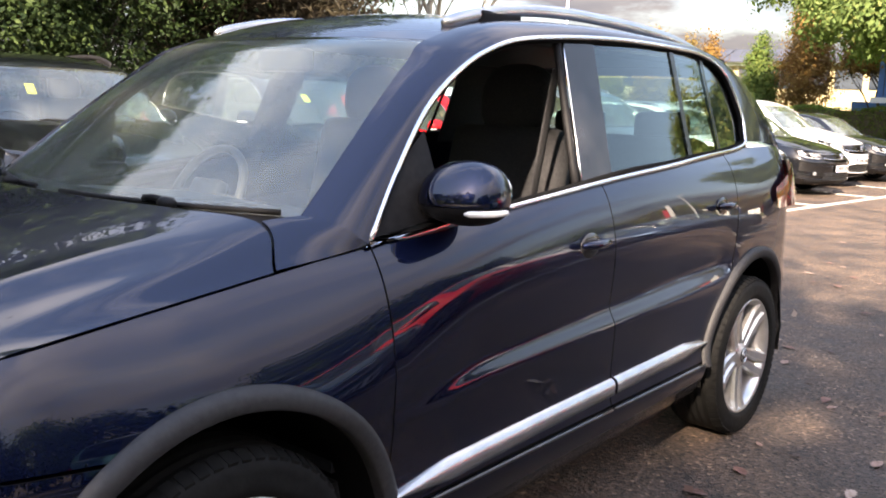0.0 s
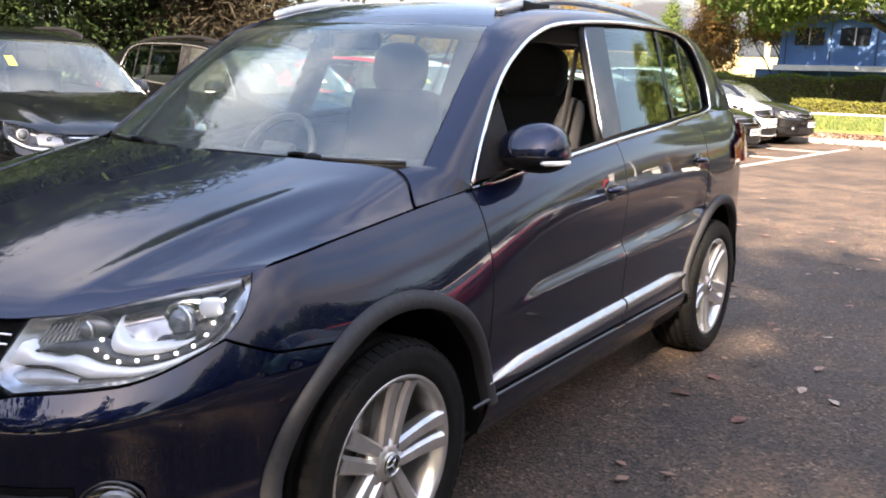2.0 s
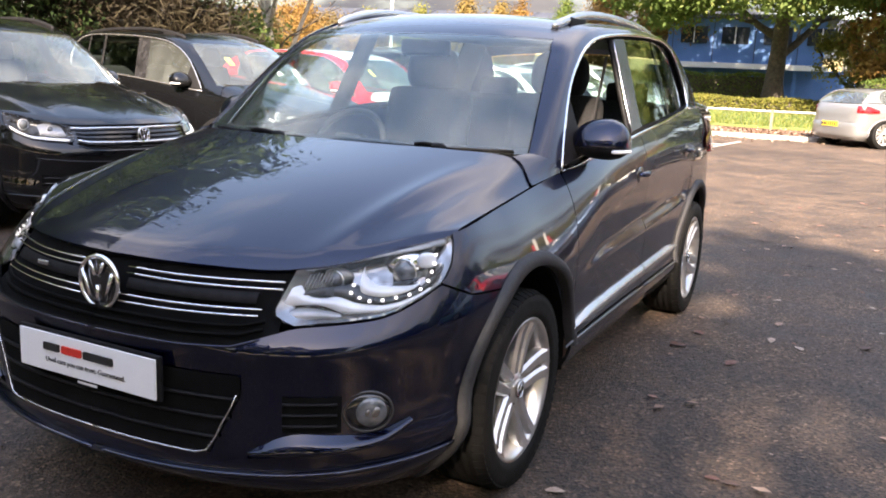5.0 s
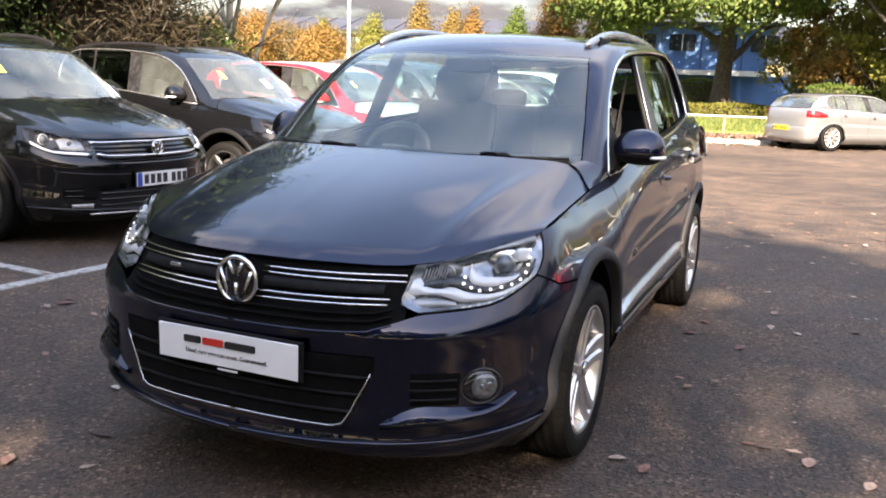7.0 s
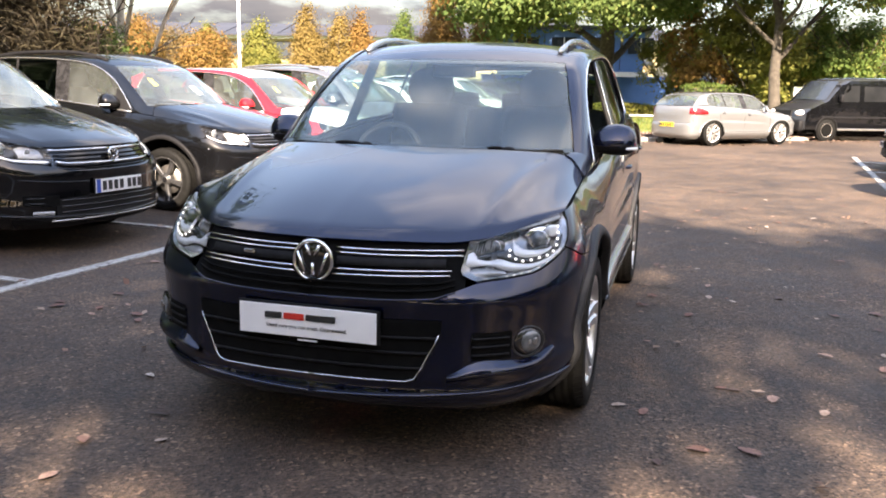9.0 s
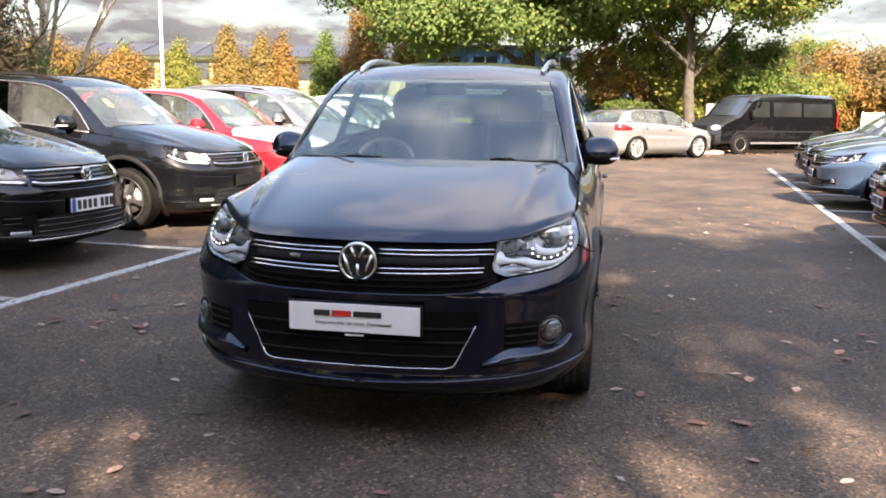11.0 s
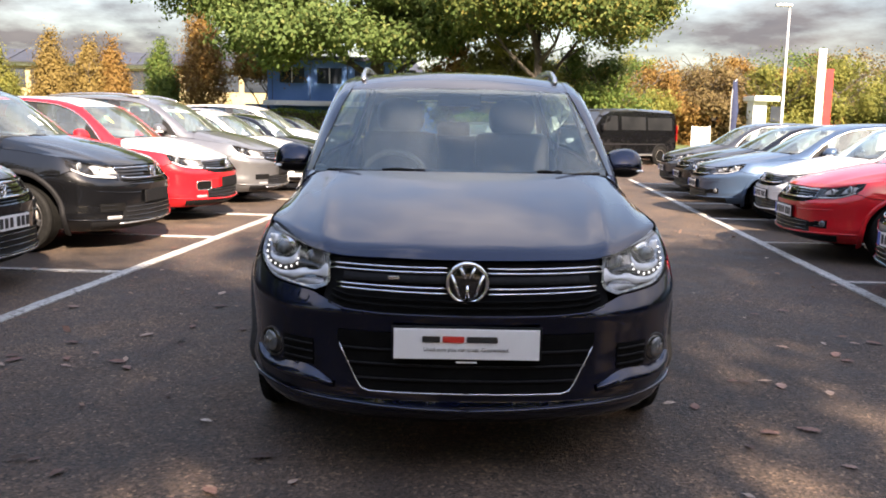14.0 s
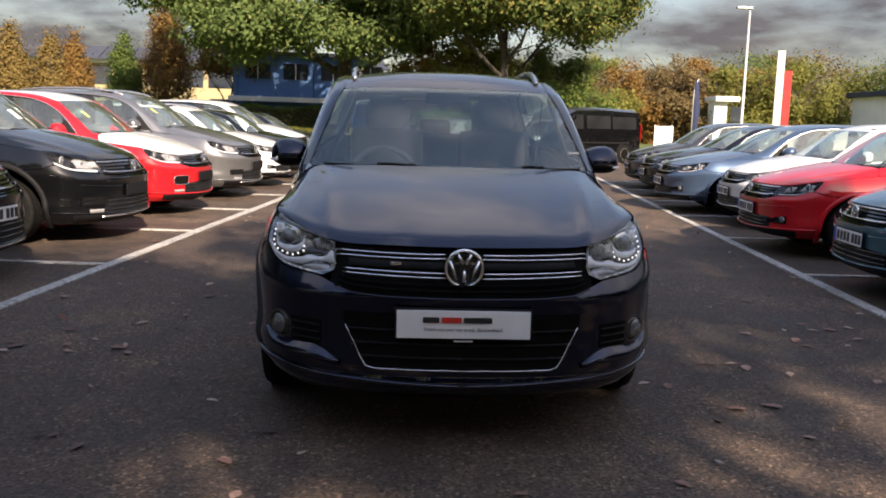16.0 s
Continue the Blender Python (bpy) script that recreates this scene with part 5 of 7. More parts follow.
    part("bench_cushion", box_bm(1.3 * B.kx, 0.48, 0.16, 0.06, Matrix.Translation(B.out((0, 2.2, 0.68)))), M["fabric"], rs, smooth=True)
    part("bench_back", box_bm(1.3 * B.kx, 0.16, 0.58, 0.06, Matrix.Translation(B.out((0, 2.52, 0.95))) @ pose(0, 0, 0, -16)), M["fabric"], rs, smooth=True)
    for x in (-0.42, 0.0, 0.42):
        part("headrest", box_bm(0.25, 0.09, 0.14, 0.04, Matrix.Translation(B.out((x, 2.62, 1.27)))), M["fabric"], rs, smooth=True)
    sw = thing_part("steering_wheel", cab, Matrix.Translation(B.out((-0.36, 0.80, 1.0))) @ pose(0, 0, 0, 62))
    v, f = tube_geo([(0.185 * math.cos(a), 0.185 * math.sin(a), 0) for a in np.linspace(0, 2 * math.pi, 30, endpoint=False)], 0.015, 8, closed=True)
    mesh_ob("wheel_rim", v, f, M["trim"], sw)
    part("wheel_boss", box_bm(0.16, 0.13, 0.05, 0.02), M["trim"], sw, smooth=True)
    part("wheel_spoke", box_bm(0.34, 0.035, 0.02, 0.006), M["trim"], sw)
    rm = thing_part("rear_view_mirror", cab)
    part("mirror_shell", box_bm(0.24, 0.035, 0.07, 0.015, Matrix.Translation(B.out((0, 0.86, 1.46)))), M["plastic"], rm, smooth=True)
    part("headlining", box_bm(1.08 * B.kx, 1.75, 0.02, 0.005, Matrix.Translation(B.out((0, 1.85, 1.545)))), M["trim"], cab)
    for k, (x, q, wdt, hgt, mt, tilt) in enumerate(papers):
        # tickets hung inside the windscreen
        e0, e1 = np.array((0, 0.16, 1.07)), np.array((0, 0.80, 1.50))
        p = e0 + (e1 - e0) * q
        a = abs(x) / 0.7
        tk = box_bm(wdt, 0.002, hgt, 0.0, Matrix.Translation(B.out((x, p[1] + 0.15 * a ** 2 + 0.02, p[2]))) @ pose(0, 0, 0, -52, 0, 0) @ pose(0, 0, 0, 0, tilt, 0))
        part("ticket", tk, M[mt], cab)
    return root


# ---- the dark blue car ----
hero = car("suv", "dark metallic blue SUV with open front window on tarmac", Matrix.Identity(4), M["navy"], hero=True, open_window=True,
           rails=M["satin"], lamp="led", group="", arch=M["cladding"])
hp = next(o for o in hero.children if o.name.startswith("number_plate"))
for x, wd, mt in ((-0.128, 0.064, "ink"), (-0.048, 0.078, "ink_red"), (0.055, 0.112, "ink")):
    part("name_bar", box_bm(wd, 0.002, 0.022, 0.004, pose(x, -0.004, 0.018)), M[mt], hp)
txt = bpy.data.curves.new("plate_text", "FONT")
txt.body = "Used cars you can trust. Guaranteed."
txt.size, txt.align_x, txt.extrude = 0.0205, "CENTER", 0.0006
tmp = bpy.data.objects.new("plate_text", txt)
scene.collection.objects.link(tmp)
dg = bpy.context.evaluated_depsgraph_get()
tme = bpy.data.meshes.new_from_object(tmp.evaluated_get(dg))
bpy.data.objects.remove(tmp)
tme.materials.clear()
tme.materials.append(M["ink"])
slogan = new("slogan", tme)
slogan.parent = hp
slogan.matrix_basis = pose(0.0, -0.0045, -0.026, 90, 0, 0)
part("dealer_bar", box_bm(0.075, 0.002, 0.006, 0.0, pose(0.0, 0.004, -0.068)), M["plate_white"], hp)
part("trim_badge", box_bm(0.045, 0.006, 0.014, 0.003, pose(-0.27, -0.908, 0.768)), M["satin"], hero)

# ---- ground, markings, verge ----
def slab(name, outline, z0, z1, material, label, kind="structure"):
    bm = bmesh.new()
    top = [bm.verts.new((x, y, z1)) for x, y in outline]
    low = [bm.verts.new((x, y, z0)) for x, y in outline]
    bm.faces.new(top)
    n = len(outline)
    for i in range(n):
        bm.faces.new((low[i], low[(i + 1) % n], top[(i + 1) % n], top[i]))
    bmesh.ops.recalc_face_normals(bm, faces=bm.faces)
    me = bpy.data.meshes.new(name)
    bm.to_mesh(me)
    bm.free()
    me.materials.append(material)
    return tagged(new(name, me), label, name.split("_")[0], kind=kind)


def ground_sheet():
    xs = np.r_[-900, -300, -100, -40, np.linspace(-20, 20, 81), 40, 100, 300, 900]
    ys = np.r_[-900, -300, -100, -40, np.linspace(-12, 28, 81), 45, 100, 300, 900]
    v = []
    for x in xs:
        for y in ys:
            z = 0.012 * noise.noise((x * 0.35, y * 0.35, 0)) if max(abs(x), abs(y - 8)) < 19 else 0.0
            near = math.exp(-((x) ** 2 + (y - 1.3) ** 2) / 9.0)
            v.append((x, y, z * (1 - near) * 0.6))
    tagged(mesh_ob("ground", v, grid_faces(len(xs) - 1, len(ys) - 1), M["asphalt"]), "worn grey tarmac car park surface with darker patches", "ground", kind="structure")


ground_sheet()


def bar(name, x0, y0, x1, y1, w=0.085):
    """A painted line with slightly wavering edges."""
    d = Vector((x1 - x0, y1 - y0, 0))
    L = d.length
    d.normalize()
    nrm = Vector((-d.y, d.x, 0))
    n = max(2, int(L / 0.12))
    v = []
    for i in range(n + 1):
        p = Vector((x0, y0, 0)) + d * (L * i / n)
        a = w / 2 + 0.006 * noise.noise((p.x * 5, p.y * 5, 1.0))
        b = w / 2 + 0.006 * noise.noise((p.x * 5, p.y * 5, 7.0))
        zz = 0.010
        for q, z in ((p + nrm * (a + 0.003), -0.01), (p + nrm * a, zz), (p - nrm * b, zz), (p - nrm * (b + 0.003), -0.01)):
            v.append((q.x, q.y, z))
    f = []
    for i in range(n):
        for k in range(3):
            f.append((i * 4 + k, (i + 1) * 4 + k, (i + 1) * 4 + k + 1, i * 4 + k + 1))
    return tagged(mesh_ob(name, v, f, M["line"], smooth=False), "worn white painted bay line on tarmac", "line", "bay lines", "structure")


LX = lambda y: -3.10 + 0.092 * y
RX = lambda y: 3.17 + 0.088 * y
bar("line_aisle_1", LX(-6), -6, LX(19), 19, 0.10)
bar("line_aisle_2", RX(-3), -3, RX(17.6), 17.6, 0.10)
for i, y in enumerate((-3.6, -1.3, 1.03, 3.30, 5.62, 8.0, 10.4, 12.8, 15.2, 17.6)):
    bar("line_bay_%d" % (i + 1), LX(y) - 0.05, y, LX(y) - 4.6, y + 0.30, 0.08)
for i, y in enumerate((-1.7, 0.85, 3.43, 6.0, 8.58, 11.1, 13.6, 16.1)):
    bar("line_stall_%d" % (i + 1), RX(y) + 0.05, y, RX(y) + 4.6, y - 0.15, 0.08)

KERB = [(-40, 18.4), (-8, 20.2), (-3.0, 20.7), (0.2, 20.9), (1.3, 21.6), (3.0, 23.4), (5.5, 25.6), (9, 27.2), (16, 29.2), (60, 34)]
FAR = [(120, 95), (-120, 95), (-120, 30), (-40, 20)]
slab("verge", KERB + FAR, -0.05, 0.10, M["soil"], "leaf-strewn brown earth verge along the car park")
inner = [(x, y + 3.6) for x, y in KERB]
slab("lawn", inner + [(118, 94), (-118, 94), (-118, 36)], 0.0, 0.17, M["grass"], "mown green lawn behind the verge")


def kerb_stones():
    pts = []
    for (x0, y0), (x1, y1) in zip(KERB[1:-1], KERB[2:]):
        L = math.hypot(x1 - x0, y1 - y0)
        k = max(1, int(L / 0.915))
        for i in range(k):
            a, b = i / k, (i + 1) / k
            pts.append((x0 + (x1 - x0) * (a + b) / 2, y0 + (y1 - y0) * (a + b) / 2, L / k, math.atan2(y1 - y0, x1 - x0)))
    root = thing("kerb", "pale concrete kerb edging the verge", "kerb", kind="structure")
    me = None
    for x, y, L, g in pts:
        if abs(x) > 18:
            continue
        if me is None:
            bm = box_bm(1.0, 0.13, 0.22, 0.012)
            me = bpy.data.meshes.new("kerb_stone")
            bm.to_mesh(me)
            bm.free()
            me.materials.append(M["kerb"])
        o = new("kerb_stone", me)
        o.parent = root
        o.matrix_basis = Matrix.Translation((x, y, 0.01)) @ pose(0, 0, 0, 0, 0, math.degrees(g)) @ Matrix.Diagonal((L - 0.008, 1, 1, 1))


kerb_stones()


# ---- trees and shrubs ----
def leaf_cloud(rng, blobs, count, size, clump=26, spread=0.32, shell=0.55, boughs=0, slim=0.5):
    """Small leaf blades in clumps filling ellipsoids (centre, radii), which may first be broken up into boughs."""
    if boughs:
        fine = []
        for c0, r0 in blobs:
            c0, r0 = np.array(c0, float), np.array(r0, float)
            for _ in range(boughs):
                d0 = rng.normal(size=3)
                d0 /= np.linalg.norm(d0)
                rr = float(r0.mean()) * (0.24 + 0.16 * rng.random())
                fine.append((c0 + d0 * r0 * (0.55 + 0.40 * rng.random()), (rr, rr, rr * 0.72)))
        blobs = fine
    w = np.array([b[1][0] * b[1][1] * b[1][2] for b in blobs]) ** 0.67
    w /= w.sum()
    nc = max(1, count // clump)
    pick = rng.choice(len(blobs), nc, p=w)
    d = rng.normal(size=(nc, 3))
    d /= np.linalg.norm(d, axis=1)[:, None]
    r = shell + (1 - shell) * rng.random(nc) ** 0.6
    c = np.array([b[0] for b in blobs])[pick] + d * r[:, None] * np.array([b[1] for b in blobs])[pick]
    cs = spread * (0.5 + rng.random(nc))
    p = np.repeat(c, clump, 0) + rng.normal(size=(nc * clump, 3)) * np.repeat(cs, clump)[:, None] * np.array((1, 1, 0.75))
    n = len(p)
    # blades lie roughly square to the clump's outer side, so that each clump takes the light as one mass
    out = np.repeat(d, clump, 0) * 0.55 + (p - np.repeat(c, clump, 0)) / np.repeat(cs, clump)[:, None] * 0.45 + np.array((0, 0, 0.35)) + rng.normal(size=(n, 3)) * 0.42
    out /= np.linalg.norm(out, axis=1)[:, None]
    a = np.cross(out, rng.normal(size=(n, 3)))
    a /= np.linalg.norm(a, axis=1)[:, None]
    b = np.cross(out, a)
    s = size * (0.6 + 0.8 * rng.random(n))[:, None]
    nrm = out
    v = np.stack([p - a * s, p + b * s * slim + nrm * s * 0.12, p + a * s, p - b * s * slim + nrm * s * 0.12], 1).reshape(-1, 3)
    return v


def quads_ob(name, v, material, parent=None, label=""):
    n = len(v) // 4
    me = bpy.data.meshes.new(name)
    me.vertices.add(len(v))
    me.vertices.foreach_set("co", np.asarray(v, np.float32).ravel())
    me.loops.add(n * 4)
    me.loops.foreach_set("vertex_index", np.arange(n * 4, dtype=np.int32))
    me.polygons.add(n)
    me.polygons.foreach_set("loop_start", np.arange(0, n * 4, 4, dtype=np.int32))
    me.update(calc_edges=True)
    me.materials.append(material)
    ob = new(name, me)
    if parent is not None:
        ob.parent = parent
    if label:
        ob["label"] = label
    return ob


def limbs_geo(rng, base, top, r0, spread, n1=7, n2=4, wobble=0.25, start=0.35, rise=0.6):
    """A tapered trunk with limbs and branches."""
    V, F = [], []

    def add(pts, rad, segs):
        v, f = tube_geo(pts, rad, segs, off=len(V))
        V.extend(v)
        F.extend(f)
    base, top = np.array(base, float), np.array(top, float)
    trunk = [base + (top - base) * q + np.r_[rng.normal(size=2) * wobble * q, 0] for q in np.linspace(0, 1, 9)]
    add(trunk, [r0 * (1.45 if i == 0 else 1.0) * (1 - 0.8 * i / 8) for i in range(9)], 10)
    for k in range(n1):
        q = start + (0.95 - start) * k / n1
        i = min(7, int(q * 8))
        p0 = trunk[i] + (trunk[i + 1] - trunk[i]) * (q * 8 - i)
        g = k * 2.4 + rng.random()
        L = spread * (1.1 - 0.5 * q) * (0.8 + 0.4 * rng.random())
        d = np.array((math.cos(g), math.sin(g), rise + 0.3 * rng.random()))
        pts = [p0 + d * L * u + np.array((0, 0, 0.15 * L * u * u)) + rng.normal(size=3) * 0.05 * L * u for u in np.linspace(0, 1, 6)]
        rr = r0 * 0.48 * (1 - 0.6 * q)
        add(pts, [rr * (1 - 0.85 * u) + 0.008 for u in np.linspace(0, 1, 6)], 7)
        for m_ in range(n2):
            u = 0.35 + 0.6 * m_ / n2
            p1 = pts[min(4, int(u * 5))]
            g2 = g + (-1) ** m_ * (0.5 + 0.6 * rng.random())
            d2 = np.array((math.cos(g2), math.sin(g2), rise * (0.4 + rng.random())))
            L2 = L * 0.45
            pp = [p1 + d2 * L2 * e + rng.normal(size=3) * 0.04 * L2 * e for e in np.linspace(0, 1, 4)]
            add(pp, [rr * 0.4 * (1 - 0.85 * e) + 0.005 for e in np.linspace(0, 1, 4)], 5)
    return V, F


def tree(name, label, base, height, r0, blobs, leaves, count, size, seed, bark="bark", trunk_top=0.75, spread=3.0, n1=7, clump=26, cspread=0.34, shell=0.55, group="", start=0.35, rise=0.6, boughs=0, slim=0.5):
    rng = np.random.default_rng(seed)
    root = thing(name, label, "tree", Matrix.Translation(base), group)
    v, f = limbs_geo(rng, (0, 0, -0.1), (rng.normal() * 0.2, rng.normal() * 0.2, height * trunk_top), r0, spread, n1, start=start, rise=rise)
    mesh_ob("trunk", v, f, M[bark], root)
    if count:
        quads_ob("crown", leaf_cloud(rng, blobs, count, size, clump, cspread, shell, boughs, slim), M[leaves], root)
    return root


def on_ring(eye, bearing, dist):
    g = radians(bearing)
    return eye[0] + dist * math.sin(g), eye[1] + dist * math.cos(g)


E0, E7, E12, E14 = (2.2, -0.9), (1.63, -3.06), (0.43, -4.05), (-0.19, -3.97)
# spreading oak on the lawn, and its neighbour
tree("oak_tree", "broad green oak with dark trunk on the lawn", (-3.3, 40.0, 0.15), 15.0, 0.46,
     [((0, 0, 9.4), (8.4, 6.0, 4.6)), ((-7.0, -1, 8.2), (3.6, 3.6, 2.3)), ((-4.0, -3, 5.3), (3.4, 2.6, 1.5)), ((4.5, -2, 7.0), (4.6, 3.8, 1.9)), ((0.6, -4, 6.0), (4.8, 2.8, 1.9)), ((-9.8, -1, 8.4), (2.6, 2.4, 2.2)), ((-3.0, 0, 14), (5, 5, 2.4))],
     "oak_leaf", 210000, 0.115, 11, spread=7.0, n1=10, clump=40, cspread=0.34, shell=0.6, start=0.22, rise=0.5, boughs=26)
x, y = on_ring(E12, 5.6, 37.0)
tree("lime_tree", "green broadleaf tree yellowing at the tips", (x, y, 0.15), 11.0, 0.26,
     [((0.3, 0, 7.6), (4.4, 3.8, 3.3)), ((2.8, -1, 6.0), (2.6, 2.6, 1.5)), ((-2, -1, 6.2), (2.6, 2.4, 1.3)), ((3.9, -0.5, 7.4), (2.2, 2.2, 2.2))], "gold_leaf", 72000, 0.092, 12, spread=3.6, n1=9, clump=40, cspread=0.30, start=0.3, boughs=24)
for k, (b, D, w_, hh, leaf, words) in enumerate(((-1.6, 46, 1.7, 4.4, "lime_leaf", "golden-green tree at the edge of the wood"), (0.2, 43, 1.9, 5.4, "orange_leaf", "orange and yellow tree at the edge of the wood"),
                                                 (1.9, 42, 1.7, 5.2, "lime_leaf", "yellow-green tree at the edge of the wood"), (3.6, 41, 2.1, 5.6, "lime_leaf", "yellow-green tree at the edge of the wood"),
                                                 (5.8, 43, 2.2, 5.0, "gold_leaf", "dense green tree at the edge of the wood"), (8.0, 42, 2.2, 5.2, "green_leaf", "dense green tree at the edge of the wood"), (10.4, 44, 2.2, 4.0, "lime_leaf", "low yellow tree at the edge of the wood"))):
    D, w_, hh = D * 0.95, w_ * 0.95, hh * 0.95
    x, y = on_ring((1.27, -3.68), b, D)
    tree("woodland_tree", words, (x, y, 0.15), hh, 0.12, [((0, 0, hh * 0.56), (w_, w_ * 0.9, hh * 0.32)), ((w_ * 0.5, -0.3, hh * 0.40), (w_ * 0.7, w_ * 0.7, hh * 0.22)), ((-w_ * 0.4, 0, hh * 0.78), (w_ * 0.55, w_ * 0.5, hh * 0.18))],
         leaf, 9000, 0.085, 13 + k, spread=2.2, clump=30, cspread=0.20, group="edge of the wood", start=0.12, rise=0.9, boughs=12)
# row of narrow autumn trees before the long building
for k, (b, el, w_, leaf, col) in enumerate(((-30.5, 3.4, 2.0, "lime_leaf", "yellow-green"), (-27.3, 3.8, 2.3, "lime_leaf", "yellow-green"), (-24.3, 4.8, 1.9, "yellow_leaf", "golden"), (-22.2, 4.5, 1.6, "yellow_leaf", "golden"),
                                            (-20.9, 4.6, 1.4, "orange_leaf", "orange"), (-18.1, 4.6, 1.6, "green_leaf", "green"), (-15.6, 8.0, 2.6, "orange_leaf", "orange"), (-34.5, 3.6, 2.4, "orange_leaf", "orange"))):
    D = 58.0
    x, y = on_ring(E12, b, D)
    hh = 1.35 + D * math.tan(radians(el))
    tree("row_tree", "narrow %s autumn tree in a row" % col, (x, y, 0.15), hh, 0.12,
         [((0, 0, hh * 0.36), (w_ * 0.64, w_ * 0.64, hh * 0.22)), ((0.1, 0, hh * 0.54), (w_ * 0.52, w_ * 0.52, hh * 0.2)), ((-0.1, 0, hh * 0.72), (w_ * 0.32, w_ * 0.32, hh * 0.17)), ((0, 0, hh * 0.90), (w_ * 0.12, w_ * 0.12, hh * 0.12))],
         leaf, 19000, 0.080, 30 + k, spread=1.4, cspread=0.26, group="row of autumn trees", shell=0.4, rise=1.2)
# open-crowned maple with visible stems
x, y = on_ring(E14, -11.0, 56.0)
tree("maple_tree", "orange maple with bare lower stems", (x, y, 0.15), 6.6, 0.11, [((0, 0, 5.0), (2.2, 1.9, 1.5)), ((1.6, 0, 4.0), (1.1, 1.1, 0.7)), ((-1.5, 0, 4.2), (0.9, 1.0, 0.7))], "orange_leaf", 9000, 0.09, 50, spread=2.4, cspread=0.28, start=0.06, rise=1.5)

# pale leaning tree and dark shrubs behind the bays on one side
x, y = on_ring(E7, -37.8, 27.0)
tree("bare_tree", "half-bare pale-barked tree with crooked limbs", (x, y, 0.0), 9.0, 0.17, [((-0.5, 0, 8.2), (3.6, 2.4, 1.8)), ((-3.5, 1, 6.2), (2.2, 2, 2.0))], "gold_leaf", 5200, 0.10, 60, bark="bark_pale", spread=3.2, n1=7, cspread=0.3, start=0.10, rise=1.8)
x, y = on_ring(E7, -40.5, 24.0)
tree("shrub_tree", "small green shrub among dark shrubs", (x, y, 0.0), 3.0, 0.08, [((0, 0, 1.7), (1.5, 1.3, 1.1))], "green_leaf", 7000, 0.07, 61)
for b_, D_, h_, leaf in ((-36.6, 50, 5.0, "orange_leaf"), (-34.4, 52, 4.6, "russet_leaf"), (-39.2, 46, 4.4, "russet_leaf"), (-32.2, 50, 4.4, "orange_leaf")):
    x, y = on_ring(E7, b_, D_)
    tree("maple_tree", "small autumn maple behind the parked cars", (x, y, 0.0), h_, 0.1, [((0, 0, h_ * 0.6), (1.5, 1.4, h_ * 0.36))], leaf, 7000, 0.075, 62 + int(h_ * 10), cspread=0.3, spread=1.4)
for k, (b, D, hh, w_, leaf, col) in enumerate(((-92, 16, 10.5, 3.8, "dark_leaf", "dark green"), (-82, 17, 10, 3.8, "dark_leaf", "dark green"), (-72, 18, 9.6, 3.6, "dark_leaf", "dark green"), (-64, 19, 10, 3.6, "dark_leaf", "dark green"),
                                              (-58.5, 20, 9.5, 3.0, "brown_leaf", "brown twiggy"), (-53, 21, 7.0, 2.6, "brown_leaf", "brown twiggy"))):
    x, y = on_ring(E0, b, D)
    tree("shrub_tree", "dense %s shrubby tree behind the bays" % col, (x, y, 0.0), hh, 0.16,
         [((0, 0, hh * 0.5), (w_, w_ * 0.8, hh * 0.48)), ((w_ * 0.5, 0.3, hh * 0.32), (w_ * 0.8, w_ * 0.7, hh * 0.3)), ((-w_ * 0.4, 0, hh * 0.7), (w_ * 0.7, w_ * 0.6, hh * 0.3))],
         leaf, 68000 if leaf == "dark_leaf" else 50000, 0.048 if leaf == "dark_leaf" else 0.15, 70 + k, spread=2.6, n1=12, cspread=0.24 if leaf == "dark_leaf" else 0.34, boughs=34, slim=0.5 if leaf == "dark_leaf" else 0.09, bark="twig" if leaf == "brown_leaf" else "bark", group="shrub belt", start=0.1, rise=0.9)
# tall trees standing over the shrub belt
for k, (b, D, hh) in enumerate(((-96, 17.0, 11.6), (-85, 17.5, 13.0), (-74, 18.0, 11.8), (-63, 19.0, 13.0), (-53, 20.5, 11.5))):
    x, y = on_ring(E0, b, D)
    tree("belt_tree", "tall dark broadleaf tree over the shrub belt", (x, y, 0.0), hh, 0.3,
         [((0, 0, hh * 0.62), (3.6, 3.6, hh * 0.22)), ((1.8, -0.6, hh * 0.58), (2.4, 2.4, hh * 0.15)), ((-0.4, 0.3, hh * 0.86), (2.4, 2.4, hh * 0.15))],
         "dark_leaf", 15000, 0.15, 300 + k, spread=3.0, n1=9, clump=110, cspread=0.4, group="tree belt", start=0.4)
# unseen trees added near the bays to darken the paint's reflections
for k, (x, y) in enumerate(((18.0, -9.8), (17.2, -5.6), (19.0, -2.4))):
    tree("unseen_tree", "unseen broadleaf tree added to darken what the car reflects", (x, y, 0.0), 8.6, 0.22, [((0, 0, 5.4), (3.0, 3.0, 2.9)), ((0.8, 0.5, 3.4), (2.4, 2.4, 1.8))], "green_leaf", 14000, 0.15, 320 + k, cspread=0.42, group="boundary trees")
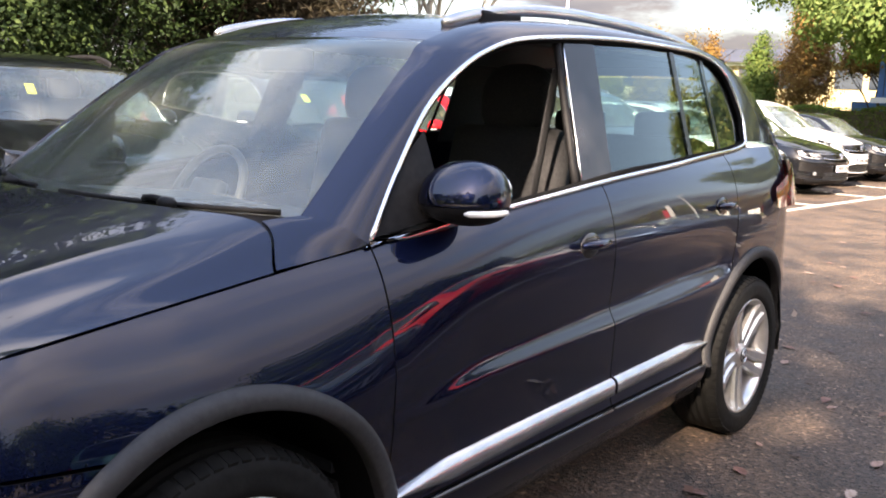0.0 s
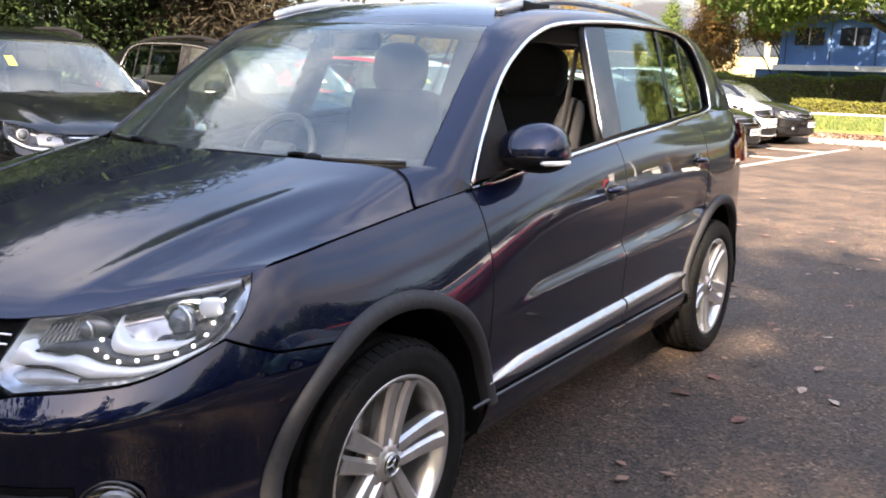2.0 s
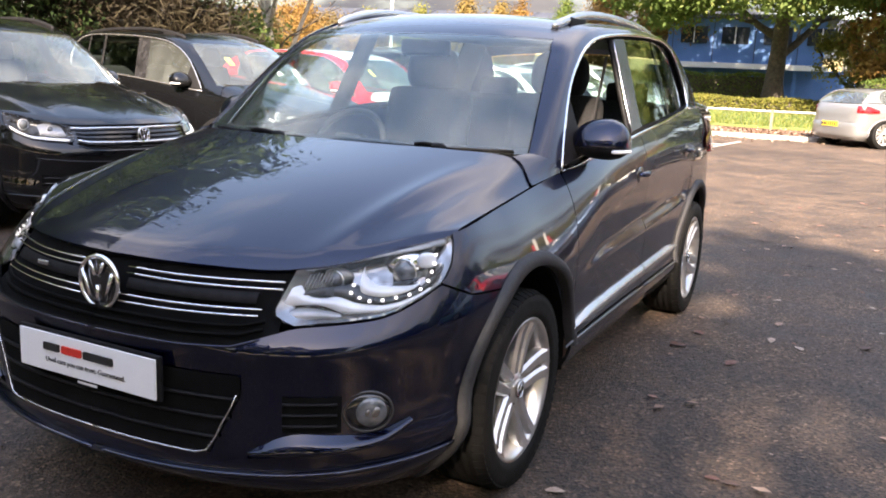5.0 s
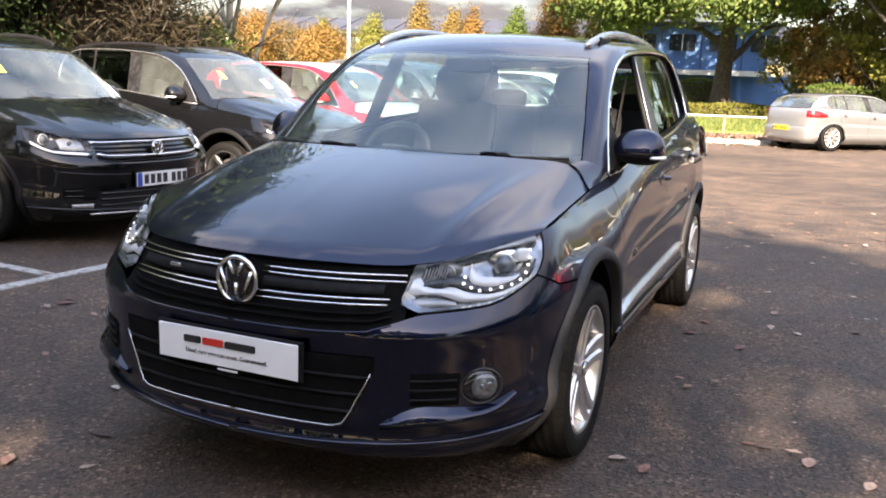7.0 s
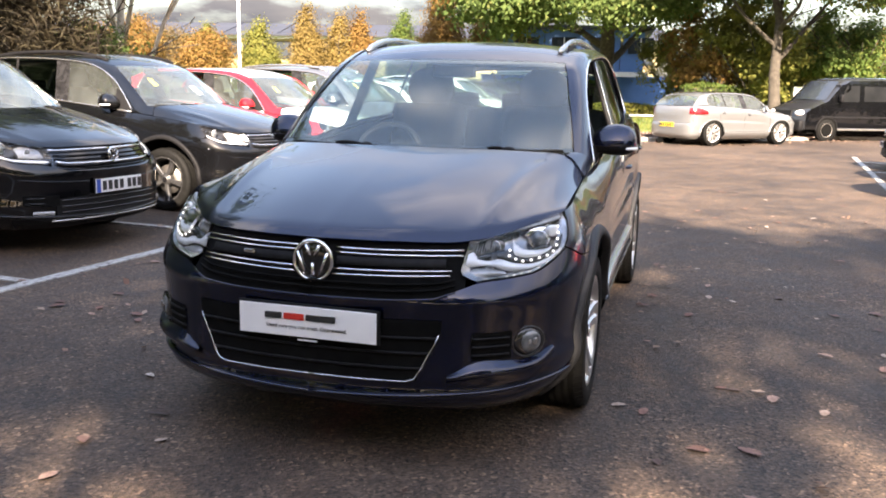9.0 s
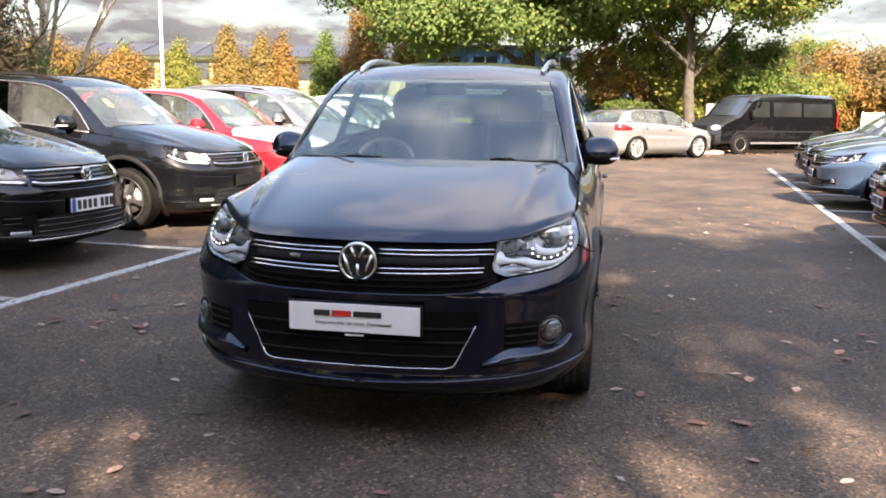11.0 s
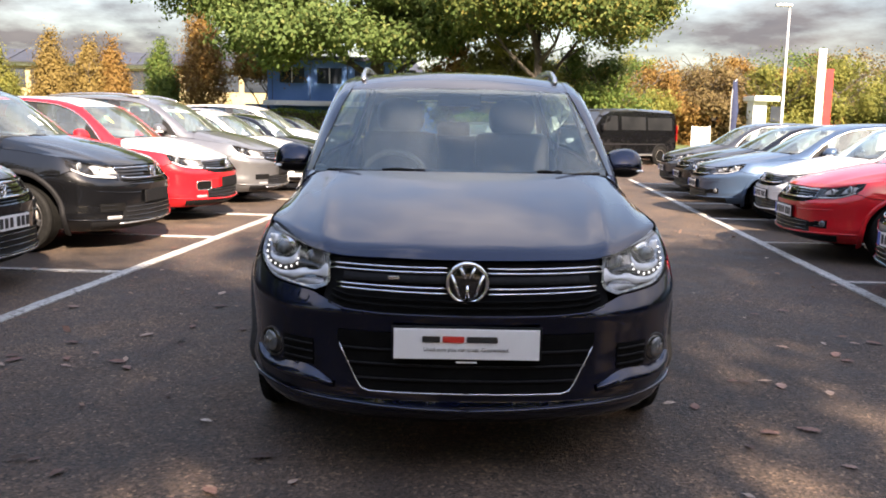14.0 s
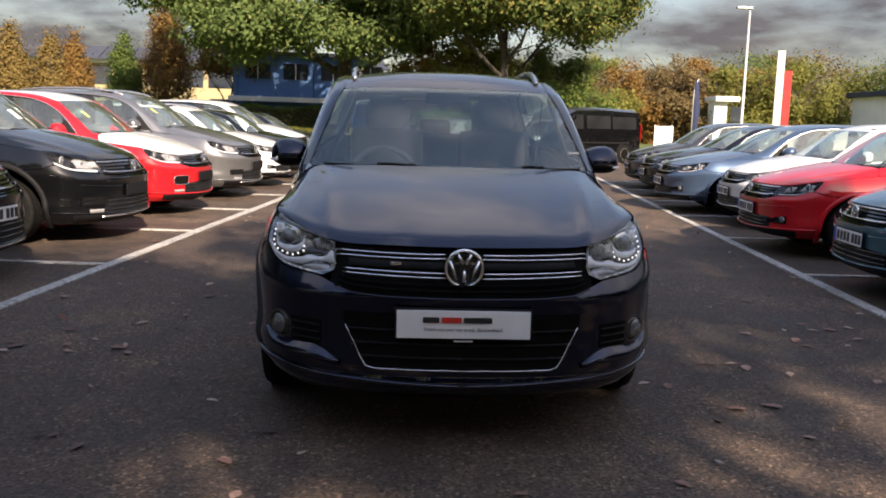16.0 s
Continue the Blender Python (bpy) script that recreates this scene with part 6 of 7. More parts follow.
# unseen tall belt behind the camera; each fullness shapes the dappled shade on tarmac
for k, (x, y, hh, full) in enumerate(((-16.5, -14.5, 12.6, 1.0), (-12.4, -15.5, 13.4, 1.0), (-8.3, -14.2, 12.0, 1.0), (-4.3, -14.8, 12.4, 1.0), (-0.4, -14.3, 12.6, 1.1), (3.2, -15.0, 12.6, 1.6),
                                      (6.4, -14.4, 14.2, 1.4), (9.6, -14.8, 14.4, 1.7), (13.0, -14.3, 13.6, 1.5))):
    tree("belt_tree", "tall dense broadleaf tree in an unseen belt that casts shade", (x, y, 0.0), hh, 0.3,
         [((0, 0, hh * 0.36), (2.7, 2.3, hh * 0.30)), ((0.2, 0, hh * 0.66), (2.5, 2.2, hh * 0.16)), ((0.3, 0, hh * 0.84), (2.2, 1.8, hh * 0.12))], ("oak_leaf", "dark_leaf", "green_leaf")[k % 3], int(11000 * full), 0.15, 250 + k, clump=60, cspread=0.30, boughs=20, group="tree belt")
# wood on the rising ground beyond the van
for k in range(15):
    b = 8.5 + k * 1.15
    D = 66 + 8 * math.sin(k * 2.1)
    x, y = on_ring(E14, b, D)
    leaf = ("lime_leaf", "russet_leaf", "orange_leaf", "green_leaf", "lime_leaf", "orange_leaf", "russet_leaf")[k % 7]
    hh = 1.4 + D * math.tan(radians(4.2 - 0.5 * math.sin(k * 1.3)))
    tree("wood_tree", "autumn-coloured tree in the far wood", (x, y, 0.0), hh, 0.2, [((0, 0, hh * 0.42), (2.6, 2.4, hh * 0.42)), ((0.6, -1.2, hh * 0.25), (2.4, 2.0, hh * 0.25)), ((0, 0, hh * 0.74), (1.8, 1.8, hh * 0.22))],
         leaf, 16000, 0.10, 110 + k, cspread=0.30, group="far wood", boughs=12)
for k in range(14):
    b = 22 + k * 3.4
    D = 70 + 6 * math.sin(k * 1.7)
    x, y = on_ring(E14, b, D)
    hh = 7.2 + math.sin(k * 2.3)
    tree("wood_tree", "green and brown tree in the far wood", (x, y, 0.0), hh, 0.2, [((0, 0, hh * 0.5), (4.0, 3.0, hh * 0.45))], ("green_leaf", "russet_leaf", "lime_leaf")[k % 3], 9000, 0.12, 140 + k, cspread=0.5, group="far wood")
# unseen trees added along the far edge of the bays to darken door reflections
for k in range(9):
    hh = 7.5 + 0.8 * math.sin(k * 2.3)
    tree("unseen_tree", "unseen dense dark broadleaf tree added behind the bays for reflections", (22 + math.sin(k * 1.9), -8 + k * 4.0, 0.0), hh, 0.2, [((0, 0, hh * 0.45), (2.6, 2.6, hh * 0.44))], ("dark_leaf", "green_leaf")[k % 2], 7000, 0.16, 190 + k, cspread=0.45, group="boundary trees")
# unseen trees added to close the place behind the camera
for k in range(12):
    b = 100 + k * 15
    x, y = on_ring((0, 0), b, 38 + 4 * math.sin(k * 1.9))
    hh = 8.5 + 1.5 * math.sin(k * 2.7)
    tree("unseen_tree", "unseen broadleaf tree added to close off the car park", (x, y, 0.0), hh, 0.25, [((0, 0, hh * 0.55), (5.0, 5.0, hh * 0.42))], ("oak_leaf", "lime_leaf", "dark_leaf")[k % 3], 3000, 0.26, 170 + k, cspread=0.6, group="boundary trees")


def hedge(name, label, x0, y0, x1, y1, h, w, leaf, count, seed, z0=0.1):
    rng = np.random.default_rng(seed)
    n = count
    u = rng.random(n)
    L = math.hypot(x1 - x0, y1 - y0)
    dx, dy = (x1 - x0) / L, (y1 - y0) / L
    face = rng.random(n)
    a = (rng.random(n) - 0.5) * w
    z = rng.random(n) * h
    top = face < 0.45
    z = np.where(top, h * (0.93 + 0.08 * np.sin(u * L * 1.7)) + rng.normal(size=n) * 0.04, z)
    a = np.where(top, a, np.where(face < 0.8, -w / 2, w / 2) + rng.normal(size=n) * 0.05)
    p = np.stack([x0 + dx * u * L - dy * a, y0 + dy * u * L + dx * a, z0 + z], 1)
    d1 = rng.normal(size=(n, 3))
    d1 /= np.linalg.norm(d1, axis=1)[:, None]
    d2 = np.cross(d1, rng.normal(size=(n, 3)))
    d2 /= np.linalg.norm(d2, axis=1)[:, None]
    s = 0.055 * (0.6 + 0.8 * rng.random(n))[:, None]
    v = np.stack([p - d1 * s, p + d2 * s * 0.6, p + d1 * s, p - d2 * s * 0.6], 1).reshape(-1, 3)
    root = thing(name, label, "hedge")
    quads_ob("hedge_leaves", v, M[leaf], root)
    core = box_bm(L, w * 0.8, h * 0.92, 0.05, Matrix.Translation(((x0 + x1) / 2, (y0 + y1) / 2, z0 + h * 0.46)) @ pose(0, 0, 0, 0, 0, math.degrees(math.atan2(dy, dx))))
    part("hedge_core", core, M["bark"], root)


hedge("hedge", "clipped green hedge in front of the blue building", -24, 44.5, -3.5, 42.5, 1.75, 1.2, "green_leaf", 26000, 200)
hedge("undergrowth", "dark green undergrowth below the wood", 0.5, 35.6, 9.0, 37.4, 1.6, 1.4, "green_leaf", 16000, 202)
hedge("low_hedge", "low clipped yellow-green shrubs on the lawn", -7.0, 38.5, 0.5, 38.0, 0.65, 1.0, "lime_leaf", 9000, 201)


# ---- buildings ----
def long_building():
    root = thing("office_building", "long low building with blue-grey pitched roof", "building", Matrix.Translation((-35, 76.4, 0)) @ pose(0, 0, 0, 0, 0, 10) @ Matrix.Diagonal((1, 1, 1.06, 1)))
    part("wall", box_bm(64, 10, 5.2, 0.02, pose(0, 0, 2.6)), M["cream"], root)
    part("roof_band", box_bm(65, 11, 0.4, 0.03, pose(0, 0, 5.35)), M["white_wall"], root)
    rows = [[(-33, -6, 5.5), (33, -6, 5.5)], [(-33, 0, 6.8), (33, 0, 6.8)], [(-33, 6, 5.5), (33, 6, 5.5)]]
    solid(mesh_ob("roof", [p for r in rows for p in r], grid_faces(2, 1, True), M["roof"], root, smooth=False), 0.12)
    for i in range(-12, 13):
        part("window", box_bm(2.1, 0.12, 1.5, 0, pose(i * 2.55, -5.03, 4.2)), M["window_dark"], root)
        part("roof_seam", box_bm(0.06, 6.2, 0.05, 0, pose(i * 2.6, -3.0, 6.21, 12.2, 0, 0)), M["roof"], root)


def blue_building():
    x, y = on_ring(E7, -8.4, 58)
    root = thing("blue_building", "light blue two-storey pavilion raised on posts", "building", Matrix.Translation((x, y, 0)) @ pose(0, 0, 0, 0, 0, 6))
    part("wall", box_bm(8.6, 8, 2.7, 0.02, pose(0, 0, 3.62)), M["blue_wall"], root)
    part("roof", box_bm(9.8, 8.8, 0.25, 0.03, pose(0, 0, 5.1)), M["roof"], root)
    part("fascia", box_bm(9.2, 0.1, 0.3, 0, pose(0, -4.05, 2.35)), M["white_wall"], root)
    # added wall, wider than the pavilion, keeps the space below it dark
    part("undercroft_fill_wall", box_bm(15.0, 0.2, 2.3, 0.01, pose(1.5, -1.0, 1.15)), M["blue_wall"], root)
    for i in range(4):
        xx = -4.0 + i * 2.3
        part("post", box_bm(0.22, 0.22, 2.3, 0.01, pose(xx, -3.7, 1.15)), M["blue_wall"], root)
        wn_ = part("window", box_bm(1.5, 0.1, 0.95, 0, pose(xx + 1.2, -4.02, 4.05)), M["window_dark"], root)
        part("window_mullion", box_bm(0.06, 0.14, 0.95, 0, pose(xx + 1.2, -4.04, 4.05)), M["white_wall"], wn_)
        part("panel_joint", box_bm(0.04, 0.06, 2.4, 0, pose(xx, -4.01, 3.6)), M["roof"], root)


def side_building():
    x, y = on_ring(E7, -41.0, 60)
    root = thing("brick_house", "red-brown brick house beyond the trees", "house", Matrix.Translation((x, y, 0)) @ pose(0, 0, 0, 0, 0, 25))
    part("wall", box_bm(9, 7, 2.8, 0.02, pose(0, 0, 1.4)), M["brick"], root)
    rows = [[(-4.8, -3.9, 2.7), (4.8, -3.9, 2.7)], [(-4.8, 0, 4.4), (4.8, 0, 4.4)], [(-4.8, 3.9, 2.7), (4.8, 3.9, 2.7)]]
    solid(mesh_ob("roof", [p for r in rows for p in r], grid_faces(2, 1, True), M["roof"], root, smooth=False), 0.1)
    for i in (-1, 1):
        part("window", box_bm(1.4, 0.1, 1.1, 0, pose(i * 2.2, -3.52, 1.6)), M["window_dark"], root)


long_building()
blue_building()
side_building()


# ---- posts, flag, fence, signs ----
def lamp_post(bearing, eye, D, h, material, label, head):
    x, y = on_ring(eye, bearing, D)
    root = thing("lamp_post", label, "lamp post", Matrix.Translation((x, y, 0)))
    tube("column", [(0, 0, 0), (0, 0, 1.2), (0, 0, 1.25), (0, 0, h)], [0.10, 0.10, 0.07, 0.045], M[material], root, 10)
    if head:
        part("lamp_head", box_bm(0.75, 0.26, 0.11, 0.03, pose(-0.28, 0, h)), M[material], root)
    part("door_panel", box_bm(0.09, 0.02, 0.4, 0, pose(0, -0.10, 0.7)), M[material], root)


lamp_post(-30.4, E7, 38, 9, "white_wall", "tall white lamp post beyond the parked cars", False)
lamp_post(21.7, E14, 44, 7.0, "post_grey", "tall grey lamp post with flat lamp head", True)
lamp_post(0.25, (1.27, -3.68), 46, 5.0, "post_green", "slim green-grey post with a sign foot", False)


def fence():
    root = thing("rail_fence", "low weathered rail on short posts", "fence")
    pts = [(-6.0, 22.6), (-3.6, 22.9), (-1.2, 23.2), (1.0, 23.9)]
    for x, y in pts:
        part("post", box_bm(0.08, 0.08, 0.62, 0.01, pose(x, y, 0.38)), M["wood"], root)
    for (x0, y0), (x1, y1) in zip(pts, pts[1:]):
        tube("rail", [(x0, y0, 0.64), (x1, y1, 0.64)], 0.028, M["post_grey"], root, 8)


fence()
x, y = on_ring(E14, 18.7, 50)
fl = thing("feather_flag", "dark blue feather flag on a thin pole", "flag", Matrix.Translation((x, y, 0)))
tube("pole", [(0, 0, 0), (0, 0, 3.0), (0.05, 0, 3.7), (0.25, 0, 4.0)], 0.025, M["post_grey"], fl, 6)
rows = [[(0.02 + q * (0.40 - 0.16 * abs(z - 2.3) / 1.7), 0.05 * math.sin(q * 5 + z), z) for q in (0, 0.25, 0.5, 0.75, 1)] for z in np.linspace(1.0, 3.9, 14)]
solid(mesh_ob("cloth", [p for r in rows for p in r], grid_faces(13, 4), M["flag_blue"], fl), 0.006)
x, y = on_ring(E14, 20.2, 56)
hut = thing("kiosk", "small white gatehouse with overhanging flat roof", "kiosk", Matrix.Translation((x, y, 0)))
part("wall", box_bm(0.8, 1.1, 3.0, 0.02, pose(0, 0, 1.5)), M["white_wall"], hut)
part("roof", box_bm(1.5, 2.0, 0.3, 0.03, pose(0.25, 0, 3.1)), M["white_wall"], hut)
part("window", box_bm(0.7, 0.06, 0.9, 0, pose(1.0, -0.55, 2.2)), M["window_dark"], hut)
x, y = on_ring(E14, 17.0, 40)
bd = thing("notice_board", "white notice board on two short legs", "sign", Matrix.Translation((x, y, 0)))
part("panel", box_bm(0.85, 0.05, 1.0, 0.01, pose(0, 0, 0.85)), M["white_wall"], bd)
for dx in (-0.38, 0.38):
    part("leg", box_bm(0.05, 0.05, 1.4, 0.005, pose(dx, 0.03, 0.7)), M["post_grey"], bd)
x, y = on_ring(E14, 24.0, 45)
py = thing("pylon_sign", "tall pale pylon sign with a red banner panel", "sign", Matrix.Translation((x, y, 0)) @ pose(0, 0, 0, 0, 0, -24))
part("board", box_bm(0.34, 0.22, 5.1, 0.02, pose(-0.20, 0, 2.55)), M["white_wall"], py)
part("banner", box_bm(0.34, 0.12, 3.7, 0.01, pose(0.17, 0, 2.3)), M["banner_red"], py)
part("foot", box_bm(0.9, 0.4, 0.12, 0.02, pose(0, 0, 0.06)), M["kerb"], py)
x, y = on_ring(E12, 6.5, 40)
tr = thing("trailer", "white box trailer parked by the trees", "trailer", Matrix.Translation((x + 0.8, y, 0)))
part("box", box_bm(1.6, 1.6, 1.15, 0.06, pose(0, 0, 1.12)), M["white_wall"], tr)
part("chassis", box_bm(1.7, 1.5, 0.12, 0.02, pose(0, 0, 0.5)), M["plastic"], tr)
for dx in (-0.5, 0.5):
    lathe("wheel", [(0.0, 0.1), (0.28, 0.1), (0.3, 0.0), (0.28, -0.1), (0.0, -0.1)], M["rubber"], tr, 20).matrix_basis = pose(dx, -0.72, 0.30, 0, 0, 90)
x, y = on_ring(E12, 32.0, 55)
wb = thing("white_building", "low white showroom with dark windows", "building", Matrix.Translation((x + 5, y, 0)))
part("wall", box_bm(16, 8, 3.4, 0.03, pose(0, 0, 1.7)), M["white_wall"], wb)
part("roof", box_bm(16.6, 8.6, 0.3, 0.03, pose(0, 0, 3.5)), M["roof"], wb)
for i in range(6):
    part("window", box_bm(1.9, 0.1, 1.5, 0, pose(-6.4 + i * 2.5, -4.02, 1.8)), M["window_dark"], wb)

# ---- parked cars ----
def at_nose(x, y, heading):
    """A pose for a car whose nose is at (x, y) and points along heading (degrees from +x)."""
    a = heading + 90
    return Matrix.Translation((x, y, 0)) @ pose(0, 0, 0, 0, 0, a) @ Matrix.Translation((0, 0.95, 0))


LN = lambda y: -3.61 + 0.092 * y
RN = lambda y: 3.18 + 0.088 * y
H_L, H_R = -5.2, 174.8
TK = (( -0.28, 0.62, 0.07, 0.13, "paper_yellow", 4),)
TK2 = ((-0.28, 0.62, 0.07, 0.13, "paper_yellow", 4), (0.33, 0.42, 0.10, 0.16, "paper", -6))
big = Body(1.02, 1.02, 1.02)
car("suv", "black SUV with chrome grille bars parked in a bay", at_nose(LN(2.42), 2.42, H_L), M["black_paint"], big, alloy=M["dark_alloy"], rails=M["plastic"], chrome_window=True, papers=TK, twin=False, arch=M["plastic"])
car("suv", "black SUV with glossy wheels parked in a bay", at_nose(LN(5.1), 5.1, H_L), M["black_paint"], big, alloy=M["dark_alloy"], rails=M["plastic"], plate="none", papers=TK2, twin=False, arch=M["plastic"])
small = Body(1.0, 0.955, 0.955)
car("crossover", "red crossover with white roof and bonnet in a bay", at_nose(LN(7.6), 7.6, H_L), M["red_paint"], small, roof=M["white_paint"], bonnet=M["white_paint"], papers=TK, plate="none", arch=M["plastic"], front="frame")
car("suv", "grey metallic SUV with roof rails in a bay", at_nose(LN(10.1), 10.1, H_L), M["grey_paint"], big, rails=M["satin"], plate="none", papers=TK, arch=M["plastic"])
car("hatchback", "white hatchback parked in a bay", at_nose(LN(12.5), 12.5, H_L), M["white_paint"], Body(0.98, 0.97, 0.9), arch=M["white_paint"], rails=M["satin"], chrome_window=False, front="hatch", lamp="dark")
car("hatchback", "dark grey hatchback parked in a bay", at_nose(LN(14.9), 14.9, H_L), M["black_paint"], Body(0.98, 0.95, 0.86), arch=M["black_paint"], chrome_window=False, front="hatch", lamp="dark")
car("suv", "white SUV parked in a bay", at_nose(LN(17.3) - 0.6, 17.3, H_L), M["white_paint"], big)
car("hatchback", "black hatchback parked in a bay", at_nose(LN(19.6) - 0.45, 19.6, H_L), M["black_paint"], Body(0.98, 0.95, 0.86), arch=M["black_paint"], chrome_window=False, front="hatch", lamp="dark")
low = Body(0.97, 0.93, 0.87)
car("hatchback", "teal blue hatchback parked in a bay", at_nose(RN(2.6), 2.6, H_R), M["teal_paint"], low, arch=M["teal_paint"], chrome_window=False, front="hatch", lamp="dark")
car("hatchback", "bright red hatchback parked in a bay", at_nose(RN(5.25) - 0.03, 5.25, H_R), M["red_paint"], low, arch=M["red_paint"], chrome_window=False, alloy=M["dark_alloy"], front="hatch", lamp="dark")
car("hatchback", "white hatchback parked in a bay", at_nose(RN(7.6) + 0.38, 7.6, H_R), M["white_paint"], low, arch=M["white_paint"], chrome_window=False, front="hatch", lamp="dark")
car("estate", "metallic blue estate car parked in a bay", at_nose(RN(9.6), 9.6, H_R), M["blue_paint"], Body(1.0, 1.06, 0.86), arch=M["blue_paint"], front="hatch", lamp="dark")
car("saloon", "black saloon parked in a bay", at_nose(RN(12.2) + 0.2, 12.2, H_R), M["black_paint"], Body(1.0, 1.03, 0.85), arch=M["black_paint"], front="hatch", lamp="dark")
car("hatchback", "dark grey hatchback parked in a bay", at_nose(RN(14.5) + 0.2, 14.5, H_R), M["dark_grey_paint"], low, arch=M["dark_grey_paint"], front="hatch", lamp="dark")
# silver hatchback by the verge, seen from behind
g = math.degrees(math.atan2(21.81 - 19.98, 3.40 - 1.58))
car("hatchback", "silver hatchback with multi-spoke wheels beside the verge", Matrix.Translation((3.40 - 0.55, 21.81 + 0.55, 0)) @ pose(0, 0, 0, 0, 0, g + 90), M["silver_paint"], Body(0.97, 0.97, 0.83), arch=M["silver_paint"],
    chrome_window=False, privacy=False, spokes=10, twin=False, rear_plate=True)


def van(m):
    root = thing("van", "black passenger van parked along the verge", "van", m, "parked cars")
    # side profile (y, z) from nose to tail, lofted across
    prof = [(-0.92, 0.35), (-0.93, 0.62), (-0.84, 0.90), (-0.45, 1.08), (-0.10, 1.20), (0.28, 1.55), (0.55, 1.80), (0.95, 1.90), (2.2, 1.92), (3.6, 1.90), (3.95, 1.84), (4.02, 1.3), (4.03, 0.4)]
    c = curve(prof, 60)
    rows = []
    for a in np.linspace(-1, 1, 25):
        row = []
        for y, z in c:
            up = max(0.0, (z - 1.05) / 0.87)
            wv = 0.95 - 0.10 * up ** 1.5
            aa = math.sin(a * math.pi / 2)
            corner = 1 - abs(aa) ** 5
            yy = y + (0.14 if y < 0.4 else -0.06) * (1 - corner) * (1 if abs(y - 1.8) > 1.2 else 0)
            zz = z - 0.13 * (1 - corner) * (1 if z > 1.75 else 0.3 if z > 1 else 0)
            row.append((aa * wv, yy, zz))
        rows.append(row)
    mesh_ob("body_shell", [p for r in rows for p in r], grid_faces(24, 60), M["dark_grey_paint"], root)
    for sd in (-1, 1):
        sp = []
        for y, zl, zh in [(-0.78, 0.35, 0.85), (-0.45, 0.35, 1.02), (0, 0.35, 1.2), (0.4, 0.35, 1.6), (0.8, 0.35, 1.80), (2.2, 0.35, 1.83), (3.9, 0.35, 1.78)]:
            sp.append([(sd * (0.95 - 0.10 * max(0, (zl + (zh - zl) * q - 1.05) / 0.87) ** 1.5 + 0.004), y, zl + (zh - zl) * q) for q in np.linspace(0, 1, 12)])
        loft(Body(), "side_panel", sp, M["black_paint"], root, 1, 0.004, flip=(sd < 0))
        for nm, y0, y1, z0, z1 in (("cab_window", 0.42, 1.12, 1.18, 1.66), ("side_glass", 1.30, 2.45, 1.20, 1.64), ("side_glass", 2.55, 3.75, 1.20, 1.62)):
            rr = [[(sd * (0.956 - 0.10 * max(0, (z - 1.05) / 0.87) ** 1.5), y if (y > 0.6 or nm != "cab_window") else y + (z - z0) * 0.5, z) for z in np.linspace(z0, z1, 5)] for y in np.linspace(y0, y1, 6)]
            loft(Body(), nm, rr, M["van_glass"], root, 1, 0.006, flip=(sd < 0))
        part("sill_trim", box_bm(0.03, 2.4, 0.06, 0.01, pose(sd * 0.96, 1.6, 0.36)), M["satin"], root)
        part("side_rub_strip", box_bm(0.02, 3.6, 0.05, 0.008, pose(sd * 0.962, 1.6, 0.72)), M["plastic"], root)
        part("headlamp", ball_bm(0.20, 0.12, 0.10, pose(sd * 0.70, -0.80, 0.82, 0, 0, sd * 25), 16, 10), M["bulb"], root, smooth=True)
        part("door_mirror", box_bm(0.16, 0.12, 0.24, 0.05, pose(sd * 1.06, 0.36, 1.28)), M["plastic"], root, smooth=True)
        part("tail_lamp", box_bm(0.06, 0.06, 0.55, 0.02, pose(sd * 0.92, 4.0, 1.1)), M["red_lamp"], root)
        for yh in (0.0, 3.2):
            wm = pose(sd * 0.86, yh, 0.33, 0, 0, 0 if sd > 0 else 180)
            wheel(root, "wheel", wm, M["steel"], radius=0.33, spokes=8, twin=False, tread=False, rim_r=0.2)
            v, f = tube_geo([(sd * 0.955, yh + 0.39 * math.cos(a), 0.33 + 0.39 * math.sin(a)) for a in np.linspace(-0.1, math.pi + 0.1, 24)], 0.02, 6)
            mesh_ob("wheel_arch", v, f, M["plastic"], root)
            lathe("wheel_well", [(0.0, sd * 0.957), (0.375, sd * 0.957)], M["liner"], root, 24).location = (0, yh, 0.33)
    ws = [[(a * (0.80 - 0.12 * q), 0.0 + 0.50 * q - 0.12 * (1 - a * a), 1.20 + 0.56 * q + 0.03) for a in np.linspace(-1, 1, 11)] for q in np.linspace(0, 1, 6)]
    loft(Body(), "windscreen", ws, M["window_dark"], root, 1, 0.006, flip=True)
    part("grille", box_bm(0.8, 0.06, 0.2, 0.02, pose(0, -0.91, 0.80, -14, 0, 0)), M["plastic"], root)
    part("bumper", box_bm(1.8, 0.22, 0.34, 0.08, pose(0, -0.86, 0.46)), M["plastic"], root, smooth=True)
    part("number_plate", box_bm(0.52, 0.012, 0.11, 0.002, pose(0, -0.98, 0.48)), M["plate_white"], root)
    part("underbody", box_bm(1.6, 4.4, 0.2, 0.02, pose(0, 1.6, 0.32)), M["liner"], root)


gv = math.degrees(math.atan2(-0.485, -0.874))
van(Matrix.Translation((4.53, 25.3, 0)) @ pose(0, 0, 0, 0, 0, gv + 90) @ Matrix.Diagonal((1, 0.93, 1, 1)))

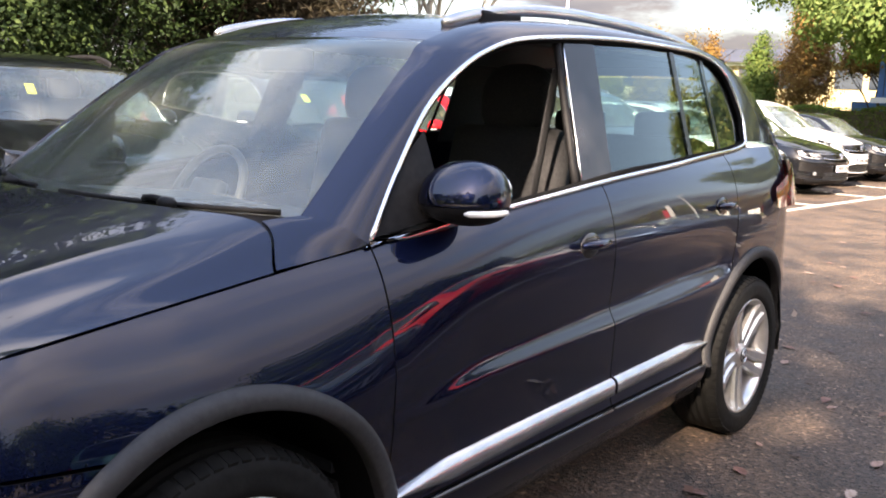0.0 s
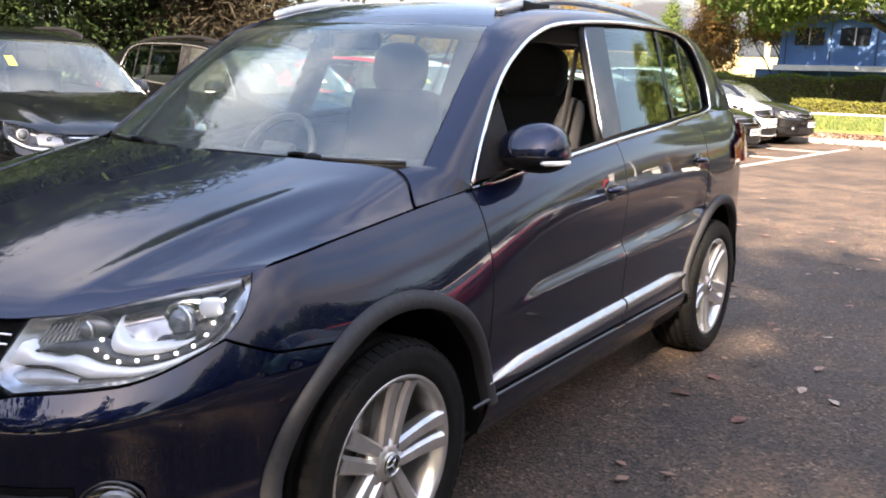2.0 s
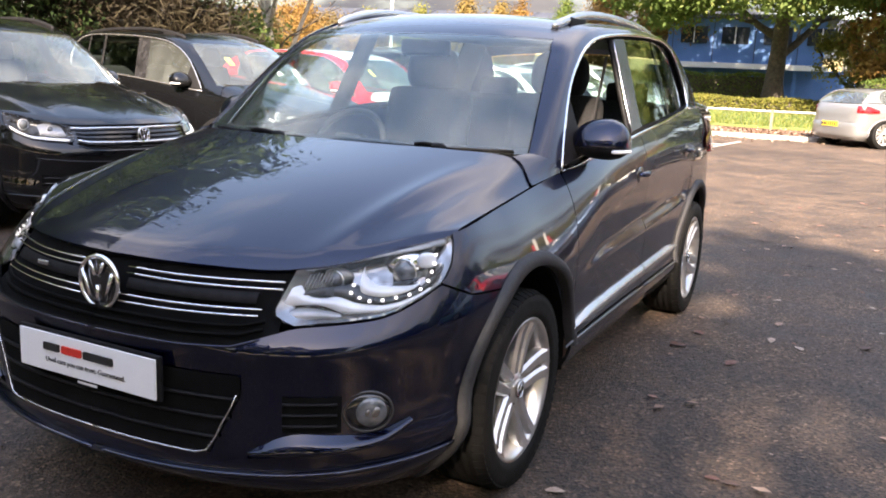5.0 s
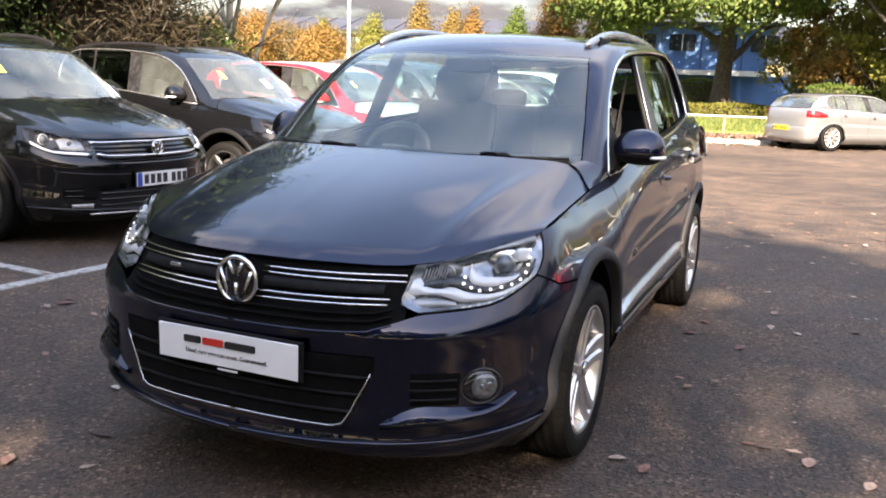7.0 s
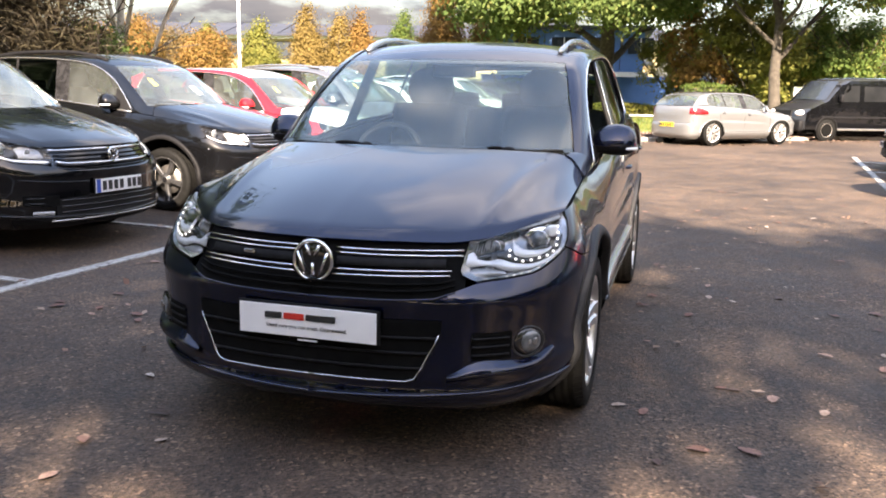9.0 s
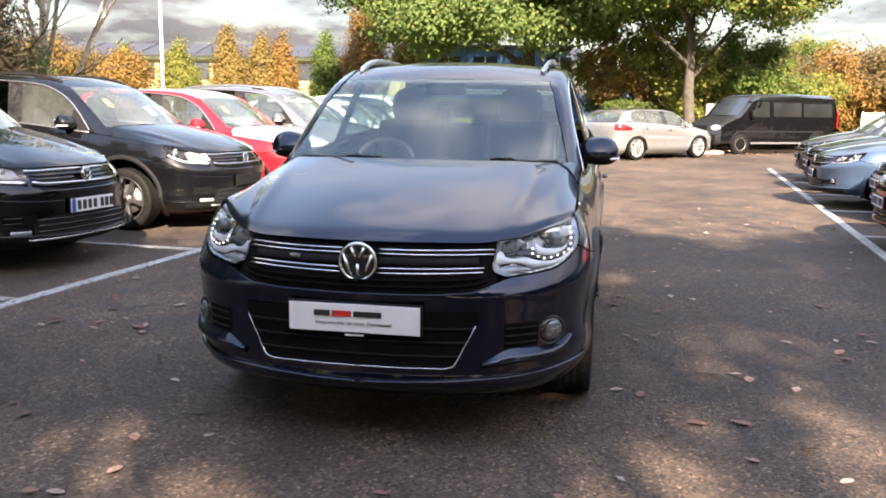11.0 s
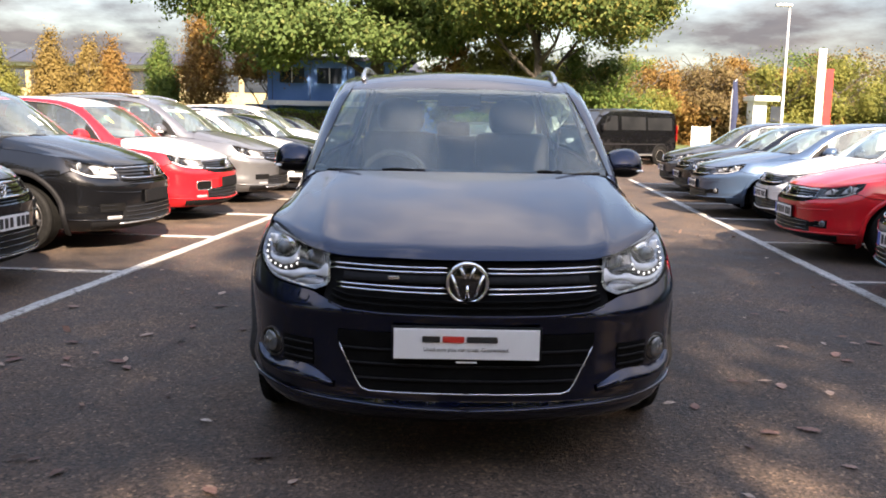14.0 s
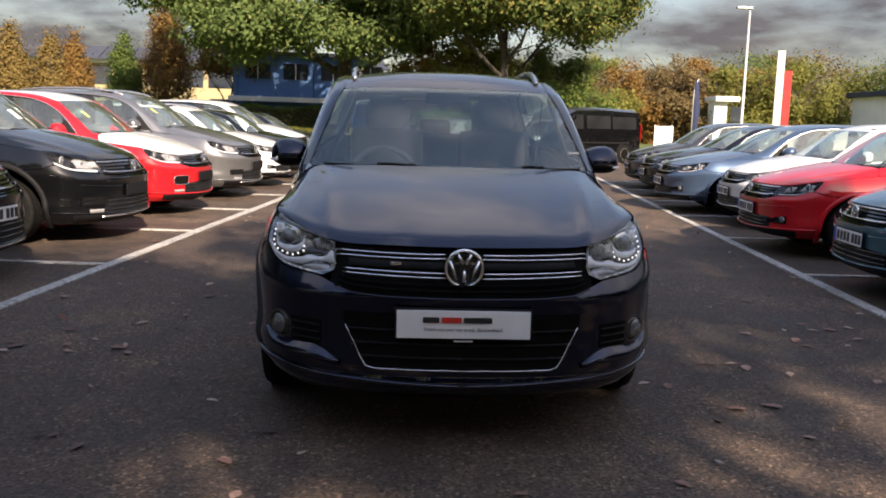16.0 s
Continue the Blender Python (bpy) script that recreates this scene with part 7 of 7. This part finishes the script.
# ---- fallen leaves ----
def fallen_leaf_mesh(kind, seed):
    """A dry lobed leaf, a little curled, with a stalk."""
    rng = np.random.default_rng(seed)
    L = 0.050
    bm = bmesh.new()
    n = 15
    curl, bend = 0.5 + 0.8 * rng.random(), 2 * rng.random()
    lift = lambda x, y: 0.002 + 0.14 * curl * y * y / L + 0.003 * (1 + math.sin(x / L * 1.6 + bend))
    mid, lft, rgt = [], [], []
    for i in range(n):
        q = i / (n - 1)
        x = L * (2 * q - 1)
        env = 0.62 * L * math.sin(math.pi * min(1, 0.04 + q * 0.93)) ** 0.75 * (0.75 + 0.5 * q if kind else 1.25 - 0.5 * q)
        lobe = 1.0 - (0.42 if kind else 0.30) * (0.5 + 0.5 * math.cos(i * math.pi * (0.66 if kind else 1.0)))
        wl_, wr_ = env * lobe * (0.9 + 0.2 * rng.random()), env * lobe * (0.9 + 0.2 * rng.random())
        mid.append(bm.verts.new((x, 0, lift(x, 0) - 0.001)))
        lft.append(bm.verts.new((x + 0.15 * wl_, wl_ + 0.0008, lift(x, wl_))))
        rgt.append(bm.verts.new((x + 0.15 * wr_, -wr_ - 0.0008, lift(x, wr_))))
    for i in range(n - 1):
        bm.faces.new((mid[i], mid[i + 1], lft[i + 1], lft[i]))
        bm.faces.new((mid[i + 1], mid[i], rgt[i], rgt[i + 1]))
    st = [bm.verts.new((-L - 0.022, 0.004, 0.004)), bm.verts.new((-L - 0.022, 0.0055, 0.004)), bm.verts.new((-L + 0.002, 0.001, lift(-L, 0))), bm.verts.new((-L + 0.002, -0.001, lift(-L, 0)))]
    bm.faces.new(st)
    me = bpy.data.meshes.new("fallen_leaf")
    bm.to_mesh(me)
    bm.free()
    me.materials.append(M["fallen_ob"])
    return me


def fallen_mat():
    m, n, l, b = mat("fallen_leaf")
    oi = n.new("ShaderNodeObjectInfo")
    r = ramp_node(n, l, oi.outputs["Random"], [(0.0, (0.07, 0.042, 0.032)), (0.3, (0.19, 0.085, 0.062)), (0.65, (0.29, 0.165, 0.125)), (0.9, (0.38, 0.27, 0.21)), (1.0, (0.50, 0.42, 0.35))])
    no = noise_node(n, l, 60, 4)
    r2 = ramp_node(n, l, no.outputs["Fac"], [(0.3, (0.6, 0.55, 0.5)), (0.7, (1.1, 1.1, 1.1))])
    mu = n.new("ShaderNodeMix")
    mu.data_type, mu.blend_type = "RGBA", "MULTIPLY"
    mu.inputs[0].default_value = 1.0
    l.new(r.outputs["Color"], mu.inputs[6])
    l.new(r2.outputs["Color"], mu.inputs[7])
    l.new(mu.outputs[2], b.inputs["Base Color"])
    b.inputs["Roughness"].default_value = 0.7
    return m


M["fallen_ob"] = fallen_mat()
leaf_meshes = [fallen_leaf_mesh(k % 2, k) for k in range(6)]
rng = np.random.default_rng(5)
# leaves at their measured spots, then a loose scatter
SPOTS = [(1.37, -0.39), (1.03, 0.0), (1.53, 0.38), (1.47, 0.39), (-1.12, -0.35), (1.56, -0.34), (0.65, 1.55), (1.02, 1.88), (1.58, 2.2), (-0.63, -0.98), (1.38, -0.38), (-0.8, -0.75), (0.2, -1.35), (1.9, 0.2)]


def put_leaf(x, y, big=1.0):
    o = new("fallen_leaf", leaf_meshes[int(rng.integers(6))])
    s = big * (0.6 + 0.6 * rng.random())
    o.matrix_basis = Matrix.Translation((x, y, 0.006)) @ pose(0, 0, 0, 0, 0, float(rng.random() * 360)) @ Matrix.Diagonal((s, s, s, 1))
    tagged(o, "dry curled brown leaf lying on tarmac", "leaf", "fallen leaves")


for x, y in SPOTS:
    put_leaf(x, y, 0.85)
cnt = 0
while cnt < 280:
    x, y = rng.uniform(-2.9, 3.6), rng.uniform(-4.2, 9.0)
    if abs(x) < 0.92 and -1.0 < y < 3.5:
        continue
    put_leaf(x, y, 0.80)
    cnt += 1
# smaller leaves and bits strewn over the tarmac
n = 700
p = np.stack([rng.uniform(-6, 6, n), rng.uniform(-7, 7, n), np.full(n, 0.013)], 1)
near = (np.abs(p[:, 0]) < 0.9) & (p[:, 1] > -1.0) & (p[:, 1] < 3.5)
p = p[~near]
n = len(p)
a = rng.normal(size=(n, 3)) * (1, 1, 0.12)
a /= np.linalg.norm(a, axis=1)[:, None]
b = np.cross(a, np.array((0, 0, 1.0)) + rng.normal(size=(n, 3)) * 0.2)
b /= np.linalg.norm(b, axis=1)[:, None]
sz = (0.012 + 0.03 * rng.random(n) ** 2)[:, None]
lift_ = np.array((0, 0, 1.0)) * sz * 0.25
v = np.stack([p - a * sz, p + b * sz * 0.55 + lift_, p + a * sz * 0.9 + lift_ * 0.5, p - b * sz * 0.5], 1).reshape(-1, 3)
tagged(quads_ob("leaf_scatter", v, M["fallen"]), "scattered small dry leaves and twigs on the tarmac", "leaves", kind="stuff")
# drift along the verge, too many to count
n = 9000
t = rng.random(n)
kx = np.interp(t, np.linspace(0, 1, len(KERB) - 2), [k[0] for k in KERB[1:-1]])
ky = np.interp(t, np.linspace(0, 1, len(KERB) - 2), [k[1] for k in KERB[1:-1]])
off = rng.normal(size=n) * 0.9 + 1.3
p = np.stack([kx + rng.normal(size=n) * 0.6, ky + off, np.where(off > 0.15, 0.115, 0.012) + rng.random(n) * 0.02], 1)
a = rng.normal(size=(n, 3)) * (1, 1, 0.25)
a /= np.linalg.norm(a, axis=1)[:, None]
b = np.cross(a, np.array((0, 0, 1.0)) + rng.normal(size=(n, 3)) * 0.25)
b /= np.linalg.norm(b, axis=1)[:, None]
v = np.stack([p - a * 0.05, p + b * 0.03, p + a * 0.05, p - b * 0.03], 1).reshape(-1, 3)
tagged(quads_ob("leaf_litter", v, M["fallen"]), "drift of fallen brown and orange leaves along the verge", "leaves", kind="stuff")
# grass blades on the near part of the lawn
n = 14000
x = rng.uniform(-14, 12, n)
y = np.interp(x, [k[0] for k in KERB], [k[1] for k in KERB]) + 3.6 + rng.random(n) ** 1.5 * 12
p = np.stack([x, y, np.full(n, 0.165)], 1)
d = rng.normal(size=(n, 3)) * (0.35, 0.35, 0) + (0, 0, 1)
w = rng.normal(size=(n, 3)) * (1, 1, 0)
w /= np.linalg.norm(w, axis=1)[:, None]
h = (0.06 + 0.07 * rng.random(n))[:, None]
v = np.stack([p - w * 0.02, p + w * 0.02, p + d * h + w * 0.004, p + d * h - w * 0.004], 1).reshape(-1, 3)
tagged(quads_ob("grass", v, M["blade"]), "short green grass blades on the lawn", "grass", kind="stuff")
